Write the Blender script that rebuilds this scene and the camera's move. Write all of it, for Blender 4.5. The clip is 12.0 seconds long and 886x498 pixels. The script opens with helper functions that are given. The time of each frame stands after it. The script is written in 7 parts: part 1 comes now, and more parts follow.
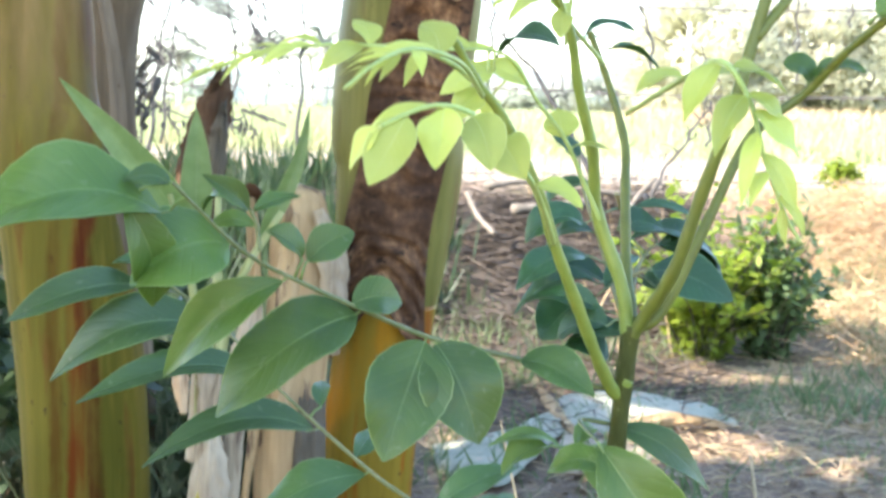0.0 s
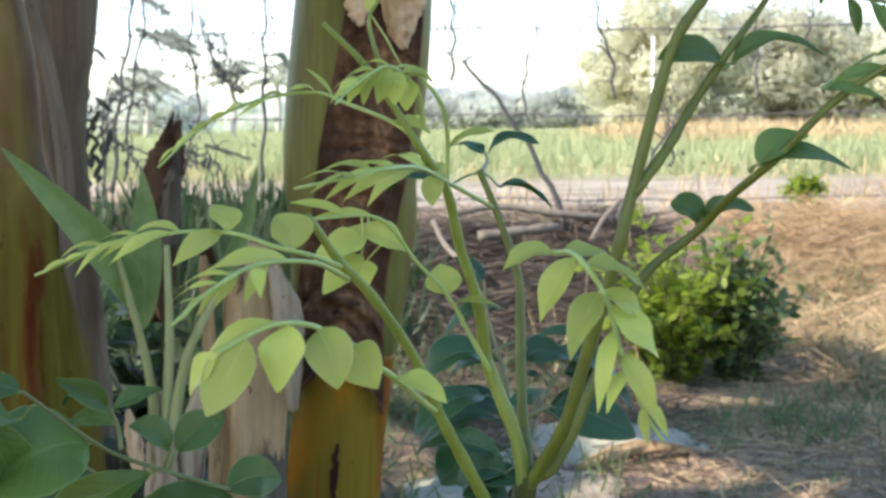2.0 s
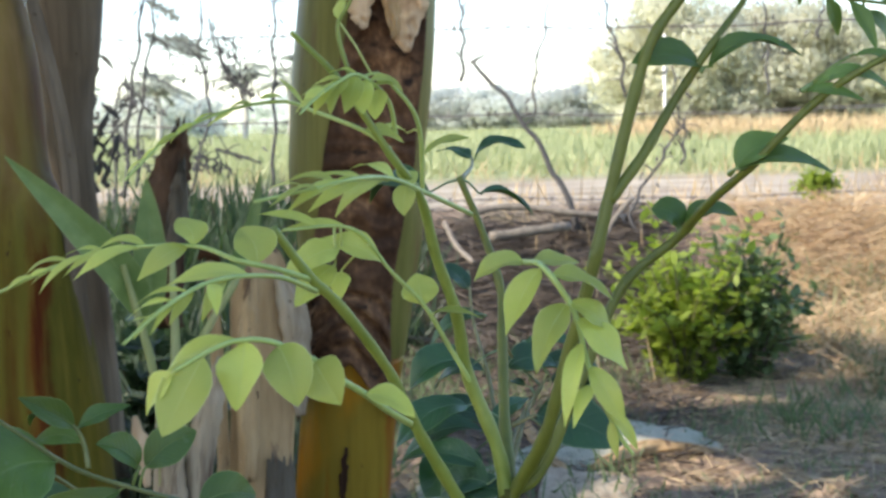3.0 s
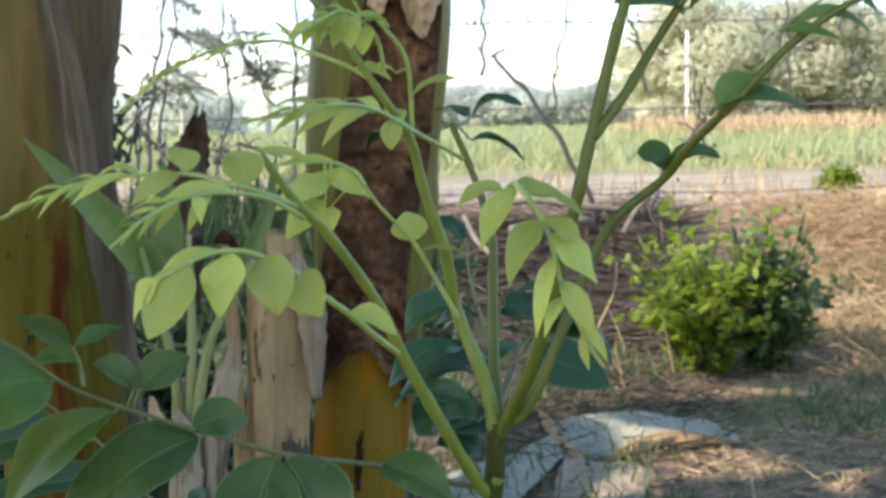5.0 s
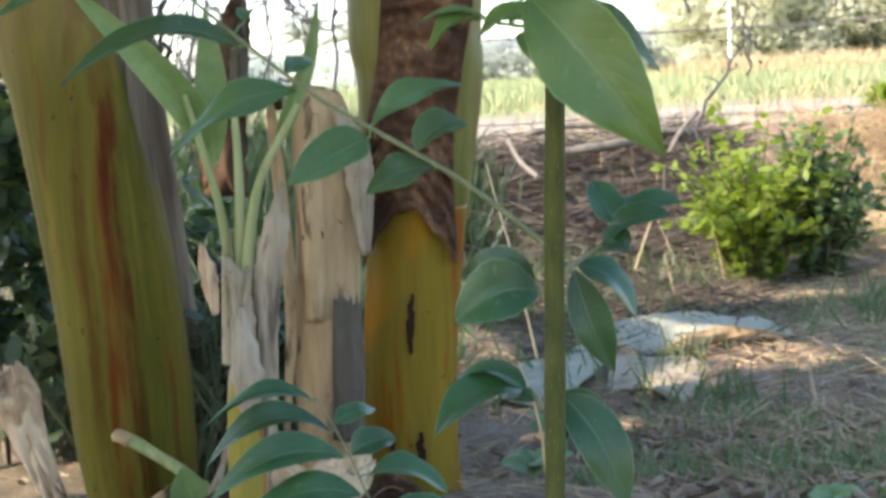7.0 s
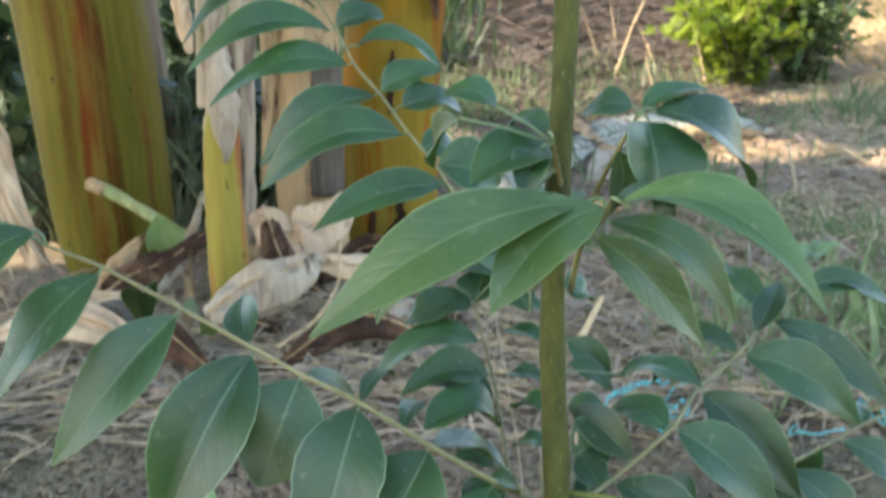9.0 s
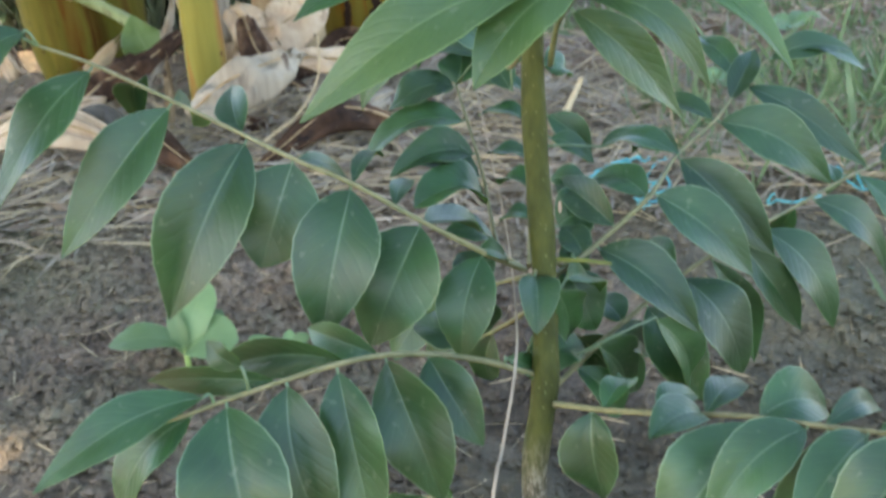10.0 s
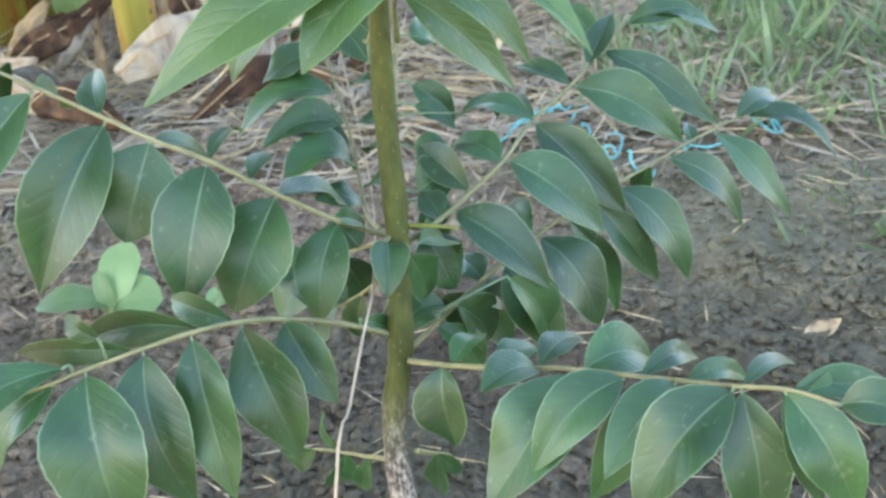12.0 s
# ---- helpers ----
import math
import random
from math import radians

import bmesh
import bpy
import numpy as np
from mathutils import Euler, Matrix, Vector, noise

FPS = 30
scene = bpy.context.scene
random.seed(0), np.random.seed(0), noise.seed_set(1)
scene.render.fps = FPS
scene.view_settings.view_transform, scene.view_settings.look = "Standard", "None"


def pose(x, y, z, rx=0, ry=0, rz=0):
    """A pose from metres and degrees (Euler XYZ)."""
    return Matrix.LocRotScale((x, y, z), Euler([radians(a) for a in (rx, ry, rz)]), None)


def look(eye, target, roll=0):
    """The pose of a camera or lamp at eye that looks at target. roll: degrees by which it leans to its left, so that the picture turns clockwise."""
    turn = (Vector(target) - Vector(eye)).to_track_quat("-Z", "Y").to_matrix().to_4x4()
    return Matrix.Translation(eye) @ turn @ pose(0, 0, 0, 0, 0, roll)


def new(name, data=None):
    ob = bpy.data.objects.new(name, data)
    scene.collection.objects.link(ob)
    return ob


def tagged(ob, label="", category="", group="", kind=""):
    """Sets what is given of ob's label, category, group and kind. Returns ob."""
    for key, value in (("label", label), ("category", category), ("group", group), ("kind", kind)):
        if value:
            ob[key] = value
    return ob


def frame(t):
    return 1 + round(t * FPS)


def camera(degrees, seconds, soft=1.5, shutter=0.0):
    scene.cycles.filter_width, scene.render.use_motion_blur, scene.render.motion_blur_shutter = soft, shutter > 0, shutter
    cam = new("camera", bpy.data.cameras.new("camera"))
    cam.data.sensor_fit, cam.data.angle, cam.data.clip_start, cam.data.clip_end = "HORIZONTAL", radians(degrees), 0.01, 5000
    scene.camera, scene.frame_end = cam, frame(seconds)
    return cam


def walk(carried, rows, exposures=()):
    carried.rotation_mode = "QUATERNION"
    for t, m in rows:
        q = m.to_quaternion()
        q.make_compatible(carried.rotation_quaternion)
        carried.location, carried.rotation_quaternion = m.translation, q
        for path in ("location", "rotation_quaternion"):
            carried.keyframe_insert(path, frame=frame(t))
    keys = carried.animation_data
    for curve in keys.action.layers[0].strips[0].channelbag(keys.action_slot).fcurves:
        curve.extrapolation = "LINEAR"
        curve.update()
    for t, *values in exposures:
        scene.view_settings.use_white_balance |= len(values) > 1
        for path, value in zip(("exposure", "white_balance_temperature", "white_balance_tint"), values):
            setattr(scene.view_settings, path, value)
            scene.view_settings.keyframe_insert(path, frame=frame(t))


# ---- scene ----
# ---- camera ----
cam = camera(38.3, 12.0, soft=2.7, shutter=0.36)
cam.data.dof.use_dof, cam.data.dof.focus_distance, cam.data.dof.aperture_fstop = True, 0.52, 41.0
PATH = [
    (0, (0.0627, 0.0782, 1.1926), (0.0038, 2.0631, 0.9550), 1.39),
    (0.5, (0.0574, 0.0794, 1.2170), (0.0136, 2.0694, 1.0216), 1.67),
    (1, (0.0612, 0.0864, 1.2418), (0.0504, 2.0746, 1.0257), 1.24),
    (1.5, (0.0851, 0.0920, 1.2487), (0.0814, 2.0810, 1.0389), 0.59),
    (2, (0.0979, 0.0965, 1.2466), (0.0796, 2.0857, 1.0399), -0.62),
    (2.5, (0.1116, 0.1011, 1.2497), (0.0787, 2.0906, 1.0479), -0.85),
    (3, (0.1125, 0.1042, 1.2489), (0.0723, 2.0932, 1.0434), -1.44),
    (3.2, (0.1170, 0.1039, 1.2531), (0.0748, 2.0933, 1.0519), -1.54),
    (4.8, (0.1255, 0.0887, 1.2363), (0.0650, 2.0766, 1.0488), -1.30),
    (5, (0.1254, 0.0883, 1.2268), (0.0508, 2.0760, 1.0181), -1.36),
    (5.5, (0.1177, 0.0909, 1.1768), (0.0188, 2.0780, 0.9727), -1.92),
    (6, (0.1149, 0.0920, 1.1200), (-0.0062, 2.0738, 0.8795), -2.95),
    (6.5, (0.1152, 0.0918, 1.0797), (-0.0238, 2.0709, 0.8271), -3.47),
    (6.7, (0.1140, 0.0916, 1.0600), (-0.0290, 2.0697, 0.7990), -3.46),
    (8.3, (0.1000, 0.0895, 0.9003), (-0.0490, 2.0618, 0.6039), -3.21),
    (8.5, (0.0982, 0.0895, 0.8832), (-0.0453, 2.0566, 0.5512), -3.18),
    (9, (0.0909, 0.1073, 0.8595), (-0.0271, 2.0373, 0.3483), -2.80),
    (9.5, (0.0850, 0.1011, 0.8600), (-0.0376, 1.9745, 0.1707), -4.26),
    (10, (0.0901, 0.0894, 0.8609), (-0.0172, 1.9109, 0.0419), -5.57),
    (10.5, (0.0937, 0.0796, 0.8652), (-0.0248, 1.8467, -0.0639), -6.11),
    (11, (0.1022, 0.0745, 0.8726), (0.0344, 1.8364, -0.0714), -6.53),
    (11.5, (0.1206, 0.0685, 0.8733), (0.0695, 1.8414, -0.0508), -6.61),
    (12, (0.1351, 0.0665, 0.8777), (0.0757, 1.8497, -0.0260), -6.61),
]
walk(cam, [(t, look(eye, target, roll)) for t, eye, target, roll in PATH],
     exposures=[(0, 2.60, 6350, 14), (0.6, 2.24, 6300, 14.5), (1.2, 1.76, 6320, 14.5), (3.0, 1.43, 6370, 13.5), (5.0, 1.32, 6470, 13.5), (6.0, 1.56, 6470, 13),
                (6.5, 1.71, 6550, 14), (8.5, 2.31, 6850, 16), (9.0, 2.45, 7100, 16), (9.5, 2.50, 7050, 16.5), (10.5, 2.73, 7000, 16.5), (12.0, 3.08, 7000, 18)])

# ---- light ----
SUN_ELEV, SUN_AZ = 37.0, -118.0    # the sun stands to the left, a little behind the eye
world = bpy.data.worlds.new("sky")
scene.world = world
world.use_nodes = True
wn = world.node_tree
sky = wn.nodes.new("ShaderNodeTexSky")
sky.sky_type = "NISHITA"
sky.sun_disc = False
sky.sun_elevation = radians(SUN_ELEV)
sky.sun_rotation = radians(SUN_AZ)
sky.dust_density = 0.55
sky.air_density = 1.0
sky.ozone_density = 1.6
wn.links.new(sky.outputs[0], wn.nodes["Background"].inputs[0])
wn.nodes["Background"].inputs[1].default_value = 0.15
sun_data = bpy.data.lights.new("sun", "SUN")
sun_data.energy, sun_data.angle, sun_data.color = 3.2, radians(0.8), (1.0, 0.91, 0.76)
sun = new("sun", sun_data)
sun_dir = Vector((math.sin(radians(SUN_AZ)) * math.cos(radians(SUN_ELEV)), math.cos(radians(SUN_AZ)) * math.cos(radians(SUN_ELEV)), math.sin(radians(SUN_ELEV))))
sun.matrix_world = look(tuple(sun_dir * 50), (0, 0, 0))

rng = random.Random(7)


# ---- materials ----
def material(name):
    m = bpy.data.materials.new(name)
    m.use_nodes = True
    nt = m.node_tree
    return m, nt, nt.nodes["Principled BSDF"]


def node(nt, kind, **values):
    n = nt.nodes.new(kind)
    for key, value in values.items():
        n.inputs[key].default_value = value
    return n


def ramp(nt, fac, stops):
    r = nt.nodes.new("ShaderNodeValToRGB")
    while len(r.color_ramp.elements) < len(stops):
        r.color_ramp.elements.new(0.5)
    for e, (p, c) in zip(r.color_ramp.elements, stops):
        e.position, e.color = p, (*c, 1)
    nt.links.new(fac, r.inputs[0])
    return r.outputs[0]


def mixed(nt, a, b, fac, blend="MIX"):
    m = nt.nodes.new("ShaderNodeMix")
    m.data_type, m.blend_type = "RGBA", blend
    for sock, v in ((m.inputs[6], a), (m.inputs[7], b), (m.inputs[0], fac)):
        if isinstance(v, bpy.types.NodeSocket):
            nt.links.new(v, sock)
        elif isinstance(v, tuple):
            sock.default_value = (*v, 1)
        else:
            sock.default_value = v
    return m.outputs[2]


def coords(nt, scale=(1, 1, 1), space="Object"):
    tc = nt.nodes.new("ShaderNodeTexCoord")
    mp = nt.nodes.new("ShaderNodeMapping")
    mp.inputs["Scale"].default_value = scale
    nt.links.new(tc.outputs[space], mp.inputs[0])
    return mp.outputs[0]


def noise_tex(nt, vec, scale, detail=4.0, rough=0.55):
    n = node(nt, "ShaderNodeTexNoise", Scale=scale, Detail=detail, Roughness=rough)
    if vec is not None:
        nt.links.new(vec, n.inputs["Vector"])
    return n.outputs["Fac"]


def bump(nt, bsdf, height, strength, dist=0.002):
    b = node(nt, "ShaderNodeBump", Strength=strength, Distance=dist)
    nt.links.new(height, b.inputs["Height"])
    nt.links.new(b.outputs[0], bsdf.inputs["Normal"])


def leaf_material(name, dark, light, rib, thru, rough, see, spots=0.0, coat=0.0, quilt=0.3):
    """A leaf: colour from grain and a paler midrib, gloss on top, some light through the blade."""
    m, nt, b = material(name)
    uv = nt.nodes.new("ShaderNodeUVMap").outputs[0]
    sep = nt.nodes.new("ShaderNodeSeparateXYZ")
    nt.links.new(uv, sep.inputs[0])
    info = nt.nodes.new("ShaderNodeObjectInfo")
    vec = coords(nt, (1, 1, 1))
    big = noise_tex(nt, vec, 38.0)
    col = mixed(nt, dark, light, ramp(nt, big, [(0.3, (0, 0, 0)), (0.72, (1, 1, 1))]))
    varied = node(nt, "ShaderNodeHueSaturation")
    mr = node(nt, "ShaderNodeMapRange")
    mr.inputs[3].default_value, mr.inputs[4].default_value = 0.66, 1.24
    nt.links.new(info.outputs["Random"], mr.inputs[0])
    nt.links.new(mr.outputs[0], varied.inputs["Value"])
    nt.links.new(col, varied.inputs["Color"])
    # midrib along the middle, side veins slanting from it
    off = node(nt, "ShaderNodeMath")
    off.operation = "SUBTRACT"
    nt.links.new(sep.outputs[1], off.inputs[0])
    off.inputs[1].default_value = 0.5
    ab = node(nt, "ShaderNodeMath")
    ab.operation = "ABSOLUTE"
    nt.links.new(off.outputs[0], ab.inputs[0])
    ribf = ramp(nt, ab.outputs[0], [(0.006, (1, 1, 1)), (0.024, (0, 0, 0))])
    fade = ramp(nt, sep.outputs[0], [(0.0, (0.7, 0.7, 0.7)), (0.4, (0.30, 0.30, 0.30)), (0.9, (0.06, 0.06, 0.06))])
    col2 = mixed(nt, varied.outputs[0], rib, mixed(nt, (0, 0, 0), ribf, fade))
    slant = node(nt, "ShaderNodeMath")
    slant.operation = "MULTIPLY_ADD"
    nt.links.new(ab.outputs[0], slant.inputs[0])
    slant.inputs[1].default_value = -0.5
    nt.links.new(sep.outputs[0], slant.inputs[2])
    fr = node(nt, "ShaderNodeMath")
    fr.operation = "SINE"
    mul = node(nt, "ShaderNodeMath")
    mul.operation = "MULTIPLY"
    uneven = node(nt, "ShaderNodeMath")
    uneven.operation = "MULTIPLY_ADD"
    nt.links.new(big, uneven.inputs[0])
    uneven.inputs[1].default_value = 0.22
    nt.links.new(slant.outputs[0], uneven.inputs[2])
    mul.inputs[1].default_value = 62.0
    nt.links.new(uneven.outputs[0], mul.inputs[0])
    nt.links.new(mul.outputs[0], fr.inputs[0])
    veins = ramp(nt, fr.outputs[0], [(0.9, (0, 0, 0)), (1.0, (1, 1, 1))])
    col3 = mixed(nt, col2, rib, mixed(nt, (0, 0, 0), veins, 0.035))
    rim = ramp(nt, ab.outputs[0], [(0.476, (0, 0, 0)), (0.491, (1, 1, 1))])
    col3 = mixed(nt, col3, rib, mixed(nt, (0, 0, 0), rim, 0.65))
    if spots:
        sp = noise_tex(nt, vec, 240.0, 1.0)
        col3 = mixed(nt, col3, (0.30, 0.33, 0.20), mixed(nt, (0, 0, 0), ramp(nt, sp, [(0.68, (0, 0, 0)), (0.74, (1, 1, 1))]), spots))
    nt.links.new(col3, b.inputs["Base Color"])
    b.inputs["Roughness"].default_value = rough
    b.inputs["Specular IOR Level"].default_value = 0.4
    b.inputs["Coat Weight"].default_value = coat
    b.inputs["Coat Roughness"].default_value = 0.38
    # the blade swells between the side veins and dips along the midrib
    swell = ramp(nt, fr.outputs[0], [(0.0, (1, 1, 1)), (0.55, (0.8, 0.8, 0.8)), (1.0, (0, 0, 0))])
    groove = ramp(nt, ab.outputs[0], [(0.0, (0, 0, 0)), (0.05, (1, 1, 1))])
    fine = noise_tex(nt, vec, 420.0, 3.0)
    wavy = noise_tex(nt, vec, 110.0, 3.0)
    height = mixed(nt, mixed(nt, swell, mixed(nt, big, wavy, 0.5), 0.84), groove, 0.28)
    bump(nt, b, mixed(nt, height, fine, 0.12), quilt, 0.0012)
    tr = nt.nodes.new("ShaderNodeBsdfTranslucent")
    tcol = mixed(nt, thru, col3, 0.35)
    nt.links.new(tcol, tr.inputs[0])
    mix = node(nt, "ShaderNodeMixShader")
    mix.inputs[0].default_value = see
    nt.links.new(b.outputs[0], mix.inputs[1])
    nt.links.new(tr.outputs[0], mix.inputs[2])
    nt.links.new(mix.outputs[0], nt.nodes["Material Output"].inputs[0])
    return m


def grain_material(name, stops, scale, stretch=(1, 1, 1), rough=0.8, bump_s=0.4, fine=180.0, dist=0.003, metal=0.0):
    """A surface with colour in two sizes of grain; stretch draws the large grain out along an axis."""
    m, nt, b = material(name)
    vec = coords(nt, stretch)
    n1 = noise_tex(nt, vec, scale, 6.0)
    n2 = noise_tex(nt, coords(nt), fine, 3.0)
    fac = mixed(nt, n1, n2, 0.3)
    nt.links.new(ramp(nt, fac, stops), b.inputs["Base Color"])
    b.inputs["Roughness"].default_value = rough
    b.inputs["Metallic"].default_value = metal
    bump(nt, b, fac, bump_s, dist)
    return m


LEAF = {
    "mature": leaf_material("mature_leaf", (0.014, 0.050, 0.012), (0.032, 0.096, 0.025), (0.20, 0.29, 0.15), (0.11, 0.34, 0.06), 0.45, 0.15, 0.14, 0.36, 0.8),
    "mid": leaf_material("mid_leaf", (0.056, 0.114, 0.016), (0.108, 0.178, 0.032), (0.24, 0.33, 0.11), (0.24, 0.42, 0.04), 0.42, 0.22, 0.15, 0.24, 0.9),
    "front": leaf_material("front_leaf", (0.036, 0.088, 0.018), (0.070, 0.134, 0.034), (0.22, 0.32, 0.13), (0.17, 0.36, 0.06), 0.46, 0.14, 0.15, 0.32, 0.9),
    "fresh": leaf_material("fresh_leaf", (0.11, 0.185, 0.040), (0.17, 0.26, 0.060), (0.28, 0.36, 0.14), (0.28, 0.46, 0.06), 0.45, 0.36, 0.1, 0.15),
    "young": leaf_material("young_leaf", (0.39, 0.45, 0.075), (0.56, 0.60, 0.15), (0.54, 0.60, 0.26), (0.54, 0.64, 0.14), 0.45, 0.35),
}
UNDERSIDE = leaf_material("leaf_underside", (0.030, 0.082, 0.020), (0.056, 0.125, 0.032), (0.19, 0.26, 0.11), (0.16, 0.38, 0.05), 0.6, 0.3)
RACHIS = {
    "front": grain_material("front_rachis", [(0.3, (0.10, 0.125, 0.042)), (0.7, (0.20, 0.21, 0.09))], 90, rough=0.5),
    "mature": grain_material("mature_rachis", [(0.3, (0.11, 0.12, 0.042)), (0.7, (0.25, 0.225, 0.10))], 90, rough=0.55),
    "mid": grain_material("mid_rachis", [(0.3, (0.085, 0.115, 0.035)), (0.7, (0.16, 0.185, 0.07))], 90, rough=0.5),
    "fresh": grain_material("fresh_rachis", [(0.3, (0.12, 0.19, 0.06)), (0.7, (0.20, 0.28, 0.09))], 90, rough=0.5),
    "young": grain_material("young_rachis", [(0.3, (0.28, 0.38, 0.10)), (0.7, (0.38, 0.48, 0.15))], 90, rough=0.5),
}


def bark_material():
    """Green stem, dotted with pale pores, going over into rough grey bark near the ground."""
    m, nt, b = material("stem_bark")
    vec = coords(nt, (1, 1, 0.35))
    green = ramp(nt, noise_tex(nt, vec, 120.0), [(0.3, (0.032, 0.039, 0.006)), (0.7, (0.072, 0.078, 0.013))])
    dots = node(nt, "ShaderNodeTexVoronoi", Scale=420.0)
    nt.links.new(vec, dots.inputs["Vector"])
    green = mixed(nt, green, (0.125, 0.135, 0.045), ramp(nt, dots.outputs[0], [(0.06, (1, 1, 1)), (0.17, (0, 0, 0))]))
    crack = noise_tex(nt, coords(nt, (1, 1, 0.45)), 620.0, 3.0)
    grey = ramp(nt, crack, [(0.42, (0.05, 0.042, 0.032)), (0.53, (0.15, 0.13, 0.10)), (0.64, (0.29, 0.26, 0.205))])
    sep = nt.nodes.new("ShaderNodeSeparateXYZ")
    nt.links.new(coords(nt), sep.inputs[0])
    mr = node(nt, "ShaderNodeMapRange")
    mr.inputs[1].default_value, mr.inputs[2].default_value = 0.598, 0.562
    nt.links.new(sep.outputs[2], mr.inputs[0])
    nt.links.new(mixed(nt, green, grey, mr.outputs[0]), b.inputs["Base Color"])
    b.inputs["Roughness"].default_value = 0.75
    b.inputs["Specular IOR Level"].default_value = 0.25
    bump(nt, b, mixed(nt, dots.outputs[0], crack, mr.outputs[0]), 0.5, 0.0012)
    return m


STEM = {"bark": bark_material(),
        "olive": grain_material("olive_shoot", [(0.3, (0.065, 0.085, 0.008)), (0.7, (0.135, 0.155, 0.018))], 60, (1, 1, 0.4), 0.5, 0.2, dist=0.0006),
        "shoot": grain_material("green_shoot", [(0.3, (0.115, 0.165, 0.020)), (0.7, (0.215, 0.265, 0.045))], 60, (1, 1, 0.4), 0.5, 0.2, dist=0.0006)}


def soil_material():
    m, nt, b = material("soil")
    vec = coords(nt)
    big = noise_tex(nt, vec, 0.9, 5.0)
    mid = noise_tex(nt, vec, 9.0, 6.0)
    fine = noise_tex(nt, vec, 210.0, 5.0)
    clot = noise_tex(nt, vec, 48.0, 4.0)
    col = ramp(nt, mixed(nt, mixed(nt, mid, clot, 0.45), fine, 0.42), [(0.34, (0.050, 0.032, 0.020)), (0.5, (0.188, 0.124, 0.078)), (0.66, (0.42, 0.30, 0.195))])
    chaff = ramp(nt, noise_tex(nt, coords(nt, (1.0, 0.35, 1.0)), 60.0, 4.0), [(0.56, (0, 0, 0)), (0.68, (1, 1, 1))])
    col = mixed(nt, col, (0.34, 0.28, 0.17), mixed(nt, (0, 0, 0), chaff, 0.55))
    green = ramp(nt, big, [(0.50, (0, 0, 0)), (0.64, (1, 1, 1))])
    col = mixed(nt, col, (0.10, 0.115, 0.05), mixed(nt, (0, 0, 0), green, 0.5))
    # shade under the young plant, painted into the soil as a ragged darker patch
    gap = node(nt, "ShaderNodeVectorMath")
    gap.operation = "DISTANCE"
    nt.links.new(vec, gap.inputs[0])
    gap.inputs[1].default_value = (0.16, 0.70, 0.31)
    rag = node(nt, "ShaderNodeMath")
    rag.operation = "MULTIPLY_ADD"
    nt.links.new(noise_tex(nt, vec, 7.0, 5.0), rag.inputs[0])
    rag.inputs[1].default_value = 0.5
    nt.links.new(gap.outputs["Value"], rag.inputs[2])
    plant_shade = ramp(nt, rag.outputs[0], [(0.52, (0.72, 0.72, 0.72)), (0.64, (0.42, 0.42, 0.42)), (0.82, (0, 0, 0))])
    col = mixed(nt, col, mixed(nt, col, (0.30, 0.27, 0.25), 1.0, "MULTIPLY"), plant_shade)
    # further off: pale track of dust, then meadow
    sep = nt.nodes.new("ShaderNodeSeparateXYZ")
    nt.links.new(vec, sep.inputs[0])
    wob = node(nt, "ShaderNodeMath")
    wob.operation = "MULTIPLY_ADD"
    nt.links.new(noise_tex(nt, vec, 0.35, 4.0), wob.inputs[0])
    wob.inputs[1].default_value = 2.4
    nt.links.new(sep.outputs[1], wob.inputs[2])
    dist = node(nt, "ShaderNodeMapRange")
    dist.inputs[1].default_value, dist.inputs[2].default_value = 0.0, 60.0
    nt.links.new(wob.outputs[0], dist.inputs[0])
    dusty = ramp(nt, dist.outputs[0], [(0.172, (0, 0, 0)), (0.190, (1, 1, 1)), (0.245, (1, 1, 1)), (0.275, (0, 0, 0))])
    trodden = ramp(nt, noise_tex(nt, coords(nt, (0.5, 1.6, 1)), 1.6, 6.0), [(0.34, (0.15, 0.15, 0.15)), (0.58, (1, 1, 1))])
    col = mixed(nt, col, (0.41, 0.345, 0.25), mixed(nt, (0, 0, 0), dusty, trodden))
    meadow = ramp(nt, dist.outputs[0], [(0.245, (0, 0, 0)), (0.28, (1, 1, 1))])
    mcol = ramp(nt, noise_tex(nt, coords(nt, (1, 0.3, 1)), 0.5, 5.0), [(0.3, (0.24, 0.29, 0.12)), (0.7, (0.40, 0.41, 0.20))])
    col = mixed(nt, col, mcol, meadow)
    nt.links.new(col, b.inputs["Base Color"])
    b.inputs["Roughness"].default_value = 0.95
    bump(nt, b, mixed(nt, mid, fine, 0.6), 1.0, 0.008)
    return m


SOIL = soil_material()
STRAW = grain_material("straw", [(0.25, (0.28, 0.19, 0.09)), (0.5, (0.46, 0.34, 0.18)), (0.8, (0.62, 0.50, 0.30))], 25, rough=0.7, bump_s=0.1)
GRASS = leaf_material("grass_blade", (0.095, 0.140, 0.058), (0.20, 0.245, 0.12), (0.26, 0.32, 0.16), (0.20, 0.33, 0.09), 0.55, 0.28)
# meadow blades paled in colour to stand in for haze over the field
MEADOW = leaf_material("meadow_blade", (0.32, 0.35, 0.17), (0.49, 0.49, 0.28), (0.4, 0.42, 0.2), (0.36, 0.42, 0.12), 0.6, 0.35)
# bush leaves twice: sunlit yellow-green, and a darker copy for the shaded side
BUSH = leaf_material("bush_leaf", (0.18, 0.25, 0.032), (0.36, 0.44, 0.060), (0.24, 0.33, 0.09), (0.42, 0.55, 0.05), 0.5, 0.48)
SHADED_BUSH = leaf_material("shaded_bush_leaf", (0.085, 0.135, 0.050), (0.165, 0.225, 0.085), (0.16, 0.22, 0.1), (0.18, 0.28, 0.06), 0.5, 0.35)
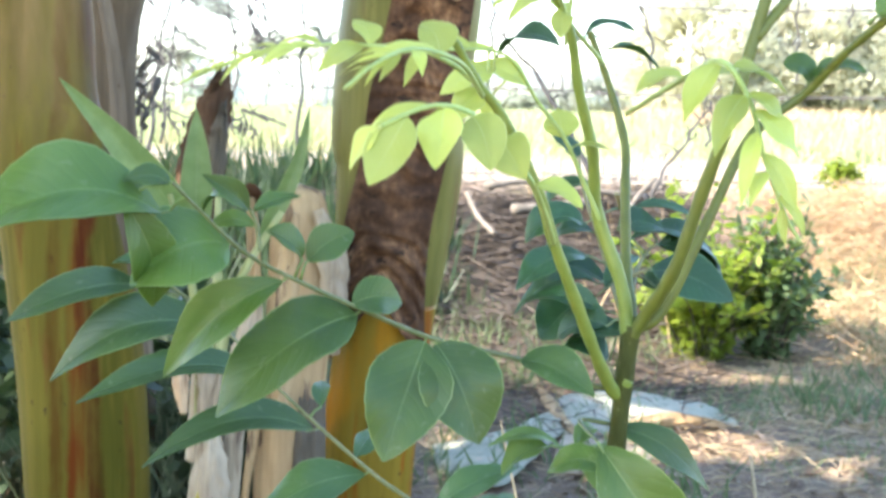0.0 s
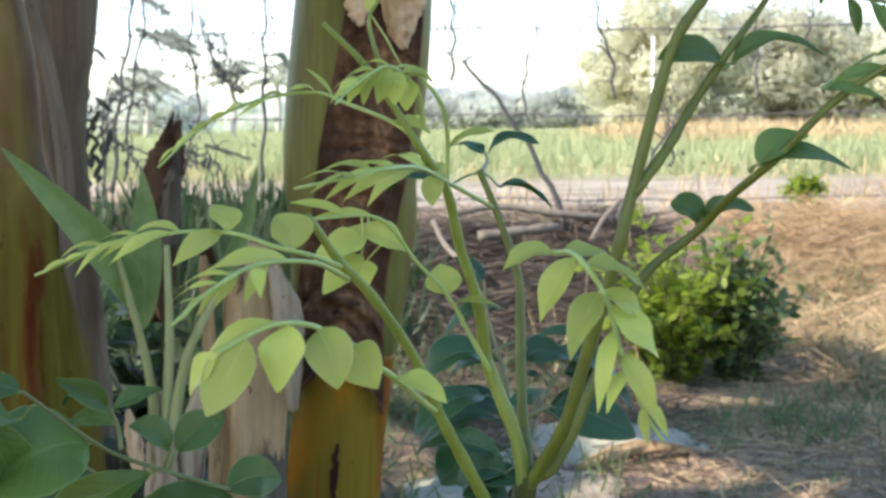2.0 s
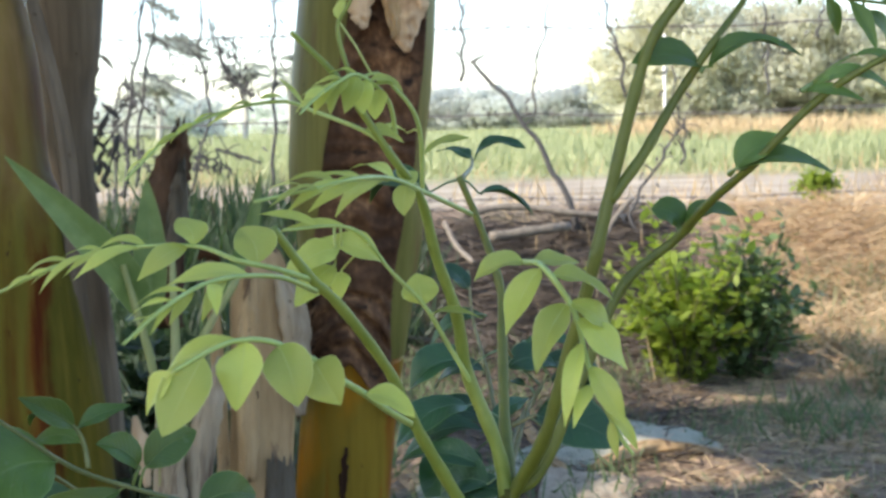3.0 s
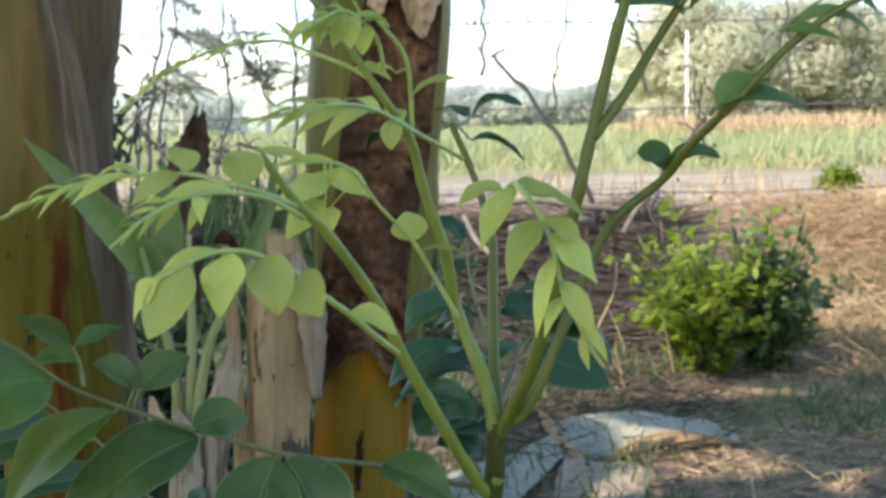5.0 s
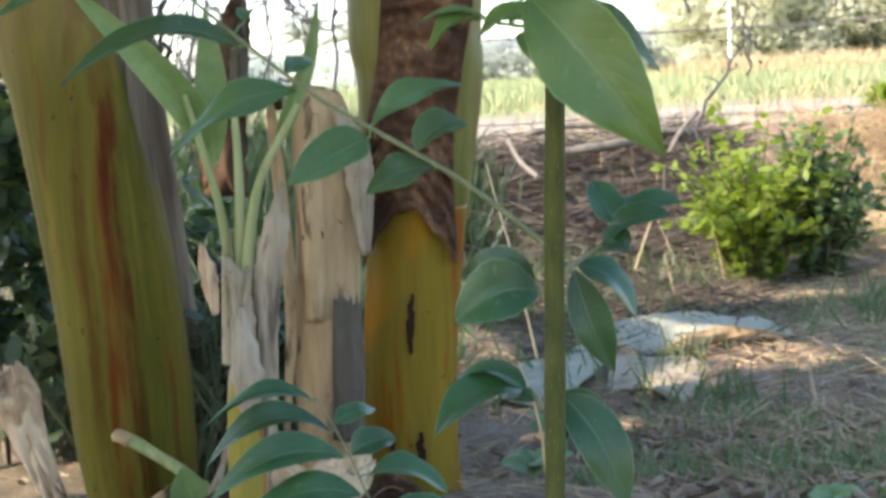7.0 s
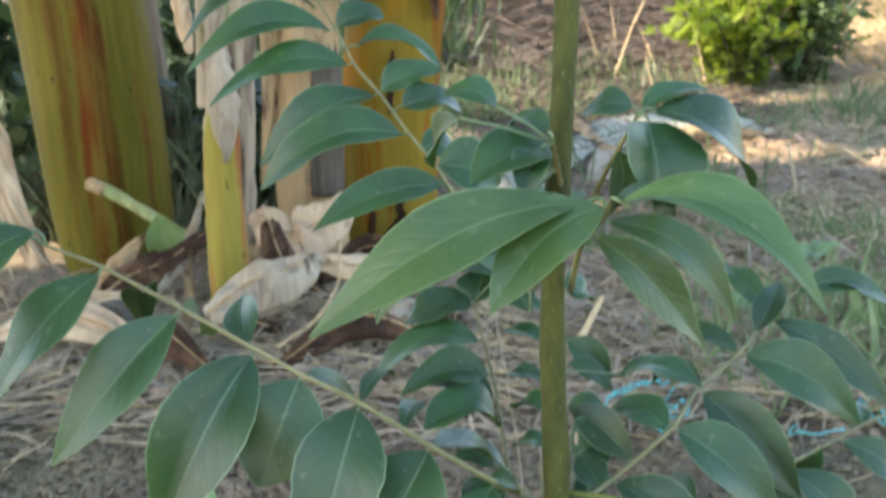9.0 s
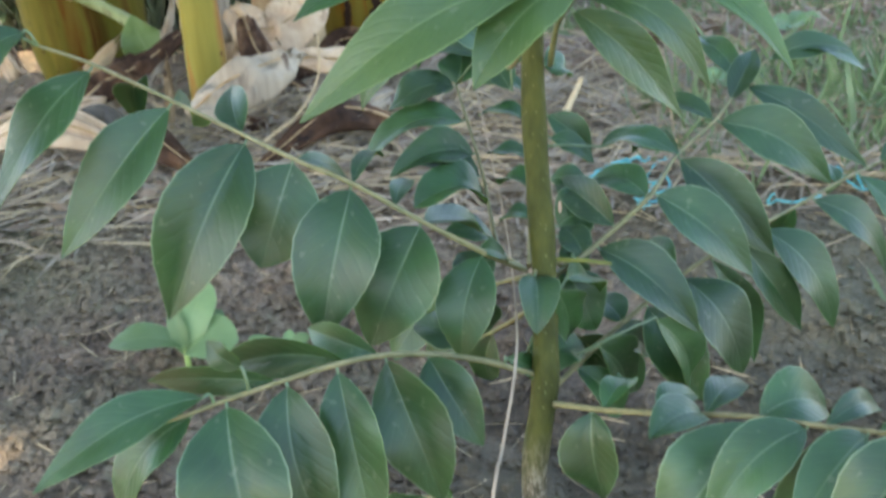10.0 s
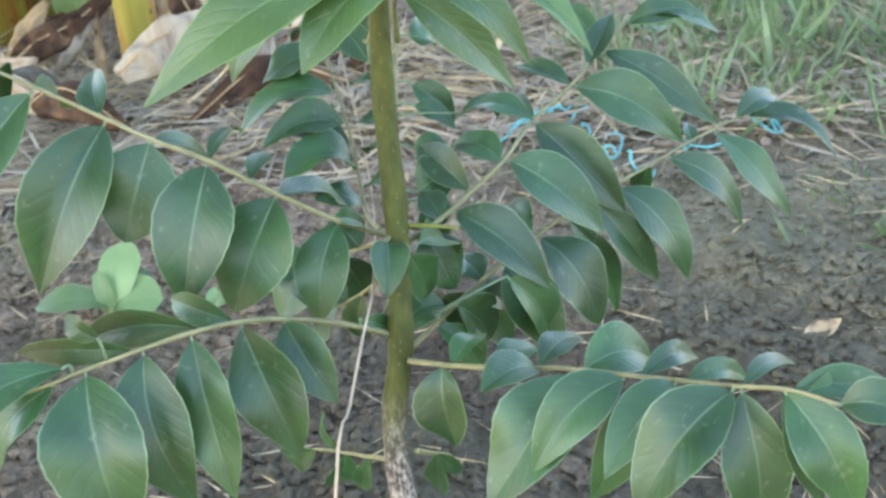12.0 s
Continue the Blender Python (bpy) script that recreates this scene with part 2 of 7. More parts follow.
# weed leaves coloured dark to stand in for deep shade behind the clump
SHADED_WEED = leaf_material("weed_leaf", (0.024, 0.044, 0.020), (0.052, 0.084, 0.036), (0.12, 0.17, 0.08), (0.12, 0.22, 0.05), 0.5, 0.25)
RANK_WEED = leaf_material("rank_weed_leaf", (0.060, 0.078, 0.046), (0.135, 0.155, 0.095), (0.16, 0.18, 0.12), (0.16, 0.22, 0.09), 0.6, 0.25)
# haze over the far trees and palms is painted in as pale colours
HAZED_FAR_LEAF = leaf_material("hazed_far_leaf", (0.58, 0.59, 0.43), (0.74, 0.72, 0.56), (0.66, 0.64, 0.5), (0.72, 0.70, 0.52), 0.95, 0.6)
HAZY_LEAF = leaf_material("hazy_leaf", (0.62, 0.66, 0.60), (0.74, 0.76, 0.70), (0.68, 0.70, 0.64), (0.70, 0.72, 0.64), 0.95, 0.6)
HAZED_PALM_LEAF = leaf_material("hazed_palm_frond", (0.36, 0.38, 0.32), (0.47, 0.49, 0.42), (0.46, 0.48, 0.40), (0.46, 0.49, 0.38), 0.9, 0.45)
HAZED_PALM_BARK = grain_material("hazed_palm_bark", [(0.3, (0.36, 0.34, 0.29)), (0.7, (0.50, 0.47, 0.41))], 6, rough=0.9)
PINNATE = grain_material("dull_pinnate_leaf", [(0.3, (0.20, 0.23, 0.19)), (0.7, (0.32, 0.34, 0.28))], 40, rough=0.9)
WOOD = grain_material("grey_wood", [(0.3, (0.09, 0.075, 0.055)), (0.7, (0.24, 0.20, 0.15))], 30, (1, 1, 0.2), 0.85, 0.5)
DRY_STALK = grain_material("dry_stalk", [(0.3, (0.045, 0.034, 0.026)), (0.7, (0.11, 0.085, 0.06))], 60, rough=0.85)
WIRE = grain_material("rusty_wire", [(0.3, (0.12, 0.10, 0.09)), (0.7, (0.26, 0.23, 0.21))], 80, rough=0.6, metal=0.5)
PLASTER = grain_material("white_plaster", [(0.3, (0.66, 0.64, 0.60)), (0.7, (0.80, 0.79, 0.76))], 2, rough=0.85)
TWINE = grain_material("turquoise_twine", [(0.3, (0.03, 0.27, 0.27)), (0.7, (0.12, 0.46, 0.43))], 120, rough=0.5)
BROWN_STRAW = grain_material("brown_straw", [(0.25, (0.20, 0.12, 0.055)), (0.5, (0.37, 0.235, 0.115)), (0.8, (0.54, 0.38, 0.20))], 25, rough=0.75, bump_s=0.1)
GREY_STRAW = grain_material("weathered_straw", [(0.25, (0.155, 0.118, 0.076)), (0.5, (0.30, 0.238, 0.160)), (0.8, (0.48, 0.40, 0.29))], 25, rough=0.8, bump_s=0.1)
CREEPER = grain_material("grey_creeper", [(0.3, (0.045, 0.042, 0.040)), (0.7, (0.10, 0.094, 0.086))], 60, rough=0.9)
CHIP = grain_material("dry_leaf_litter", [(0.25, (0.14, 0.095, 0.06)), (0.55, (0.30, 0.215, 0.14)), (0.8, (0.46, 0.36, 0.25))], 30, rough=0.85)


def banana_material(name, stops, streaks, rough=0.42, stretch=0.06, scar=None, top=None):
    """Sheath of a banana stem: long streaks running up the stem."""
    m, nt, b = material(name)
    fine = noise_tex(nt, coords(nt, (1, 1, stretch)), 70.0, 5.0)
    broad = noise_tex(nt, coords(nt, (1, 1, stretch * 0.6)), 14.0, 3.0)
    col = ramp(nt, mixed(nt, broad, fine, 0.35), stops)
    dark = noise_tex(nt, coords(nt, (1, 1, stretch * 1.8)), 22.0, 4.0)
    col = mixed(nt, col, streaks, ramp(nt, dark, [(0.60, (0, 0, 0)), (0.68, (1, 1, 1))]))
    flecks = noise_tex(nt, coords(nt, (1, 1, 0.5)), 60.0, 2.0)
    col = mixed(nt, col, (0.05, 0.03, 0.015), ramp(nt, flecks, [(0.70, (0, 0, 0)), (0.76, (1, 1, 1))]))
    # scars: soft-edged stripes from (x, z) to (x, z) on the stem, each with half width, colour and depth of colour
    sep = nt.nodes.new("ShaderNodeSeparateXYZ")
    nt.links.new(coords(nt), sep.inputs[0])
    wave = noise_tex(nt, coords(nt, (0.5, 0.5, 1)), 7.0, 4.0)
    for (xa, za), (xb, zb), half, tone, depth in scar or ():
        line = node(nt, "ShaderNodeMapRange")
        line.clamp = False
        for slot, value in zip((1, 2, 3, 4), (za, zb, xa, xb)):
            line.inputs[slot].default_value = value
        nt.links.new(sep.outputs[2], line.inputs[0])
        gap = node(nt, "ShaderNodeMath")
        gap.operation = "SUBTRACT"
        nt.links.new(sep.outputs[0], gap.inputs[0])
        nt.links.new(line.outputs[0], gap.inputs[1])
        bent = node(nt, "ShaderNodeMath")
        bent.operation = "MULTIPLY_ADD"
        nt.links.new(wave, bent.inputs[0])
        bent.inputs[1].default_value = half * 2.4
        nt.links.new(gap.outputs[0], bent.inputs[2])
        centred = node(nt, "ShaderNodeMath")
        centred.operation = "SUBTRACT"
        nt.links.new(bent.outputs[0], centred.inputs[0])
        centred.inputs[1].default_value = half * 1.2
        away = node(nt, "ShaderNodeMath")
        away.operation = "ABSOLUTE"
        nt.links.new(centred.outputs[0], away.inputs[0])
        edge = node(nt, "ShaderNodeMapRange")
        for slot, value in zip((1, 2, 3, 4), (half * 0.6, half * 1.2, depth, 0.0)):
            edge.inputs[slot].default_value = value
        nt.links.new(away.outputs[0], edge.inputs[0])
        patchy = ramp(nt, noise_tex(nt, coords(nt, (1, 1, 0.35)), 9.0, 5.0), [(0.36, (0.15, 0.15, 0.15)), (0.56, (1, 1, 1))])
        worn = node(nt, "ShaderNodeMath")
        worn.operation = "MULTIPLY"
        nt.links.new(edge.outputs[0], worn.inputs[0])
        nt.links.new(patchy, worn.inputs[1])
        col = mixed(nt, col, mixed(nt, tone, col, ramp(nt, fine, [(0.45, (0, 0, 0)), (0.75, (0.7, 0.7, 0.7))])), worn.outputs[0])
    if top:
        # older sheaths dry to tan further up the stem
        low, high, tan = top
        dried = node(nt, "ShaderNodeMapRange")
        for slot, value in zip((1, 2, 3, 4), (low, high, 0.0, 0.85)):
            dried.inputs[slot].default_value = value
        nt.links.new(sep.outputs[2], dried.inputs[0])
        blotch = node(nt, "ShaderNodeMath")
        blotch.operation = "MULTIPLY"
        nt.links.new(dried.outputs[0], blotch.inputs[0])
        nt.links.new(ramp(nt, dark, [(0.25, (1, 1, 1)), (0.62, (0.35, 0.35, 0.35))]), blotch.inputs[1])
        col = mixed(nt, col, mixed(nt, tan, col, ramp(nt, fine, [(0.4, (0, 0, 0)), (0.8, (0.5, 0.5, 0.5))])), blotch.outputs[0])
    nt.links.new(col, b.inputs["Base Color"])
    b.inputs["Roughness"].default_value = rough
    b.inputs["Specular IOR Level"].default_value = 0.07
    bump(nt, b, mixed(nt, fine, broad, 0.5), 0.35, 0.004)
    return m


GREEN_SHEATH = banana_material("green_sheath", [(0.30, (0.075, 0.075, 0.010)), (0.5, (0.135, 0.125, 0.014)), (0.7, (0.20, 0.15, 0.020))], (0.14, 0.052, 0.016))
def on_stem(p):
    return p[0], p[2]


STREAKED_SHEATH = banana_material("streaked_sheath", [(0.30, (0.080, 0.068, 0.011)), (0.5, (0.132, 0.110, 0.016)), (0.7, (0.20, 0.145, 0.026))], (0.13, 0.06, 0.014), 0.55,
                                  scar=[(on_stem((-0.672, 2.320, 0.420)), on_stem((-0.662, 2.320, 1.071)), 0.017, (0.130, 0.030, 0.005), 1.0),
                                        (on_stem((-0.642, 2.320, 0.560)), on_stem((-0.650, 2.320, 0.750)), 0.016, (0.070, 0.015, 0.004), 1.0),
                                        (on_stem((-0.709, 2.320, 0.422)), on_stem((-0.708, 2.320, 1.074)), 0.014, (0.085, 0.040, 0.006), 0.85),
                                        (on_stem((-0.611, 2.360, 0.406)), on_stem((-0.619, 2.360, 1.068)), 0.030, (0.055, 0.055, 0.006), 0.6),
                                        (on_stem((-0.800, 2.360, 0.413)), on_stem((-0.795, 2.360, 1.078)), 0.022, (0.060, 0.055, 0.006), 0.6)], top=(1.04, 1.28, (0.30, 0.19, 0.085)))
AMBER_SHEATH = banana_material("amber_sheath", [(0.30, (0.135, 0.090, 0.012)), (0.5, (0.210, 0.140, 0.018)), (0.7, (0.23, 0.168, 0.030))], (0.24, 0.075, 0.008),
                               scar=[(on_stem((-0.161, 2.560, 0.705)), on_stem((-0.125, 2.560, 0.769)), 0.05, (0.42, 0.17, 0.006), 0.8), (on_stem((-0.057, 2.600, 0.390)), on_stem((-0.046, 2.600, 0.729)), 0.016, (0.20, 0.05, 0.008), 0.8)])
OLIVE_SHEATH = banana_material("olive_sheath", [(0.30, (0.085, 0.082, 0.020)), (0.5, (0.145, 0.138, 0.036)), (0.7, (0.22, 0.200, 0.062))], (0.13, 0.090, 0.035))
BROWN_SHEATH = banana_material("brown_dry_sheath", [(0.30, (0.022, 0.013, 0.009)), (0.47, (0.066, 0.035, 0.020)), (0.58, (0.125, 0.066, 0.034)), (0.70, (0.33, 0.19, 0.095))], (0.024, 0.016, 0.012), 0.6, stretch=0.8)
PALE_SHEATH = banana_material("pale_dry_sheath", [(0.28, (0.28, 0.17, 0.095)), (0.5, (0.54, 0.38, 0.23)), (0.72, (0.70, 0.55, 0.37))], (0.16, 0.10, 0.065), 0.75)
STUMP_SHEATH = banana_material("stump_sheath", [(0.28, (0.19, 0.115, 0.055)), (0.5, (0.40, 0.27, 0.14)), (0.72, (0.58, 0.42, 0.23))], (0.14, 0.09, 0.06), 0.7, stretch=0.16)
PALE_STALK = banana_material("pale_stalk", [(0.28, (0.18, 0.20, 0.07)), (0.5, (0.30, 0.32, 0.14)), (0.72, (0.44, 0.44, 0.24))], (0.2, 0.16, 0.08), 0.6)
PAPER_SHEATH = banana_material("papery_sheath", [(0.28, (0.17, 0.13, 0.09)), (0.5, (0.36, 0.29, 0.20)), (0.72, (0.52, 0.44, 0.32))], (0.12, 0.085, 0.06), 0.7)
BLEACHED = banana_material("bleached_blade", [(0.28, (0.21, 0.215, 0.15)), (0.5, (0.33, 0.33, 0.245)), (0.72, (0.44, 0.38, 0.28))], (0.50, 0.36, 0.25), 0.75, stretch=0.6)
GREY_SHEATH = banana_material("grey_dry_sheath", [(0.28, (0.060, 0.050, 0.038)), (0.5, (0.115, 0.098, 0.074)), (0.72, (0.20, 0.17, 0.13))], (0.045, 0.035, 0.025), 0.7)
DRY_TRUNK = banana_material("dry_trunk_sheath", [(0.28, (0.075, 0.058, 0.042)), (0.5, (0.155, 0.118, 0.082)), (0.72, (0.27, 0.205, 0.14))], (0.06, 0.04, 0.03), 0.7)
DARK_SCAR = banana_material("dark_scar", [(0.28, (0.02, 0.012, 0.008)), (0.5, (0.045, 0.022, 0.012)), (0.72, (0.09, 0.045, 0.02))], (0.02, 0.012, 0.01), 0.6)
TATTER = banana_material("tattered_sheath", [(0.28, (0.045, 0.028, 0.019)), (0.5, (0.10, 0.060, 0.038)), (0.72, (0.185, 0.12, 0.078))], (0.05, 0.03, 0.02), 0.75, stretch=0.2)
YELLOW_SHEATH = banana_material("yellow_sheath", [(0.28, (0.17, 0.138, 0.022)), (0.5, (0.27, 0.220, 0.045)), (0.72, (0.38, 0.33, 0.13))], (0.36, 0.12, 0.035),
                                scar=[(on_stem((-0.311, 1.900, 0.317)), on_stem((-0.305, 1.900, 0.590)), 0.008, (0.26, 0.06, 0.03), 0.9)])
BANANA_LEAF = leaf_material("banana_blade", (0.085, 0.135, 0.040), (0.15, 0.21, 0.075), (0.36, 0.40, 0.20), (0.30, 0.45, 0.10), 0.45, 0.3)


# ---- builders ----
def mesh_object(name, bm, mat, parent=None, smooth=True):
    me = bpy.data.meshes.new(name)
    bm.to_mesh(me)
    bm.free()
    me.materials.append(mat)
    if smooth:
        me.polygons.foreach_set("use_smooth", [True] * len(me.polygons))
    ob = new(name, me)
    ob.parent = parent
    return ob


def part(name, bm, mat, parent, label=""):
    return tagged(mesh_object(name, bm, mat, parent), label)


def quads_object(name, verts, faces, uvs, mat, parent=None, smooth=False):
    """One mesh from arrays of corners, four to a face, with their uvs."""
    me = bpy.data.meshes.new(name)
    me.from_pydata(verts, [], faces)
    if uvs is not None:
        layer = me.uv_layers.new(name="UVMap")
        layer.data.foreach_set("uv", np.asarray(uvs, dtype=float).ravel())
    me.materials.append(mat)
    if smooth:
        me.polygons.foreach_set("use_smooth", [True] * len(me.polygons))
    ob = new(name, me)
    ob.parent = parent
    return ob


def spline(points, n):
    """n + 1 points on a smooth curve through the given ones (Catmull-Rom)."""
    p = [Vector(q) for q in points]
    p = [p[0] * 2 - p[1]] + p + [p[-1] * 2 - p[-2]]
    out = []
    spans = len(p) - 3
    for k in range(n + 1):
        u = k / n * spans
        i = min(int(u), spans - 1)
        u -= i
        a, b, c, d = p[i:i + 4]
        out.append(0.5 * (2 * b + (c - a) * u + (2 * a - 5 * b + 4 * c - d) * u * u + (3 * b - a - 3 * c + d) * u ** 3))
    return out


def tube(bm, pts, radii, sides=8, knob=None):
    """A round rod along pts into bm; knob(k, angle) may scale the radius."""
    rings = []
    side = Vector((1, 0, 0))
    for k, p in enumerate(pts):
        way = (pts[min(k + 1, len(pts) - 1)] - pts[max(k - 1, 0)]).normalized()
        side = (side - way * side.dot(way))
        if side.length < 1e-4:
            side = way.orthogonal()
        side.normalize()
        up = way.cross(side)
        ring = []
        for j in range(sides):
            a = 2 * math.pi * j / sides
            r = radii[k] * (knob(k, a) if knob else 1)
            ring.append(bm.verts.new(p + side * (math.cos(a) * r) + up * (math.sin(a) * r)))
        rings.append(ring)
    for a, b in zip(rings, rings[1:]):
        for j in range(sides):
            bm.faces.new((a[j], a[(j + 1) % sides], b[(j + 1) % sides], b[j]))
    bm.faces.new(rings[0][::-1])
    bm.faces.new(rings[-1])


def lerp(a, b, u):
    return a + (b - a) * u


def smoothstep(a, b, x):
    u = min(1.0, max(0.0, (x - a) / (b - a)))
    return u * u * (3 - 2 * u)


def blade(bm, base, tip, width, normal, sag=0.0, fold=0.25, twist=0.0, n=9, shape=0.42, ripple=0.0, seed=0.0, across=4, arch=0.0, blunt=0.3, nibs=0.0, under=0.0):
    """A leaf from base to tip: widest at shape of its length, folded along the midrib, bowed by sag and arched upward."""
    uvl = bm.loops.layers.uv.verify()
    axis = tip - base
    length = axis.length
    ax = axis / length
    nrm = normal - ax * normal.dot(ax)
    if nrm.length < 1e-3:
        nrm = ax.orthogonal()
    nrm.normalize()
    nrm = Matrix.Rotation(radians(twist), 3, ax) @ nrm
    flat = ax.cross(nrm)
    up = Vector((0, 0, 1)) - ax * ax.z
    rows = []
    skew = 0.10 * math.sin(seed * 3.1)
    hook = 0.035 * math.sin(seed * 5.3 + 1)
    mids = []
    for k in range(n + 1):
        u = k / n
        bow = 4 * u * (1 - u) * (1.25 - 0.5 * u)
        mids.append(base + axis * u + nrm * (sag * length * bow) + flat * (hook * length * 4 * u * (1 - u)) + up * (arch * length * bow))
    for k in range(n + 1):
        u = k / n
        way = (mids[min(k + 1, n)] - mids[max(k - 1, 0)]).normalized()
        roll = Matrix.Rotation(0.4 * math.sin(seed * 2.3) * (u - 0.3), 3, way)
        across_dir = roll @ way.cross(nrm).normalized()
        out = across_dir.cross(way)
        if u < shape:
            w = math.sin(math.pi / 2 * u / shape) ** lerp(0.78, 0.60, blunt)
        else:
            v = (u - shape) / (1 - shape)
            w = lerp((1 - v ** 1.75) * (1 - 0.22 * v * v), (1 - v ** 2.3) ** 0.62, blunt)
        w = max(w, 0.02 if k in (0, n) else 0.1) * width / 2
        w *= 1 + nibs * (1 if k % 2 else -1) * (0 < k < n)
        row = []
        for j in range(across + 1):
            s = j / across * 2 - 1
            lift = (fold + 0.25 * fold * math.sin(seed * 7 + (s > 0) * 2.0)) * abs(s) * w * 0.9 - 0.30 * fold * w * s * s
            lift += ripple * w * math.sin(u * 9 + seed + s * 1.5) * abs(s)
            row.append((bm.verts.new(mids[k] + across_dir * ((s + skew * (1 - s * s)) * w * (1 + skew * s)) + out * lift), (u, j / across)))
        rows.append(row)
    layers = [(rows, 0)]
    if under:
        # the underside is a skin of its own, a hair below
        layers.append(([[(bm.verts.new(v.co - nrm * under), uv) for v, uv in row[::-1]] for row in rows], 1))
    for grid, index in layers:
        for a, b in zip(grid, grid[1:]):
            for j in range(across):
                c = (a[j], a[j + 1], b[j + 1], b[j])
                f = bm.faces.new([v for v, _ in c])
                f.material_index = index
                for loop, (_, uv) in zip(f.loops, c):
                    loop[uvl].uv = uv


def empty(name, label, category, group="", kind=""):
    return tagged(new(name), label, category, group, kind)


def scatter_quads(count, make):
    """count crossed slips, each from make() -> (foot, tip, half width vector); returns verts, faces, uvs."""
    verts, faces, uvs = [], [], []
    for _ in range(count):
        got = make()
        if got is None:
            continue
        foot, tip, half = got
        k = len(verts)
        mid = (foot + tip) / 2
        verts += [foot - half * 0.6, foot + half * 0.6, mid + half, mid - half, tip]
        faces += [(k, k + 1, k + 2, k + 3), (k + 3, k + 2, k + 4)]
        uvs += [(0, 0.2), (0, 0.8), (0.5, 1), (0.5, 0), (0.5, 0), (0.5, 1), (1, 0.5)]
    return verts, faces, uvs


# ---- ground ----
def ground_z(x, y):
    """Height of the ground: a low bank under the plants that falls to the field."""
    z = lerp(0.31, 0.285, smoothstep(0.6, 1.7, y))
    z = lerp(z, 0.05, smoothstep(1.62, 3.6, y))
    z = lerp(z, 0.06, smoothstep(4.0, 6.0, y))
    bank = smoothstep(6.3 + 0.35 * math.sin(x * 0.9), 9.2 + 0.3 * math.sin(x * 1.7 + 1), y)
    z = lerp(z, 0.54, bank)
    z += 0.10 * bank * (1 - smoothstep(9.0, 11.0, y)) * noise.noise((x * 1.6, y * 1.6, 8))
    near = math.exp(-max(0, y - 4) / 6)
    z += 0.030 * near * (noise.noise((x * 2.2, y * 2.2, 0)))
    z += 0.016 * near * noise.noise((x * 9, y * 9, 3))
    z += 0.007 * near * noise.noise((x * 31, y * 31, 5))
    return z


def build_ground():
    ys, y, step = [], -6.0, 0.5
    while y < 2500:
        ys.append(y)
        if y < 0.2:
            step = 0.3
        elif y < 3.2:
            step = 0.028
        else:
            step = 0.028 + (y - 3.2) * 0.022
        y += step
    half = []
    x = 0.0
    while x < 1600:
        half.append(x)
        x += 0.03 if x < 1.2 else 0.03 + (x - 1.2) * 0.06
    xs = [-v for v in half[:0:-1]] + half
    verts = [(x, y, ground_z(x, y)) for y in ys for x in xs]
    w = len(xs)
    faces = [(r * w + c, r * w + c + 1, (r + 1) * w + c + 1, (r + 1) * w + c) for r in range(len(ys) - 1) for c in range(w - 1)]
    ob = quads_object("ground", verts, faces, None, SOIL, smooth=True)
    tagged(ob, "dark crumbly garden soil with chaff, running out to a meadow", "ground", kind="structure")


build_ground()


# ---- banana plants ----
def trunk(points, radii, mat, name, parent, label="", sides=28, ridge=0.05, seed=0.0, n=40, phase=0.0, layers=5):
    """A pseudostem of overlapping sheaths: soft ridges where one sheath wraps the next."""
    pts = spline(points, n)
    rad = [r.x for r in spline([(r, 0, 0) for r in radii], n)]
    bm = bmesh.new()

    def knob(k, a):
        lap = (a * layers / (2 * math.pi) + phase + k * 0.006) % 1.0
        return 1 + ridge * (lap ** 3 - 0.35) + 0.018 * noise.noise((math.cos(a) * 2, math.sin(a) * 2, k * 0.12 + seed)) + 0.006 * math.sin(a * 23 + seed)
    tube(bm, pts, rad, sides, knob)
    return part(name, bm, mat, parent, label)


def put_face(bm, uvl, ring):
    f = bm.faces.new([v for v, _ in ring])
    for loop, (_, uv) in zip(f.loops, ring):
        loop[uvl].uv = uv


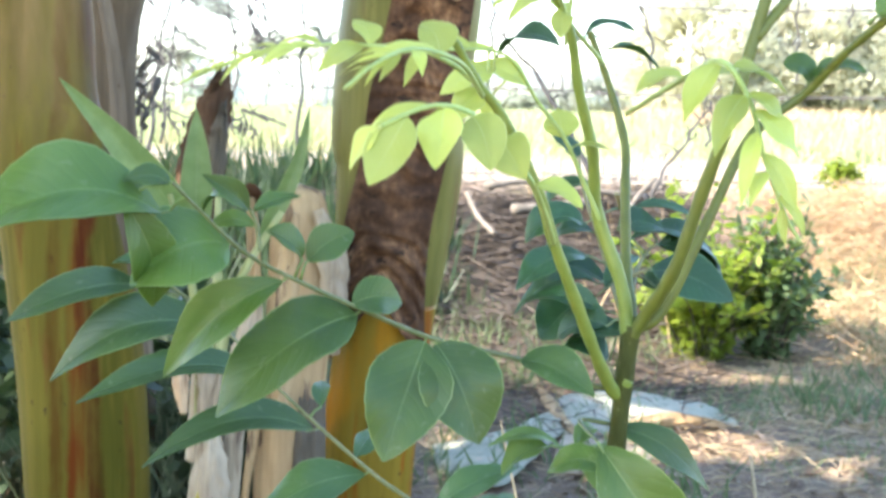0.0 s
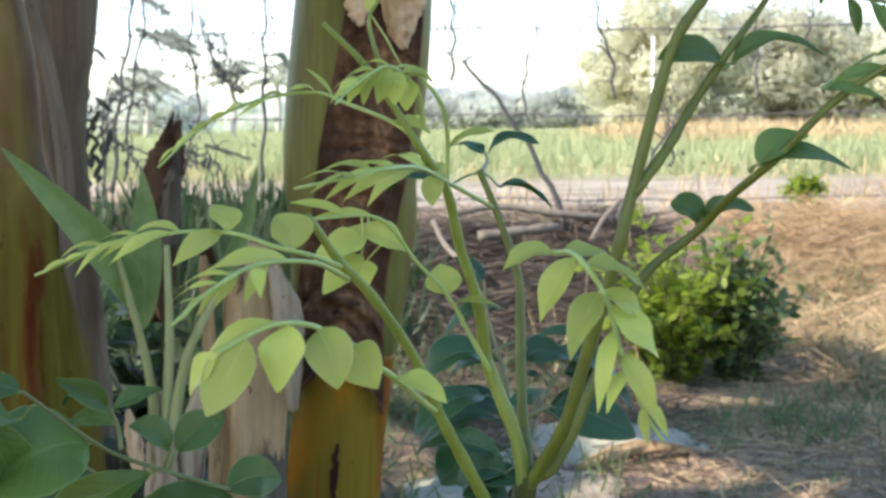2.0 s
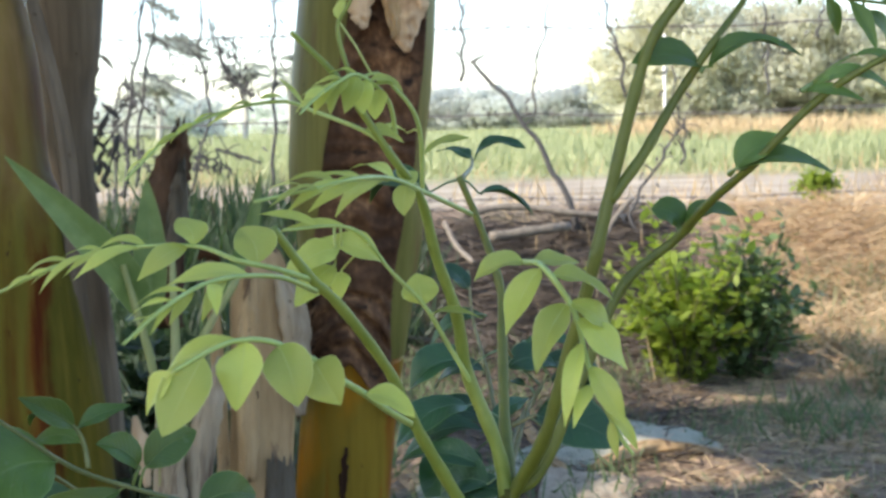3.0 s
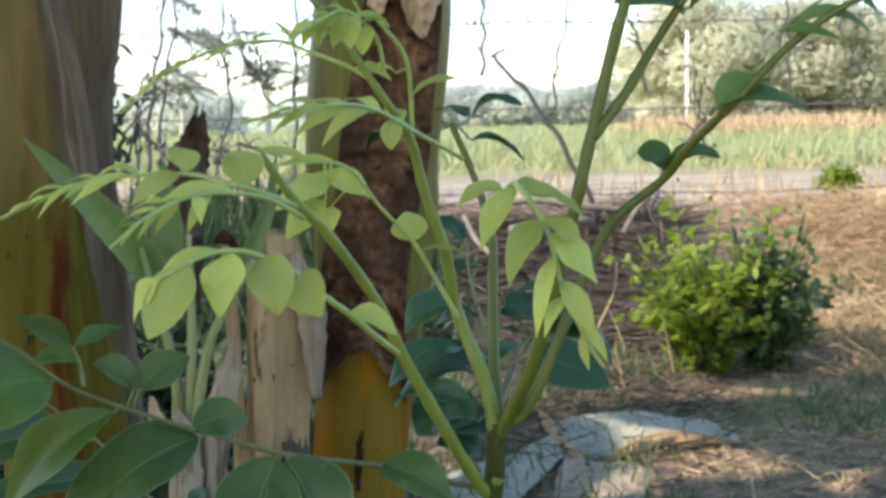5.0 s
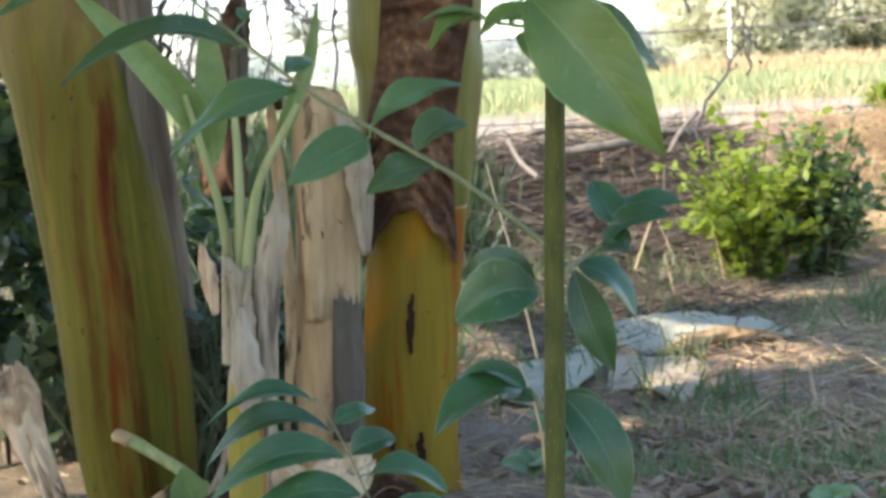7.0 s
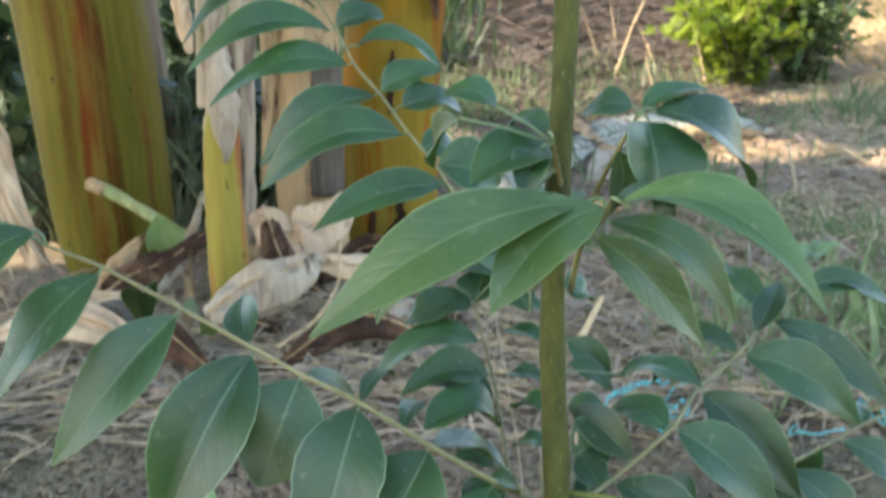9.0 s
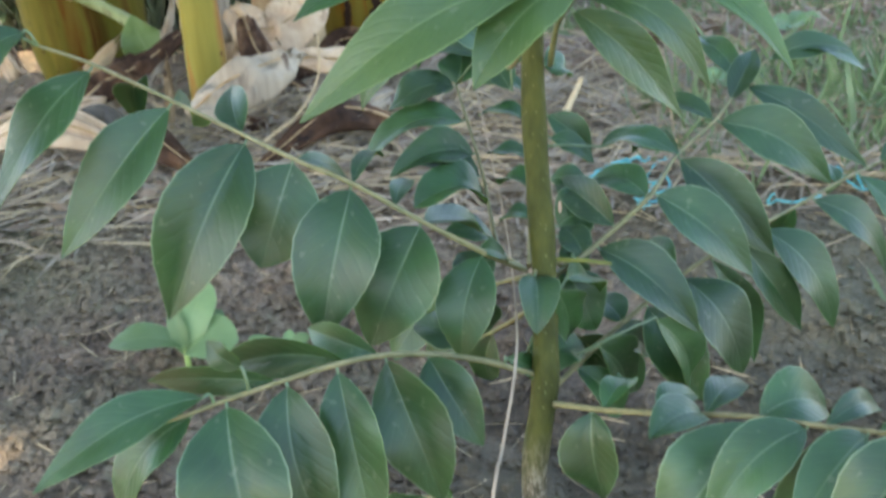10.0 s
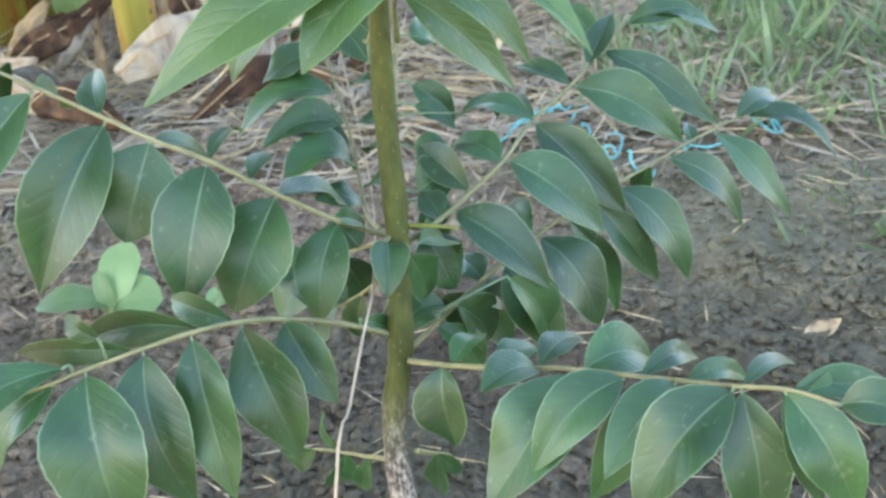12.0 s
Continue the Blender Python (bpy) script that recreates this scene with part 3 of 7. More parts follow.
def sheath(points, widths, mat, name, parent, label="", curl=0.5, wrinkle=0.0, n=46, m=14, thick=0.004, seed=0.0, ragged=0.0, facing=(0, -1, 0), uneven=0.0, notch=0.0):
    """A dry leaf sheath: a curved strip hugging a stem, creased across and with a torn end."""
    mid = spline(points, n)
    wid = [w.x for w in spline([(w, 0, 0) for w in widths], n)]
    bm = bmesh.new()
    uvl = bm.loops.layers.uv.verify()
    out = Vector(facing).normalized()
    rows = []
    for k, p in enumerate(mid):
        way = (mid[min(k + 1, n)] - mid[max(k - 1, 0)]).normalized()
        o = (out - way * out.dot(way)).normalized()
        side = way.cross(o)
        row = []
        for j in range(m + 1):
            s = j / m * 2 - 1
            bend = lerp(curl[0], curl[1], smoothstep(0.1, 0.45, k / n)) if isinstance(curl, tuple) else curl
            a = s * bend * math.pi / 2
            half = wid[k] / 2 * (1 + uneven * (noise.noise((k * 0.35, 7.0 * (s > 0), seed)) + 0.6 * noise.noise((k * 1.1, 3.0 * (s > 0), seed))))
            q = p + side * (math.sin(a) / max(0.2, math.sin(bend * math.pi / 2)) * half) + o * ((math.cos(a) - 1) * half)
            crease = math.sin(k * 0.85 + 4.5 * noise.noise((s * 1.7, k * 0.06, seed)) + abs(s) * 1.8)
            q += o * (wrinkle * (1 - 0.85 * s ** 4) * crease * (0.25 + 1.1 * max(0.0, noise.noise((s * 1.5 + seed, k * 0.07, 2.0)) + 0.25)))
            q += o * (wrinkle * 0.7 * noise.noise((s * 2.5, k * 0.18, seed + 4)))
            q += o * (0.006 * (1 - 0.8 * s ** 4) * noise.noise((s * 4, k * 0.15, seed + 9)))
            if notch and k < 22:
                q += way * ((notch * (1 - s * s) ** 1.5 + 0.35 * notch * noise.noise((s * 3.5, seed, 6.0))) * (1 - k / 22)) + o * (wrinkle * 0.9 * math.sin(k * 1.25 + s * s * 5 + 2.5 * noise.noise((s * 1.3, k * 0.1, seed + 3))))
            if ragged and k > n - 7:
                q += way * (ragged * noise.noise((s * 6, seed, 1)) * (k - n + 7) / 7)
            row.append((bm.verts.new(q), (k / n, j / m)))
        rows.append(row)
    back = [[(bm.verts.new(v.co - out * thick), uv) for v, uv in row] for row in rows]
    walls = [(rows, False), (back, True)]
    for grid, flip in walls:
        for a, c in zip(grid, grid[1:]):
            for j in range(m):
                ring = [a[j], a[j + 1], c[j + 1], c[j]]
                put_face(bm, uvl, ring[::-1] if flip else ring)
    for k in range(n):
        put_face(bm, uvl, [rows[k + 1][0], back[k + 1][0], back[k][0], rows[k][0]])
        put_face(bm, uvl, [rows[k][m], back[k][m], back[k + 1][m], rows[k + 1][m]])
    for j in range(m):
        put_face(bm, uvl, [rows[0][j], back[0][j], back[0][j + 1], rows[0][j + 1]])
        put_face(bm, uvl, [rows[n][j + 1], back[n][j + 1], back[n][j], rows[n][j]])
    return part(name, bm, mat, parent, label)


def crown(parent, top, count, seed, length=1.7, spread=1.0, tilt=(25, 70)):
    """Arching banana leaves from the stem's top, each blade a part with its midrib."""
    r = random.Random(seed)
    for i in range(count):
        a = 2 * math.pi * (i + r.uniform(-0.3, 0.3)) / count
        el = radians(r.uniform(*tilt))
        ln = length * r.uniform(0.8, 1.15)
        out = Vector((math.cos(a), math.sin(a), 0)) * spread
        p0 = Vector(top)
        p1 = p0 + out * (0.35 * ln * math.cos(el)) + Vector((0, 0, 0.45 * ln * math.sin(el)))
        p2 = p0 + out * (0.8 * ln * math.cos(el)) + Vector((0, 0, 0.55 * ln * math.sin(el)))
        p3 = p0 + out * (1.15 * ln * math.cos(el) + 0.1) + Vector((0, 0, 0.25 * ln * math.sin(el)))
        mid = spline([p0, p1, p2, p3], 22)
        bm = bmesh.new()
        tube(bm, mid, [lerp(0.022, 0.003, k / 22) for k in range(23)], 6)
        rib = part("leaf_midrib", bm, OLIVE_SHEATH, parent)
        bm = bmesh.new()
        uvl = bm.loops.layers.uv.verify()
        rows = []
        for k in range(5, 23):
            u = (k - 5) / 17
            w = 0.30 * math.sin(math.pi * min(1, u * 0.93 + 0.05)) ** 0.6
            way = (mid[min(k + 1, 22)] - mid[k - 1]).normalized()
            side = way.cross(Vector((0, 0, 1))).normalized()
            nrm = side.cross(way)
            row = []
            for j in range(7):
                s = j / 3 - 1
                row.append((bm.verts.new(mid[k] + side * (s * w) + nrm * (-0.25 * w * s * s + 0.006 + 0.02 * noise.noise((u * 9, s * 3, seed + i)))), (u, j / 6)))
            rows.append(row)
        for ra, rb in zip(rows, rows[1:]):
            for j in range(6):
                c = (ra[j], ra[j + 1], rb[j + 1], rb[j])
                f = bm.faces.new([v for v, _ in c])
                for loop, (_, uv) in zip(f.loops, c):
                    loop[uvl].uv = uv
        part("leaf_blade", bm, BANANA_LEAF, rib)


# left-hand plant of the clump
left_banana = empty("banana_plant", "yellow-green banana plant with red-streaked stem", "banana plant", "banana clump")
trunk([(-0.672, 2.45, 0.10), (-0.676, 2.45, 0.22), (-0.680, 2.45, 0.36), (-0.695, 2.450, 0.682), (-0.740, 2.450, 1.041), (-0.777, 2.470, 1.170), (-0.812, 2.500, 1.485), (-1.02, 2.55, 2.3)],
      [0.070, 0.098, 0.114, 0.119, 0.114, 0.111, 0.103, 0.075], STREAKED_SHEATH, "stem", left_banana, seed=1.0, phase=0.15)
crown(left_banana, (-1.02, 2.55, 2.25), 8, 11, 1.4)
sheath([(-0.574, 2.440, 0.322), (-0.582, 2.430, 0.526), (-0.600, 2.430, 0.800), (-0.608, 2.430, 1.003), (-0.615, 2.430, 1.228), (-0.678, 2.460, 1.520)],
       [0.05, 0.05, 0.05, 0.045, 0.04, 0.03], DRY_TRUNK, "sheath_margin", left_banana, "dry grey-brown sheath margin", curl=0.5, wrinkle=0.002, seed=17.0, n=50, facing=(0.9, -0.45, 0))
# the one behind it, in grey dry sheaths
back_banana = empty("banana_plant", "banana plant wrapped in grey dry sheaths", "banana plant", "banana clump")
trunk([(-0.80, 3.050, 0.08), (-0.815, 3.050, 0.50), (-0.836, 3.050, 0.928), (-0.846, 3.050, 1.150), (-0.824, 3.050, 1.343), (-0.794, 3.050, 1.535), (-0.72, 3.1, 2.3)],
      [0.11, 0.108, 0.10, 0.095, 0.085, 0.085, 0.06], DRY_TRUNK, "stem", back_banana, seed=4.0, ridge=0.12, layers=4)
crown(back_banana, (-0.72, 3.1, 2.25), 8, 23, 1.5)
# right-hand plant
right_banana = empty("banana_plant", "banana plant with amber foot and brown dry sheath", "banana plant", "banana clump")
trunk([(-0.16, 2.66, 0.08), (-0.171, 2.660, 0.258), (-0.154, 2.660, 0.522), (-0.134, 2.660, 0.687), (-0.124, 2.660, 0.779)],
      [0.105, 0.100, 0.097, 0.098, 0.10], AMBER_SHEATH, "foot", right_banana, "yellow amber stem foot", seed=7.0, ridge=0.03)
trunk([(-0.148, 2.680, 0.613), (-0.129, 2.680, 0.801), (-0.106, 2.680, 1.030), (-0.110, 2.680, 1.152), (-0.075, 2.680, 1.490), (-0.02, 2.68, 2.3)],
      [0.092, 0.112, 0.128, 0.135, 0.135, 0.08], OLIVE_SHEATH, "stem", right_banana, "olive green upper stem", seed=9.0, phase=0.3)
sheath([(-0.141, 2.545, 0.656), (-0.127, 2.535, 0.894), (-0.095, 2.535, 1.054), (-0.074, 2.530, 1.170), (-0.063, 2.530, 1.243), (-0.039, 2.530, 1.381), (-0.021, 2.530, 1.517)],
       [0.190, 0.172, 0.165, 0.175, 0.165, 0.155, 0.14], BROWN_SHEATH, "dry_sheath", right_banana, "wrinkled brown dry sheath", curl=(0.62, 0.34), wrinkle=0.009, seed=3.0, n=110, m=26, notch=0.115)
sheath([(0.008, 2.490, 1.371), (0.003, 2.490, 1.398), (0.005, 2.490, 1.436), (0.010, 2.490, 1.482), (0.017, 2.490, 1.554)],
       [0.012, 0.040, 0.066, 0.085, 0.10], PALE_SHEATH, "hanging_sheath", right_banana, "pale torn sheath hanging over the stem", curl=0.75, wrinkle=0.006, seed=8.0, n=34, m=18, uneven=0.25, ragged=0.02)
sheath([(-0.018, 2.485, 1.394), (-0.014, 2.485, 1.420), (-0.019, 2.485, 1.462), (-0.026, 2.485, 1.554)],
       [0.006, 0.026, 0.034, 0.04], STUMP_SHEATH, "hanging_sheath", right_banana, curl=0.8, wrinkle=0.005, seed=18.0, n=26, uneven=0.3)
sheath([(-0.070, 2.485, 1.415), (-0.076, 2.485, 1.436), (-0.078, 2.485, 1.462), (-0.072, 2.485, 1.554)],
       [0.010, 0.034, 0.045, 0.05], PALE_SHEATH, "hanging_sheath", right_banana, curl=0.7, wrinkle=0.005, seed=28.0, n=26, uneven=0.3)
for pts, wd in ((((-0.137, 2.558, 0.607), (-0.145, 2.556, 0.545), (-0.148, 2.556, 0.486)), (0.006, 0.016, 0.006)), (((-0.136, 2.552, 0.327), (-0.142, 2.552, 0.268), (-0.164, 2.550, 0.244)), (0.008, 0.022, 0.02)),
                (((-0.192, 2.556, 0.316), (-0.197, 2.555, 0.270), (-0.201, 2.555, 0.232)), (0.006, 0.014, 0.01))):
    sheath(pts, wd, DARK_SCAR, "dark_slit", right_banana, "dark split in the amber stem", curl=0.15, seed=20.0, n=20, m=6, thick=0.002, uneven=0.7)
crown(right_banana, (-0.02, 2.68, 2.25), 8, 37, 1.4)

# four unseen plants, added left of the view to block the sun
for bx, by, sd in ((-2.05, 0.75, 61), (-1.9, -0.75, 71), (-3.1, 0.6, 73), (-2.60, 1.70, 79)):
    fronds = 7 if by > 1 else 12
    more = empty("banana_plant", "unseen banana plant added to cast shade, with broad arching leaves", "banana plant", "banana clump")
    trunk([(bx, by, ground_z(bx, by) - 0.05), (bx - 0.03, by, 1.0), (bx - 0.06, by, 2.2)], [0.12, 0.11, 0.07], GREEN_SHEATH, "stem", more, seed=sd)
    crown(more, (bx - 0.06, by, 2.15), fronds, sd, 1.8)

# dead stump beside it
stump = empty("banana_stump", "pale brown dead banana stump with rounded top", "banana stump")
trunk([(-0.30, 2.5, 0.15), (-0.300, 2.460, 0.440), (-0.285, 2.460, 0.661), (-0.276, 2.460, 0.812), (-0.275, 2.460, 0.908), (-0.277, 2.460, 0.972), (-0.278, 2.460, 1.003), (-0.278, 2.460, 1.016), (-0.277, 2.460, 1.022)],
      [0.070, 0.064, 0.061, 0.064, 0.061, 0.052, 0.042, 0.030, 0.010], STUMP_SHEATH, "stem", stump, seed=13.0, ridge=0.07, layers=4, n=56)
sheath([(-0.202, 2.400, 0.710), (-0.200, 2.390, 0.816), (-0.206, 2.390, 0.899), (-0.235, 2.400, 0.981)], [0.02, 0.045, 0.055, 0.02], PAPER_SHEATH, "loose_sheath", stump, "pale papery flap", curl=0.7, wrinkle=0.004, seed=6.0, n=30, uneven=0.15, facing=(0.3, -1, 0.1))
sheath([(-0.305, 2.385, 0.590), (-0.296, 2.385, 0.759), (-0.292, 2.385, 0.884), (-0.279, 2.395, 0.975)], [0.03, 0.045, 0.04, 0.012], STUMP_SHEATH, "loose_sheath", stump, curl=0.7, wrinkle=0.004, seed=7.0, n=34, uneven=0.2)
sheath([(-0.257, 2.390, 0.360), (-0.247, 2.385, 0.524), (-0.242, 2.385, 0.630)], [0.06, 0.06, 0.05], GREY_SHEATH, "loose_sheath", stump, "grey flaking sheath", curl=0.45, wrinkle=0.004, seed=5.0, n=24, ragged=0.03)
sheath([(-0.375, 2.400, 0.383), (-0.350, 2.400, 0.632), (-0.357, 2.400, 0.917), (-0.361, 2.400, 1.000)], [0.012, 0.022, 0.024, 0.012], STUMP_SHEATH, "loose_sheath", stump, curl=0.4, wrinkle=0.003, seed=15.0, n=30)
sheath([(-0.354, 2.420, 0.983), (-0.354, 2.400, 1.005), (-0.366, 2.400, 1.016), (-0.382, 2.410, 1.001)], [0.024, 0.026, 0.02, 0.008], DARK_SCAR, "curled_tip", stump, "dark curled sheath tip", curl=0.5, seed=16.0, n=14)

# young sucker with lance leaves
sucker = empty("banana_sucker", "young banana sucker with upright pale green leaves", "banana plant")
trunk([(-0.409, 2.200, 0.563), (-0.399, 2.200, 0.716), (-0.399, 2.200, 0.792)], [0.026, 0.024, 0.016], PAPER_SHEATH, "stem", sucker, seed=21.0, sides=16, ridge=0.12, layers=3)


def lance(points, width, mat, parent, name="leaf", seed=0.0, facing=(0.2, -1, 0.2), fold=0.3):
    """A long banana leaf blade along a bent midrib."""
    mid = spline(points, 26)
    bm = bmesh.new()
    uvl = bm.loops.layers.uv.verify()
    rows = []
    out = Vector(facing).normalized()
    for k, p in enumerate(mid):
        u = k / 26
        w = width / 2 * max(0.03, math.sin(math.pi * min(1, u ** 0.8)) ** 0.8)
        way = (mid[min(k + 1, 26)] - mid[max(k - 1, 0)]).normalized()
        o = (out - way * out.dot(way)).normalized()
        side = way.cross(o)
        row = []
        for j in range(7):
            s = j / 3 - 1
            row.append((bm.verts.new(p + side * (s * w) + o * (fold * w * abs(s) + 0.05 * w * math.sin(u * 14 + seed) * s)), (u, j / 6)))
        rows.append(row)
    for a, b in zip(rows, rows[1:]):
        for j in range(6):
            c = (a[j], a[j + 1], b[j + 1], b[j])
            f = bm.faces.new([v for v, _ in c])
            for loop, (_, uv) in zip(f.loops, c):
                loop[uvl].uv = uv
    return part(name, bm, mat, parent)


lance([(-0.433, 2.200, 0.926), (-0.448, 2.170, 0.996), (-0.512, 2.120, 1.094), (-0.606, 2.080, 1.206)], 0.060, BANANA_LEAF, sucker, seed=1)
lance([(-0.428, 2.220, 0.894), (-0.422, 2.220, 0.991), (-0.420, 2.220, 1.077), (-0.421, 2.220, 1.162)], 0.055, BANANA_LEAF, sucker, seed=2)
lance([(-0.320, 2.220, 0.920), (-0.288, 2.220, 0.987), (-0.250, 2.220, 1.072), (-0.229, 2.220, 1.170)], 0.030, BANANA_LEAF, sucker, seed=3)
for a, b, c in (((-0.408, 2.190, 0.584), (-0.406, 2.170, 0.803), (-0.451, 2.160, 1.023)), ((-0.402, 2.180, 0.585), (-0.378, 2.180, 0.847), (-0.380, 2.200, 1.039)),
                ((-0.392, 2.170, 0.586), (-0.349, 2.170, 0.846), (-0.269, 2.180, 0.996))):
    bm = bmesh.new()
    tube(bm, spline([a, b, c], 12), [lerp(0.012, 0.005, k / 12) for k in range(13)], 8)
    part("leaf_stalk", bm, PALE_STALK, sucker, "pale green leaf stalk")
sheath([(-0.409, 2.150, 0.309), (-0.403, 2.150, 0.436), (-0.386, 2.140, 0.591), (-0.384, 2.140, 0.693), (-0.401, 2.140, 0.754)], [0.05, 0.055, 0.05, 0.042, 0.008], PAPER_SHEATH, "dry_sheath", sucker, "grey-brown papery sheath", curl=0.85, wrinkle=0.004, seed=31.0, n=40, uneven=0.35)
sheath([(-0.383, 2.130, 0.402), (-0.371, 2.120, 0.565), (-0.371, 2.120, 0.658), (-0.360, 2.120, 0.740)], [0.02, 0.03, 0.026, 0.006], PAPER_SHEATH, "dry_sheath", sucker, curl=0.8, wrinkle=0.003, seed=37.0, n=34, uneven=0.5)
sheath([(-0.363, 2.150, 0.337), (-0.353, 2.150, 0.511), (-0.341, 2.140, 0.682), (-0.319, 2.140, 0.782), (-0.297, 2.140, 0.871)], [0.03, 0.035, 0.045, 0.045, 0.006], PAPER_SHEATH, "dry_sheath", sucker, curl=0.8, wrinkle=0.004, seed=33.0, n=40, uneven=0.35)
sheath([(-0.422, 2.130, 0.659), (-0.427, 2.120, 0.716), (-0.435, 2.120, 0.780)], [0.010, 0.030, 0.008], PALE_SHEATH, "dry_sheath", sucker, "peach-coloured dry sheath", curl=0.7, wrinkle=0.003, seed=35.0, n=18, uneven=0.4)

# cut yellow shoot and stub
shoot = empty("banana_shoot", "cut yellow banana shoot streaked with pink", "banana plant")
trunk([(-0.340, 1.920, 0.311), (-0.339, 1.920, 0.382), (-0.337, 1.920, 0.486), (-0.332, 1.920, 0.563), (-0.330, 1.920, 0.596), (-0.332, 1.930, 0.625)], [0.032, 0.031, 0.028, 0.026, 0.021, 0.006], YELLOW_SHEATH, "stem", shoot, seed=41.0, sides=18, ridge=0.1, layers=3)
sheath([(-0.325, 1.893, 0.525), (-0.324, 1.888, 0.585), (-0.327, 1.900, 0.641), (-0.332, 1.930, 0.704)], [0.010, 0.045, 0.042, 0.012], PAPER_SHEATH, "papery_tip", shoot, "grey papery sheath round the tip", curl=0.85, wrinkle=0.003, seed=43.0, n=26, uneven=0.3)
stub = empty("cut_stalk", "pale cut leaf stalk leaning on the banana foot", "leaf stalk")
bm = bmesh.new()
tube(bm, spline([(-0.491, 2.200, 0.349), (-0.553, 2.220, 0.386), (-0.612, 2.240, 0.416), (-0.653, 2.260, 0.427)], 10), [0.008, 0.009, 0.010, 0.010, 0.009, 0.010, 0.011, 0.011, 0.011, 0.012, 0.008], 10, lambda k, a: 1 + 0.12 * math.sin(a * 2 + 0.4) + 0.06 * math.sin(a * 5 + k))
part("stalk", bm, PALE_STALK, stub)
bm = bmesh.new()
tube(bm, spline([(-0.623, 2.235, 0.420), (-0.640, 2.240, 0.429), (-0.652, 2.240, 0.437)], 5), [0.010, 0.012, 0.010, 0.013, 0.011, 0.006], 10, lambda k, a: 1 + 0.15 * math.sin(a * 3 + k))
part("cut_end", bm, STUMP_SHEATH, stub, "brown dried cut end")
lance([(-0.489, 2.160, 0.309), (-0.496, 2.160, 0.340), (-0.504, 2.160, 0.365), (-0.508, 2.160, 0.394)], 0.07, BANANA_LEAF, stub, "green_remnant", seed=4)

# ---- litter of dead banana leaves ----
def dead_leaf(points, widths, label, mat=PALE_SHEATH, curl=0.35, wrinkle=0.006, seed=0.0, facing=(0.1, -0.6, 0.8), n=34):
    holder = empty("dead_banana_leaf", label, "dry leaf", "dead banana leaves")
    sheath(points, widths, mat, "blade", holder, curl=curl, wrinkle=wrinkle, seed=seed, n=n, ragged=0.03, facing=facing)
    bm = bmesh.new()
    lift = Vector(facing).normalized() * 0.002
    rib = spline(points, 20)
    tube(bm, [p + lift for p in rib], [lerp(0.0022, 0.0008, k / 20) * min(1.0, max(widths) / 0.05) for k in range(21)], 6)
    part("midrib", bm, STUMP_SHEATH, holder, "brown dry midrib")


dead_leaf([(-0.324, 1.700, 0.358), (-0.271, 1.720, 0.393), (-0.208, 1.760, 0.406), (-0.183, 1.800, 0.402)], [0.03, 0.075, 0.06, 0.01], "greyish-white folded dead leaf on the soil", PAPER_SHEATH, seed=51, curl=0.75, wrinkle=0.012)
dead_leaf([(-0.329, 2.100, 0.407), (-0.281, 2.080, 0.372), (-0.228, 2.100, 0.384), (-0.190, 2.150, 0.409)], [0.04, 0.09, 0.10, 0.04], "tan crumpled dead leaf against the stump", PALE_SHEATH, seed=53, wrinkle=0.012)
dead_leaf([(-0.208, 1.850, 0.388), (-0.130, 1.880, 0.368), (-0.044, 1.950, 0.354)], [0.02, 0.05, 0.03], "flat tan dead leaf strip on the soil", PALE_SHEATH, seed=54)
dead_leaf([(-0.716, 2.150, 0.306), (-0.752, 2.160, 0.389), (-0.795, 2.200, 0.461), (-0.817, 2.220, 0.518), (-0.834, 2.250, 0.564)], [0.035, 0.045, 0.065, 0.085, 0.055], "crumpled brownish-white dead leaf hanging beside the stem foot", PALE_SHEATH, seed=55, curl=0.7, wrinkle=0.016, facing=(0.3, -1, 0.2))
dead_leaf([(-0.573, 2.000, 0.294), (-0.530, 2.020, 0.323), (-0.472, 2.050, 0.340), (-0.416, 2.100, 0.372)], [0.02, 0.06, 0.05, 0.02], "brown dead leaf under the cut stalk", BROWN_SHEATH, seed=57, wrinkle=0.01)
dead_leaf([(-0.584, 2.000, 0.311), (-0.547, 1.980, 0.299), (-0.494, 1.950, 0.289)], [0.008, 0.022, 0.012], "tan dry leaf strip lying on the litter", PALE_SHEATH, seed=110, curl=0.6, wrinkle=0.010, n=24)
dead_leaf([(-0.492, 1.930, 0.295), (-0.465, 1.950, 0.319), (-0.429, 2.000, 0.349)], [0.01, 0.014, 0.008], "twisted dry leaf strip leaning on the shoot", PAPER_SHEATH, seed=111, curl=0.6, wrinkle=0.010, n=24)
dead_leaf([(-0.472, 2.100, 0.326), (-0.442, 2.100, 0.373), (-0.415, 2.100, 0.439)], [0.01, 0.016, 0.006], "twisted dry leaf strip leaning on the shoot", PAPER_SHEATH, seed=112, curl=0.6, wrinkle=0.010, n=24)
dead_leaf([(-0.561, 2.100, 0.300), (-0.521, 2.120, 0.322), (-0.481, 2.150, 0.322)], [0.03, 0.06, 0.03], "dark brown dead leaf in the litter", BROWN_SHEATH, seed=113, curl=0.6, wrinkle=0.010, n=24)
dead_leaf([(-0.601, 2.100, 0.277), (-0.580, 2.120, 0.314), (-0.541, 2.150, 0.354)], [0.03, 0.045, 0.012], "crumpled grey-brown dead leaf at the stem foot", STUMP_SHEATH, seed=114, curl=0.6, wrinkle=0.010, n=24)
dead_leaf([(-0.400, 1.850, 0.267), (-0.401, 1.900, 0.320), (-0.408, 1.950, 0.367)], [0.012, 0.016, 0.008], "thin upright dry strip beside the shoot", STUMP_SHEATH, seed=115, curl=0.6, wrinkle=0.010, n=24)
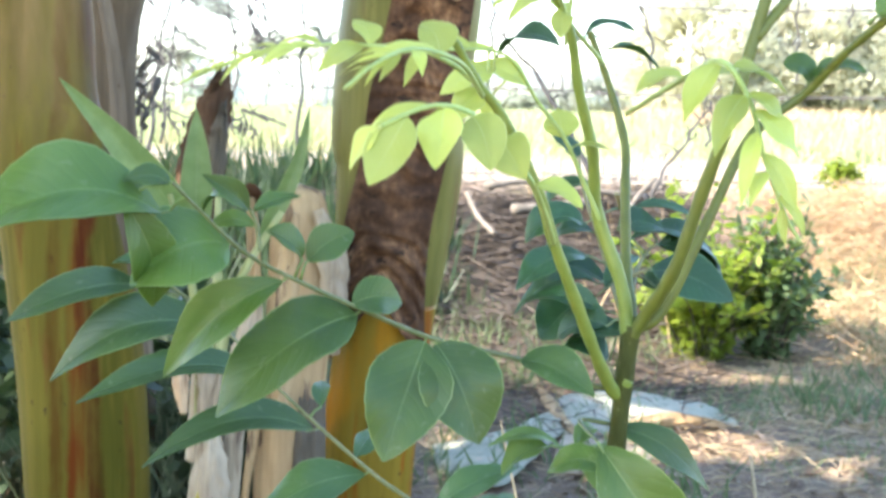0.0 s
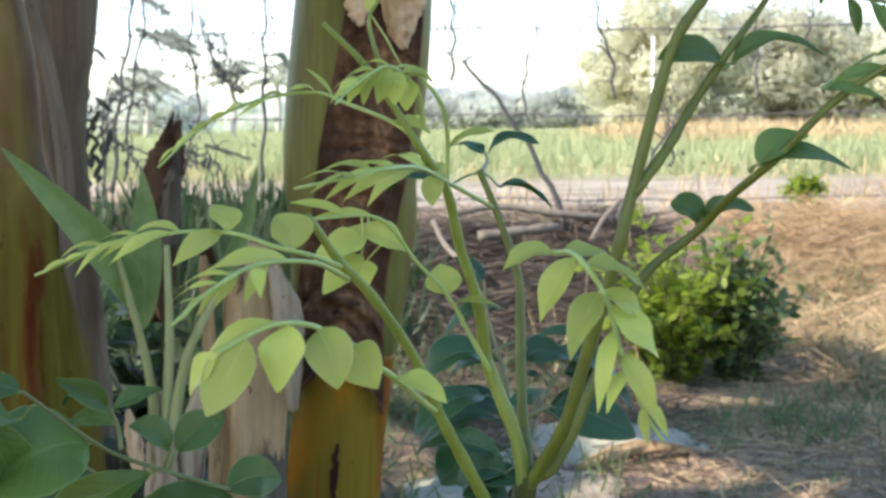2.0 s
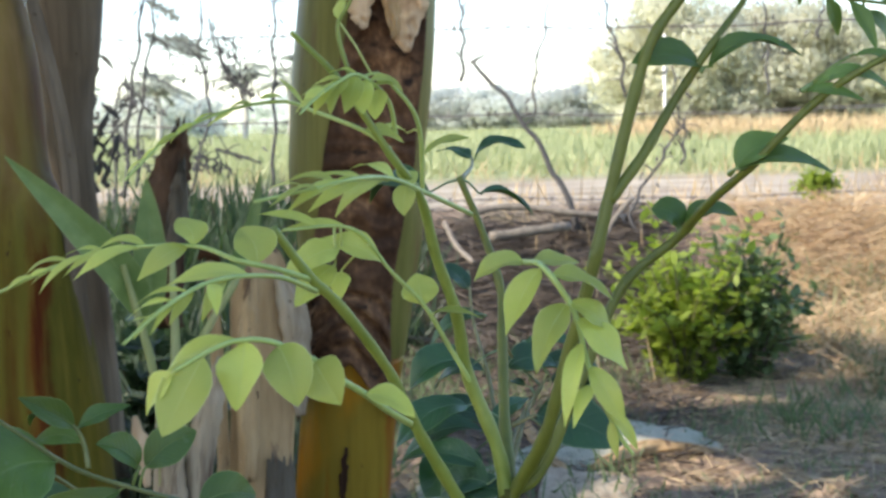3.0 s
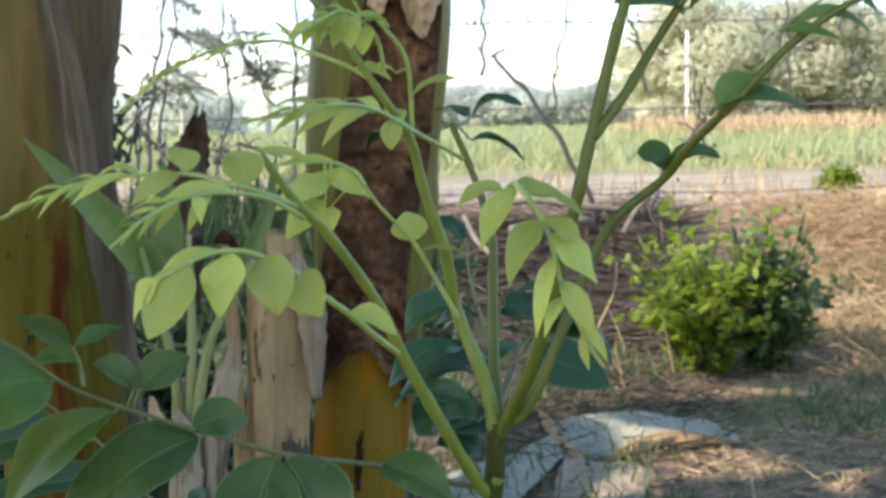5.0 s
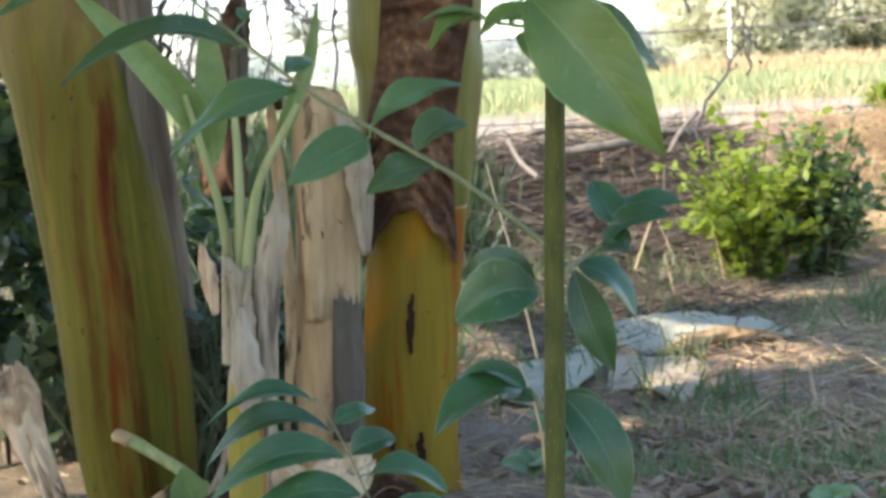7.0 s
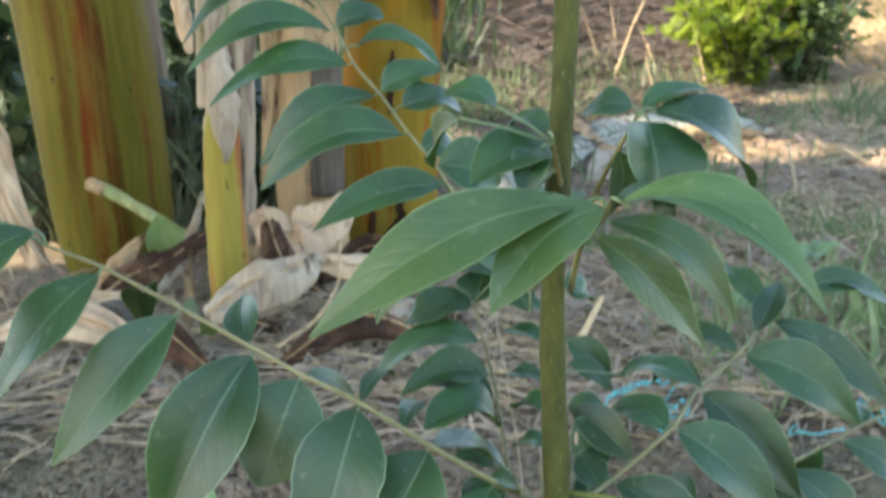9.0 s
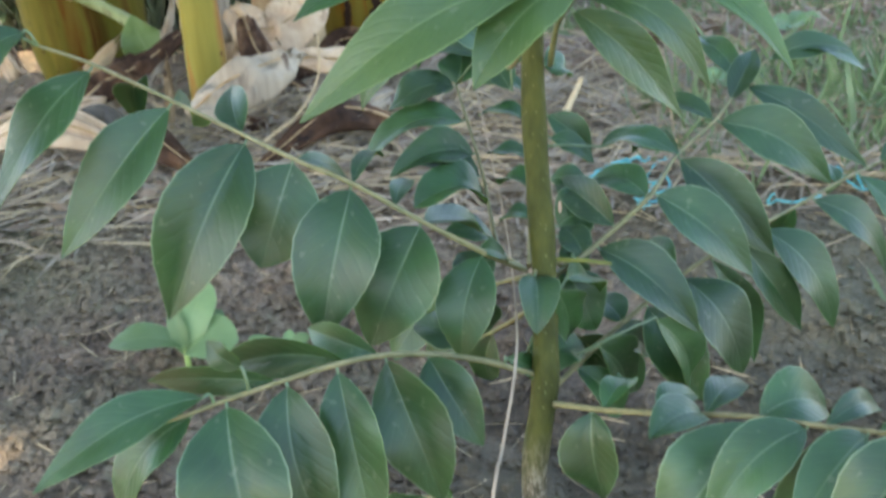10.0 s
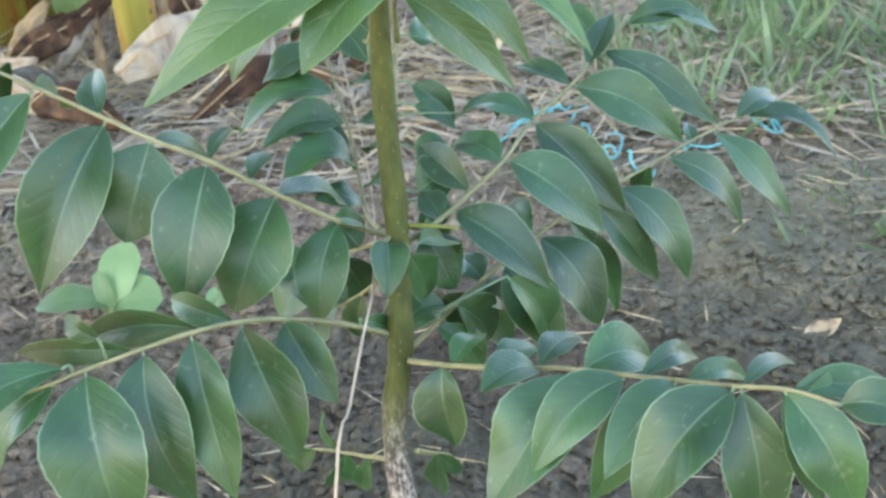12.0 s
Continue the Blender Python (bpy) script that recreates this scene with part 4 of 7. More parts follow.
dead_leaf([(-0.286, 1.800, 0.315), (-0.254, 1.800, 0.301), (-0.227, 1.800, 0.288)], [0.02, 0.05, 0.02], "brown dead leaf scrap under the pale leaf", BROWN_SHEATH, seed=116, curl=0.6, wrinkle=0.010, n=24)
dead_leaf([(-0.373, 2.200, 0.344), (-0.346, 2.200, 0.303), (-0.348, 2.150, 0.277)], [0.02, 0.05, 0.03], "tan crumpled dead leaf behind the shoot", PALE_SHEATH, seed=117, curl=0.6, wrinkle=0.010, n=24)
dead_leaf([(-0.504, 1.750, 0.339), (-0.467, 1.760, 0.342), (-0.405, 1.700, 0.313)], [0.02, 0.06, 0.03], "small grey dead leaf on the soil", GREY_SHEATH, seed=58)
dead_leaf([(-0.291, 2.000, 0.412), (-0.268, 1.950, 0.371), (-0.228, 1.900, 0.331)], [0.03, 0.05, 0.02], "dark curled dead leaf on the soil", BROWN_SHEATH, seed=59, curl=0.7)
dead_leaf([(-0.102, 2.300, 0.255), (-0.189, 2.450, 0.249), (-0.239, 2.400, 0.231)], [0.03, 0.07, 0.03], "rusty dead leaf at the amber foot", BROWN_SHEATH, seed=60)


def loft(far, near, n=40, m=12, thick=0.004, crinkle=0.012, seed=0.0):
    """A crinkled sheet of dry leaf between a far and a near edge, with a back of its own."""
    a, b = spline(far, n), spline(near, n)
    bm = bmesh.new()
    uvl = bm.loops.layers.uv.verify()
    top = []
    for k in range(n + 1):
        row = []
        for j in range(m + 1):
            v = j / m
            q = a[k].lerp(b[k], v)
            fray = 0.04 * noise.noise((k * 0.35, 5.0 * (v > 0.5), seed)) * (2 * abs(v - 0.5)) ** 2
            q += (b[k] - a[k]) * (fray * (1 if v > 0.5 else -1))
            q.z += crinkle * (noise.noise((q.x * 9, q.y * 5, seed)) + 0.5 * noise.noise((q.x * 26, q.y * 9, seed + 3)) + 0.4 * math.sin(v * math.pi))
            q.z = max(q.z, ground_z(q.x, q.y) + 0.006)
            row.append((bm.verts.new(q), (k / n, v)))
        top.append(row)
    under = [[(bm.verts.new(p.co - Vector((0, 0, thick))), uv) for p, uv in row] for row in top]
    for grid, flip in ((top, True), (under, False)):
        for ra, rb in zip(grid, grid[1:]):
            for j in range(m):
                ring = [ra[j], ra[j + 1], rb[j + 1], rb[j]]
                put_face(bm, uvl, ring[::-1] if flip else ring)
    for k in range(n):
        for j in (0, m):
            put_face(bm, uvl, [top[k][j], top[k + 1][j], under[k + 1][j], under[k][j]])
    for k in (0, n):
        for j in range(m):
            put_face(bm, uvl, [top[k][j], top[k][j + 1], under[k][j + 1], under[k][j]])
    return bm


bleached = empty("dead_banana_leaf", "large bleached torn banana leaf lying on the soil", "dry leaf", "dead banana leaves")
part("blade", loft([(0.35, 4.76, 0.08), (0.47, 4.80, 0.10), (0.64, 4.80, 0.11), (0.82, 4.72, 0.10), (0.93, 4.66, 0.09), (1.00, 4.58, 0.05)],
                   [(0.36, 4.34, 0.06), (0.47, 4.26, 0.06), (0.57, 4.34, 0.08), (0.70, 4.46, 0.11), (0.85, 4.48, 0.09), (0.99, 4.50, 0.05)], seed=1.0), BLEACHED, bleached)
part("torn_lobe", loft([(-0.08, 4.14, 0.06), (0.08, 4.22, 0.08), (0.23, 4.40, 0.08), (0.35, 4.62, 0.08)],
                       [(-0.05, 3.88, 0.05), (0.12, 3.70, 0.07), (0.25, 4.00, 0.07), (0.36, 4.34, 0.07)], n=30, seed=2.0), BLEACHED, bleached)
part("torn_flap", loft([(0.36, 4.30, 0.08), (0.46, 4.24, 0.08), (0.55, 4.22, 0.08), (0.64, 4.14, 0.06)],
                       [(0.30, 3.92, 0.05), (0.42, 3.84, 0.07), (0.52, 3.74, 0.06), (0.64, 4.08, 0.05)], n=26, crinkle=0.018, seed=3.0), PAPER_SHEATH, bleached, "pale tan torn flap")
for points, widths, sd in (([(0.50, 4.24, 0.08), (0.60, 4.32, 0.10), (0.72, 4.42, 0.105), (0.86, 4.45, 0.09), (0.99, 4.49, 0.06)], [0.02, 0.045, 0.05, 0.035, 0.012], 64.0),
                           ([(0.30, 4.80, 0.11), (0.33, 4.64, 0.10), (0.37, 4.40, 0.08), (0.43, 4.22, 0.07)], [0.02, 0.05, 0.05, 0.02], 65.0)):
    sheath(points, widths, STUMP_SHEATH, "curled_edge", bleached, "tan curled leaf edge", curl=0.7, wrinkle=0.006, seed=sd, n=36, facing=(0, -0.9, 0.4), uneven=0.2)
r = random.Random(77)
for i in range(16):
    x, y = r.uniform(-0.85, 0.0), r.uniform(1.55, 2.3)
    a, ln = r.uniform(0, 6.28), r.uniform(0.12, 0.30)
    p = [Vector((x, y, ground_z(x, y) + 0.012)), Vector((x + math.cos(a) * ln / 2, y + math.sin(a) * ln / 2 * 0.6, ground_z(x, y) + r.uniform(0.02, 0.07))), Vector((x + math.cos(a) * ln, y + math.sin(a) * ln * 0.6, ground_z(x, y) + r.uniform(0.01, 0.05)))]
    dead_leaf(p, [0.015, r.uniform(0.03, 0.07), 0.012], "torn strip of dead banana leaf on the soil", r.choice((PALE_SHEATH, PAPER_SHEATH, BROWN_SHEATH, BROWN_SHEATH)), r.uniform(0.3, 0.8), 0.006, 80.0 + i, (r.uniform(-0.4, 0.4), -0.6, 0.8), 16)

# ---- bush ----
def leafy_mass(name, centre, size, count, leaf_len, mat, parent, seed, lumps=14, droop=0.3, shingled=False):
    """Many small leaves on the outside of uneven lumps."""
    r = random.Random(seed)
    cx, cy, cz = centre
    lump = []
    for _ in range(lumps):
        a, u = r.uniform(0, 2 * math.pi), r.random() ** 0.6
        spread, big = (0.86, r.uniform(0.10, 0.34)) if shingled else (0.62, r.uniform(0.26, 0.5))
        lump.append((cx + math.cos(a) * size[0] * u * spread, cy + math.sin(a) * size[1] * u * spread, cz + size[2] * r.uniform(-0.8, 0.9 - 0.5 * u * u) if shingled else cz + size[2] * r.uniform(-0.62, 0.7), big))

    def make():
        x, y, z, s = r.choice(lump)
        d = Vector((r.gauss(0, 1), r.gauss(0, 1), r.gauss(0, 1))).normalized()
        q = Vector((x + d.x * size[0] * s, y + d.y * size[1] * s, z + d.z * size[2] * s)) * 1.0
        q += d * (leaf_len * (r.uniform(-1.5, 0.4) + abs(r.gauss(0, 0.9)) if shingled else r.uniform(-2.5, 0.6)))
        way = (d * 0.7 + Vector((r.gauss(0, 0.5), r.gauss(0, 0.5), -droop + r.gauss(0, 0.4)))).normalized()
        ln = leaf_len * r.uniform(0.6, 1.3)
        if shingled:
            # leaves lie over one another like shingles, facing out of the lump
            way = (d.cross(Vector((r.gauss(0, 1), r.gauss(0, 1), r.gauss(0, 1)))).normalized() + d * r.uniform(-0.1, 0.45)).normalized()
            return q, q + way * ln, way.cross(d + Vector((r.gauss(0, 0.25), r.gauss(0, 0.25), 0.3))).normalized() * ln * 0.34
        side = way.cross(Vector((r.gauss(0, 0.4), r.gauss(0, 0.4), 1))).normalized() * ln * 0.27
        return q, q + way * ln, side
    v, f, u = scatter_quads(count, make)
    return quads_object(name, v, f, u, mat, parent)


def sprig_bush(label, foot, size, sprigs, leaf_len, seed, mat=None):
    """A bush of leafy sprigs that rise from one foot and lean outward."""
    r = random.Random(seed)
    t = empty("bush", label, "bush")
    x, y, z = foot
    leaves = []
    for i in range(sprigs):
        a, out = i * 2.399, math.sqrt((i + 0.5) / sprigs)
        reach = r.uniform(0.66, 1.22)
        end = Vector((x + math.cos(a) * size[0] * out * reach, y + math.sin(a) * size[1] * out * reach, z + size[2] * reach * (1 - 0.5 * out ** 3) * r.uniform(0.75, 1.1)))
        knee = Vector((x, y, z)).lerp(end, 0.45) + Vector((0, 0, 0.12 * size[2]))
        pts = spline([Vector((x + 0.04 * math.cos(a), y + 0.04 * math.sin(a), z - 0.03)), knee, end], 14)
        bm = bmesh.new()
        tube(bm, pts, [lerp(0.006, 0.002, k / 14) for k in range(15)], 5)
        part("sprig", bm, DRY_STALK if i % 3 else RACHIS["mature"], t)
        for k in range(2, 15):
            for _ in range(3):
                way = (Vector((r.gauss(0, 1), r.gauss(0, 1), r.gauss(0.15, 0.6)))).normalized()
                ln = leaf_len * r.uniform(0.55, 1.25)
                q = pts[k] + way * 0.015
                leaves.append((q, q + way * ln, way.cross(Vector((r.gauss(0, 0.5), r.gauss(0, 0.5), 1))).normalized() * ln * 0.28))
    got = iter(leaves)
    v, f, u = scatter_quads(len(leaves), lambda: next(got))
    quads_object("foliage", v, f, u, mat or BUSH, t)


sprig_bush("leafy green bush, sunlit yellow put into its leaves, on dry ground", (1.06, 5.72, 0.0), (0.38, 0.34, 0.70), 84, 0.058, 3)

# weeds behind the stems, the shade there put into their dark leaves
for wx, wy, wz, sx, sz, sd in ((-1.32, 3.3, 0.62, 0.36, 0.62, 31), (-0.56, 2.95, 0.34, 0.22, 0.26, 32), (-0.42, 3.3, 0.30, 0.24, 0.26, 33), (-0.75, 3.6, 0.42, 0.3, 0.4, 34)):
    weed = empty("weed", "leafy green weed behind the banana stems, darkened for shade", "weed", "weeds behind the clump")
    leafy_mass("crown", (wx, wy, wz), (sx, 0.2, sz), round(1700 * sz), 0.075, SHADED_WEED, weed, sd, 12)
    bm = bmesh.new()
    tube(bm, spline([(wx, wy, ground_z(wx, wy) - 0.02), (wx + 0.01, wy, wz * 0.6 + 0.1), (wx + 0.02, wy, wz)], 6), [0.007] * 7, 6)
    part("stem", bm, DRY_STALK, weed)

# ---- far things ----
def tree(name, x, y, height, width, label, seed, leaves=2600, leaf_len=0.5, base=0.25, mat=HAZED_FAR_LEAF, category="tree"):
    r = random.Random(seed)
    t = empty(name, label, category, "far trees")
    t.location = (x, y, 0.54)
    bm = bmesh.new()
    tube(bm, spline([(0, 0, -0.3), (r.uniform(-0.2, 0.2), 0, height * 0.3), (r.uniform(-0.4, 0.4), 0, height * 0.75)], 8), [lerp(0.05, 0.015, k / 8) * height * 0.6 for k in range(9)], 8)
    part("trunk", bm, WOOD, t)
    for i in range(6):
        a = r.uniform(0, 6.28)
        bm = bmesh.new()
        h = height * r.uniform(0.25, 0.6)
        tube(bm, spline([(0, 0, h), (math.cos(a) * width * 0.2, math.sin(a) * width * 0.2, h + height * 0.15), (math.cos(a) * width * 0.4, math.sin(a) * width * 0.4, h + height * 0.25)], 6), [lerp(0.02, 0.006, k / 6) * height * 0.6 for k in range(7)], 6)
        part("limb", bm, WOOD, t)
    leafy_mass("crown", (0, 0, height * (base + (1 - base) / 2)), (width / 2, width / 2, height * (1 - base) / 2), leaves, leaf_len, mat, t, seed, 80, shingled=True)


# the haze on these trees lies in their paled leaf colours
tree("tree", 7.6, 46, 4.9, 6.0, "broad olive-tan tree beyond the meadow, paled for haze", 1, 42000, 0.16, 0.0)
tree("tree", 11.6, 47, 4.6, 7.0, "broad olive-tan tree beyond the meadow, paled for haze", 2, 42000, 0.16, 0.0)
tree("tree", 15.6, 48, 4.0, 7.0, "broad olive-tan tree beyond the meadow, paled for haze", 3, 42000, 0.16, 0.0)
tree("tree", 20.5, 50, 4.8, 8.0, "broad olive-tan tree beyond the meadow, paled for haze", 4, 42000, 0.16, 0.0)
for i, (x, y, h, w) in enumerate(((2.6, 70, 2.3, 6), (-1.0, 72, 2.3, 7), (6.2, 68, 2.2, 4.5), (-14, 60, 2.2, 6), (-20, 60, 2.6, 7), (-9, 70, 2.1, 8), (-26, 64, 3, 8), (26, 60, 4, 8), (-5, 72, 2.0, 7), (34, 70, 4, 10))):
    tree("tree", x, y, h, w, "low tree on the meadow's far edge, paled for haze", 20 + i, 9000, 0.2, 0.0, HAZY_LEAF)


def palm(x, y, height, seed):
    r = random.Random(seed)
    t = empty("palm_tree", "palm tree on the meadow's far edge, paled for haze", "palm tree", "far palms")
    t.location = (x, y, 0.54)
    bm = bmesh.new()
    tube(bm, spline([(0, 0, -0.2), (0.1, 0, height * 0.5), (0, 0, height)], 8), [0.13, 0.12, 0.12, 0.11, 0.11, 0.11, 0.1, 0.1, 0.11], 8)
    part("trunk", bm, HAZED_PALM_BARK, t)
    for i in range(34):
        a = i * 2.399 + r.uniform(-0.2, 0.2)
        el = r.uniform(-0.4, 1.45)
        d = Vector((math.cos(a), math.sin(a), 0))
        p = spline([Vector((0, 0, height)), Vector((0, 0, height + 0.7 * math.sin(el))) + d * 0.6 * math.cos(el * 0.8), Vector((0, 0, height + 1.0 * math.sin(el) - 0.22)) + d * r.uniform(1.0, 1.4) * math.cos(el * 0.8)], 14)
        v, f, u = [], [], []
        for k in range(2, 15):
            for s in (-1, 1):
                side = d.cross(Vector((0, 0, 1))) * s
                q, tip = p[k], p[k] + side * 0.34 * (1 - k / 22) + d * 0.2 + Vector((0, 0, -0.16))
                hw = d * 0.05
                n0 = len(v)
                v += [q - hw, q + hw, tip]
                f += [(n0, n0 + 1, n0 + 2)]
                u += [(0, 0), (0, 1), (1, 0.5)]
        quads_object("frond", v, f, u, HAZED_PALM_LEAF, t)


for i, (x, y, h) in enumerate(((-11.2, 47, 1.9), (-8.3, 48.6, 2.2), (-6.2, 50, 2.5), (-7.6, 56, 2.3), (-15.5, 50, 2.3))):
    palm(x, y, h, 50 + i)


def far_house(x, y, w, d, h, label):
    t = empty("house", label, "house", "far houses")
    t.location = (x, y, 0.54)
    bm = bmesh.new()
    bmesh.ops.create_cube(bm, size=1.0, matrix=Matrix.LocRotScale((0, 0, h / 2), None, (w, d, h)))
    part("wall", bm, PLASTER, t)
    bm = bmesh.new()
    v = [bm.verts.new(c) for c in ((-w / 2 - 0.2, -d / 2 - 0.2, h), (w / 2 + 0.2, -d / 2 - 0.2, h), (w / 2 + 0.2, d / 2 + 0.2, h), (-w / 2 - 0.2, d / 2 + 0.2, h), (-w / 2, 0, h + 0.5), (w / 2, 0, h + 0.5))]
    for c in ((0, 1, 5, 4), (2, 3, 4, 5), (1, 2, 5), (3, 0, 4), (3, 2, 1, 0)):
        bm.faces.new([v[k] for k in c])
    part("roof", bm, WOOD, t)
    for k in range(3):
        bm = bmesh.new()
        bmesh.ops.create_cube(bm, size=1.0, matrix=Matrix.LocRotScale((w * (k - 1) * 0.3, -d / 2, h * 0.55), None, (0.5, 0.08, 0.6)))
        part("window", bm, DRY_STALK, t)


far_house(5.3, 74, 3.2, 3, 1.5, "small white house beyond the meadow")
pole = empty("pole", "pale thin wooden pole in the meadow", "pole")
bm = bmesh.new()
tube(bm, spline([(6.6, 42, 0.3), (6.6, 42, 1.8), (6.6, 42, 3.75)], 8), [0.05] * 9, 8)
part("shaft", bm, PLASTER, pole)

# ---- barbed wire fence ----
fence = empty("barbed_wire_fence", "rusty barbed wire fence hung with dry creepers", "fence")
FY = 9.3
for fx in (-6.8, -3.9, 4.9, 8.2):
    bm = bmesh.new()
    tube(bm, spline([(fx, FY, 0.3), (fx + 0.04, FY, 1.0), (fx, FY, 2.1)], 10), [0.05 + 0.006 * math.sin(k * 2.1) for k in range(11)], 9)
    part("post", bm, WOOD, fence)
bm = bmesh.new()
for s in (-1, 1):
    tube(bm, [Vector((-0.014, 0.01 * s, -0.02 * s)), Vector((0, 0, 0)), Vector((0.014, -0.01 * s, 0.024 * s))], [0.003] * 3, 4)
barb_mesh = bpy.data.meshes.new("barb")
bm.to_mesh(barb_mesh)
bm.free()
barb_mesh.materials.append(WIRE)
for z0 in (1.87, 1.26, 0.66):
    bm = bmesh.new()
    pts = [Vector((x * 0.5 - 7, FY - 0.06, z0 - 0.03 * math.sin((x * 0.5) * 0.9) ** 2 + 0.01 * math.sin(x * 3.0))) for x in range(0, 33)]
    tube(bm, pts, [0.006] * len(pts), 5)
    wire = part("wire", bm, WIRE, fence)
    for k in range(60):
        c = Vector((-3.2 + k * 0.145, FY - 0.06, z0 - 0.03 * math.sin((3.8 + k * 0.145) * 0.9) ** 2))
        knot = new("barb", barb_mesh)
        knot.location = c
        knot.parent = wire


def creeper(points, r0, label, seed, twigs=8, group="dry creepers", leaves=0, pinnate=0.0):
    """A thin dead stem with short side twigs and a few shrivelled leaves."""
    rr = random.Random(seed)
    t = empty("dry_creeper", label, "creeper", group)
    pts = spline(points, 30)
    pts = [p + Vector((0.012 * math.sin(k * 0.8 + seed), 0, 0.006 * math.sin(k * 1.7))) for k, p in enumerate(pts)]
    bm = bmesh.new()
    tube(bm, pts, [lerp(r0 * 1.25, r0 * 0.7, k / 30) for k in range(31)], 6)
    part("stalk", bm, CREEPER, t)
    for i in range(twigs):
        p = pts[rr.randrange(3, 30)]
        e = p + Vector((rr.uniform(-0.14, 0.14), rr.uniform(-0.05, 0.05), rr.uniform(-0.05, 0.16)))
        bm = bmesh.new()
        tube(bm, spline([p, (p + e) / 2 + Vector((0, 0, 0.02)), e], 6), [lerp(r0 * 0.6, r0 * 0.25, k / 6) for k in range(7)], 5)
        part("twig", bm, CREEPER, t)
    for i in range(leaves):
        p = pts[rr.randrange(4, 30)] + Vector((rr.uniform(-0.08, 0.08), rr.uniform(-0.03, 0.03), rr.uniform(-0.06, 0.06)))
        bm = bmesh.new()
        blade(bm, p, p + Vector((rr.uniform(-0.05, 0.05), rr.uniform(-0.03, 0.03), -rr.uniform(0.03, 0.07))), 0.018, Vector((rr.uniform(-1, 1), -1, 0.2)), 0.1, 0.6, n=4, across=2)
        part("withered_leaf", bm, CREEPER, t)
    if pinnate:
        # feathery leaves: short leaflets in two close rows
        side = Vector((0, -1, 0)).cross(pts[-1] - pts[0]).normalized()
        v, f, u = [], [], []
        for k in range(4, 120):
            q = pts[k // 4].lerp(pts[min(k // 4 + 1, 30)], k % 4 / 4)
            way = (pts[min(k // 4 + 1, 30)] - pts[k // 4]).normalized()
            for s in (-1, 1):
                tip = q + (side * s * rr.uniform(0.7, 1.1) + way * rr.uniform(0.5, 1.0)) * pinnate * math.sin(0.35 + 2.6 * k / 120) + Vector((0, rr.uniform(-0.02, 0.02), 0))
                n0 = len(v)
                v += [q - way * 0.004, q + way * 0.004, tip + way * 0.0025, tip - way * 0.0025]
                f.append((n0, n0 + 1, n0 + 2, n0 + 3))
                u += [(0, 0), (0, 1), (1, 1), (1, 0)]
        quads_object("foliage", v, f, u, PINNATE, t)


CREEPER_LABEL = "thin dead creeper on the barbed wire"
creeper([(-1.785, 9.200, 1.721), (-1.935, 9.200, 1.786), (-2.062, 9.200, 1.842), (-2.136, 9.200, 1.890)], 0.005, "feathery drooping leaf on the barbed wire", 70, 0, pinnate=0.055)
creeper([(-1.696, 9.200, 1.751), (-1.815, 9.200, 1.800), (-1.910, 9.200, 1.833), (-2.013, 9.200, 1.865)], 0.005, "feathery drooping leaf on the barbed wire", 71, 0, pinnate=0.055)
creeper([(-1.666, 9.200, 1.688), (-1.785, 9.200, 1.737), (-1.855, 9.200, 1.793), (-1.900, 9.200, 1.888)], 0.005, "feathery drooping leaf on the barbed wire", 72, 0, pinnate=0.05)
creeper([(-2.131, 9.200, 2.126), (-2.045, 9.200, 2.078), (-1.959, 9.200, 2.030), (-1.897, 9.200, 1.966)], 0.005, "feathery drooping leaf on the barbed wire", 68, 0, pinnate=0.05)
creeper([(-2.165, 9.200, 1.646), (-2.087, 9.200, 1.581), (-1.992, 9.200, 1.525), (-1.906, 9.200, 1.460)], 0.006, "feathery drooping leaf on the barbed wire", 69, 2, pinnate=0.04)
creeper([(-2.30, 8.6, 0.3), (-2.202, 8.600, 1.238), (-2.140, 8.600, 1.383), (-2.074, 8.600, 1.442), (-1.914, 8.600, 1.403)], 0.006, CREEPER_LABEL, 73, 20, leaves=22)
creeper([(-2.26, 8.6, 0.30), (-2.24, 8.6, 0.95), (-2.193, 8.600, 1.480), (-2.100, 8.600, 1.472), (-2.010, 8.600, 1.367), (-1.891, 8.600, 1.306)], 0.007, CREEPER_LABEL, 67, 20, leaves=22)
creeper([(-2.194, 8.400, 1.192), (-2.098, 8.400, 1.110), (-2.023, 8.400, 1.036), (-1.939, 8.400, 0.925)], 0.009, CREEPER_LABEL, 66, 10, leaves=18)
creeper([(-1.397, 9.100, 1.425), (-1.485, 9.100, 1.524), (-1.577, 9.100, 1.651), (-1.670, 9.100, 1.956)], 0.009, CREEPER_LABEL, 65, 16, leaves=22)
creeper([(-1.377, 9.100, 1.421), (-1.444, 9.100, 1.563), (-1.480, 9.100, 1.701), (-1.492, 9.100, 1.837)], 0.008, CREEPER_LABEL, 64, 16, leaves=22)
creeper([(-1.839, 8.800, 1.042), (-1.686, 8.800, 1.014), (-1.586, 8.800, 0.982), (-1.514, 8.800, 0.935)], 0.008, CREEPER_LABEL, 63, 8, leaves=30)
creeper([(-1.588, 8.800, 1.066), (-1.492, 8.800, 1.038), (-1.377, 8.800, 1.003), (-1.282, 8.800, 0.963)], 0.010, CREEPER_LABEL, 62, 4, leaves=4)
creeper([(-2.338, 9.200, 0.728), (-2.286, 9.200, 1.331), (-2.194, 9.200, 1.807), (-2.137, 9.200, 2.239)], 0.013, CREEPER_LABEL, 74, 6, leaves=6)
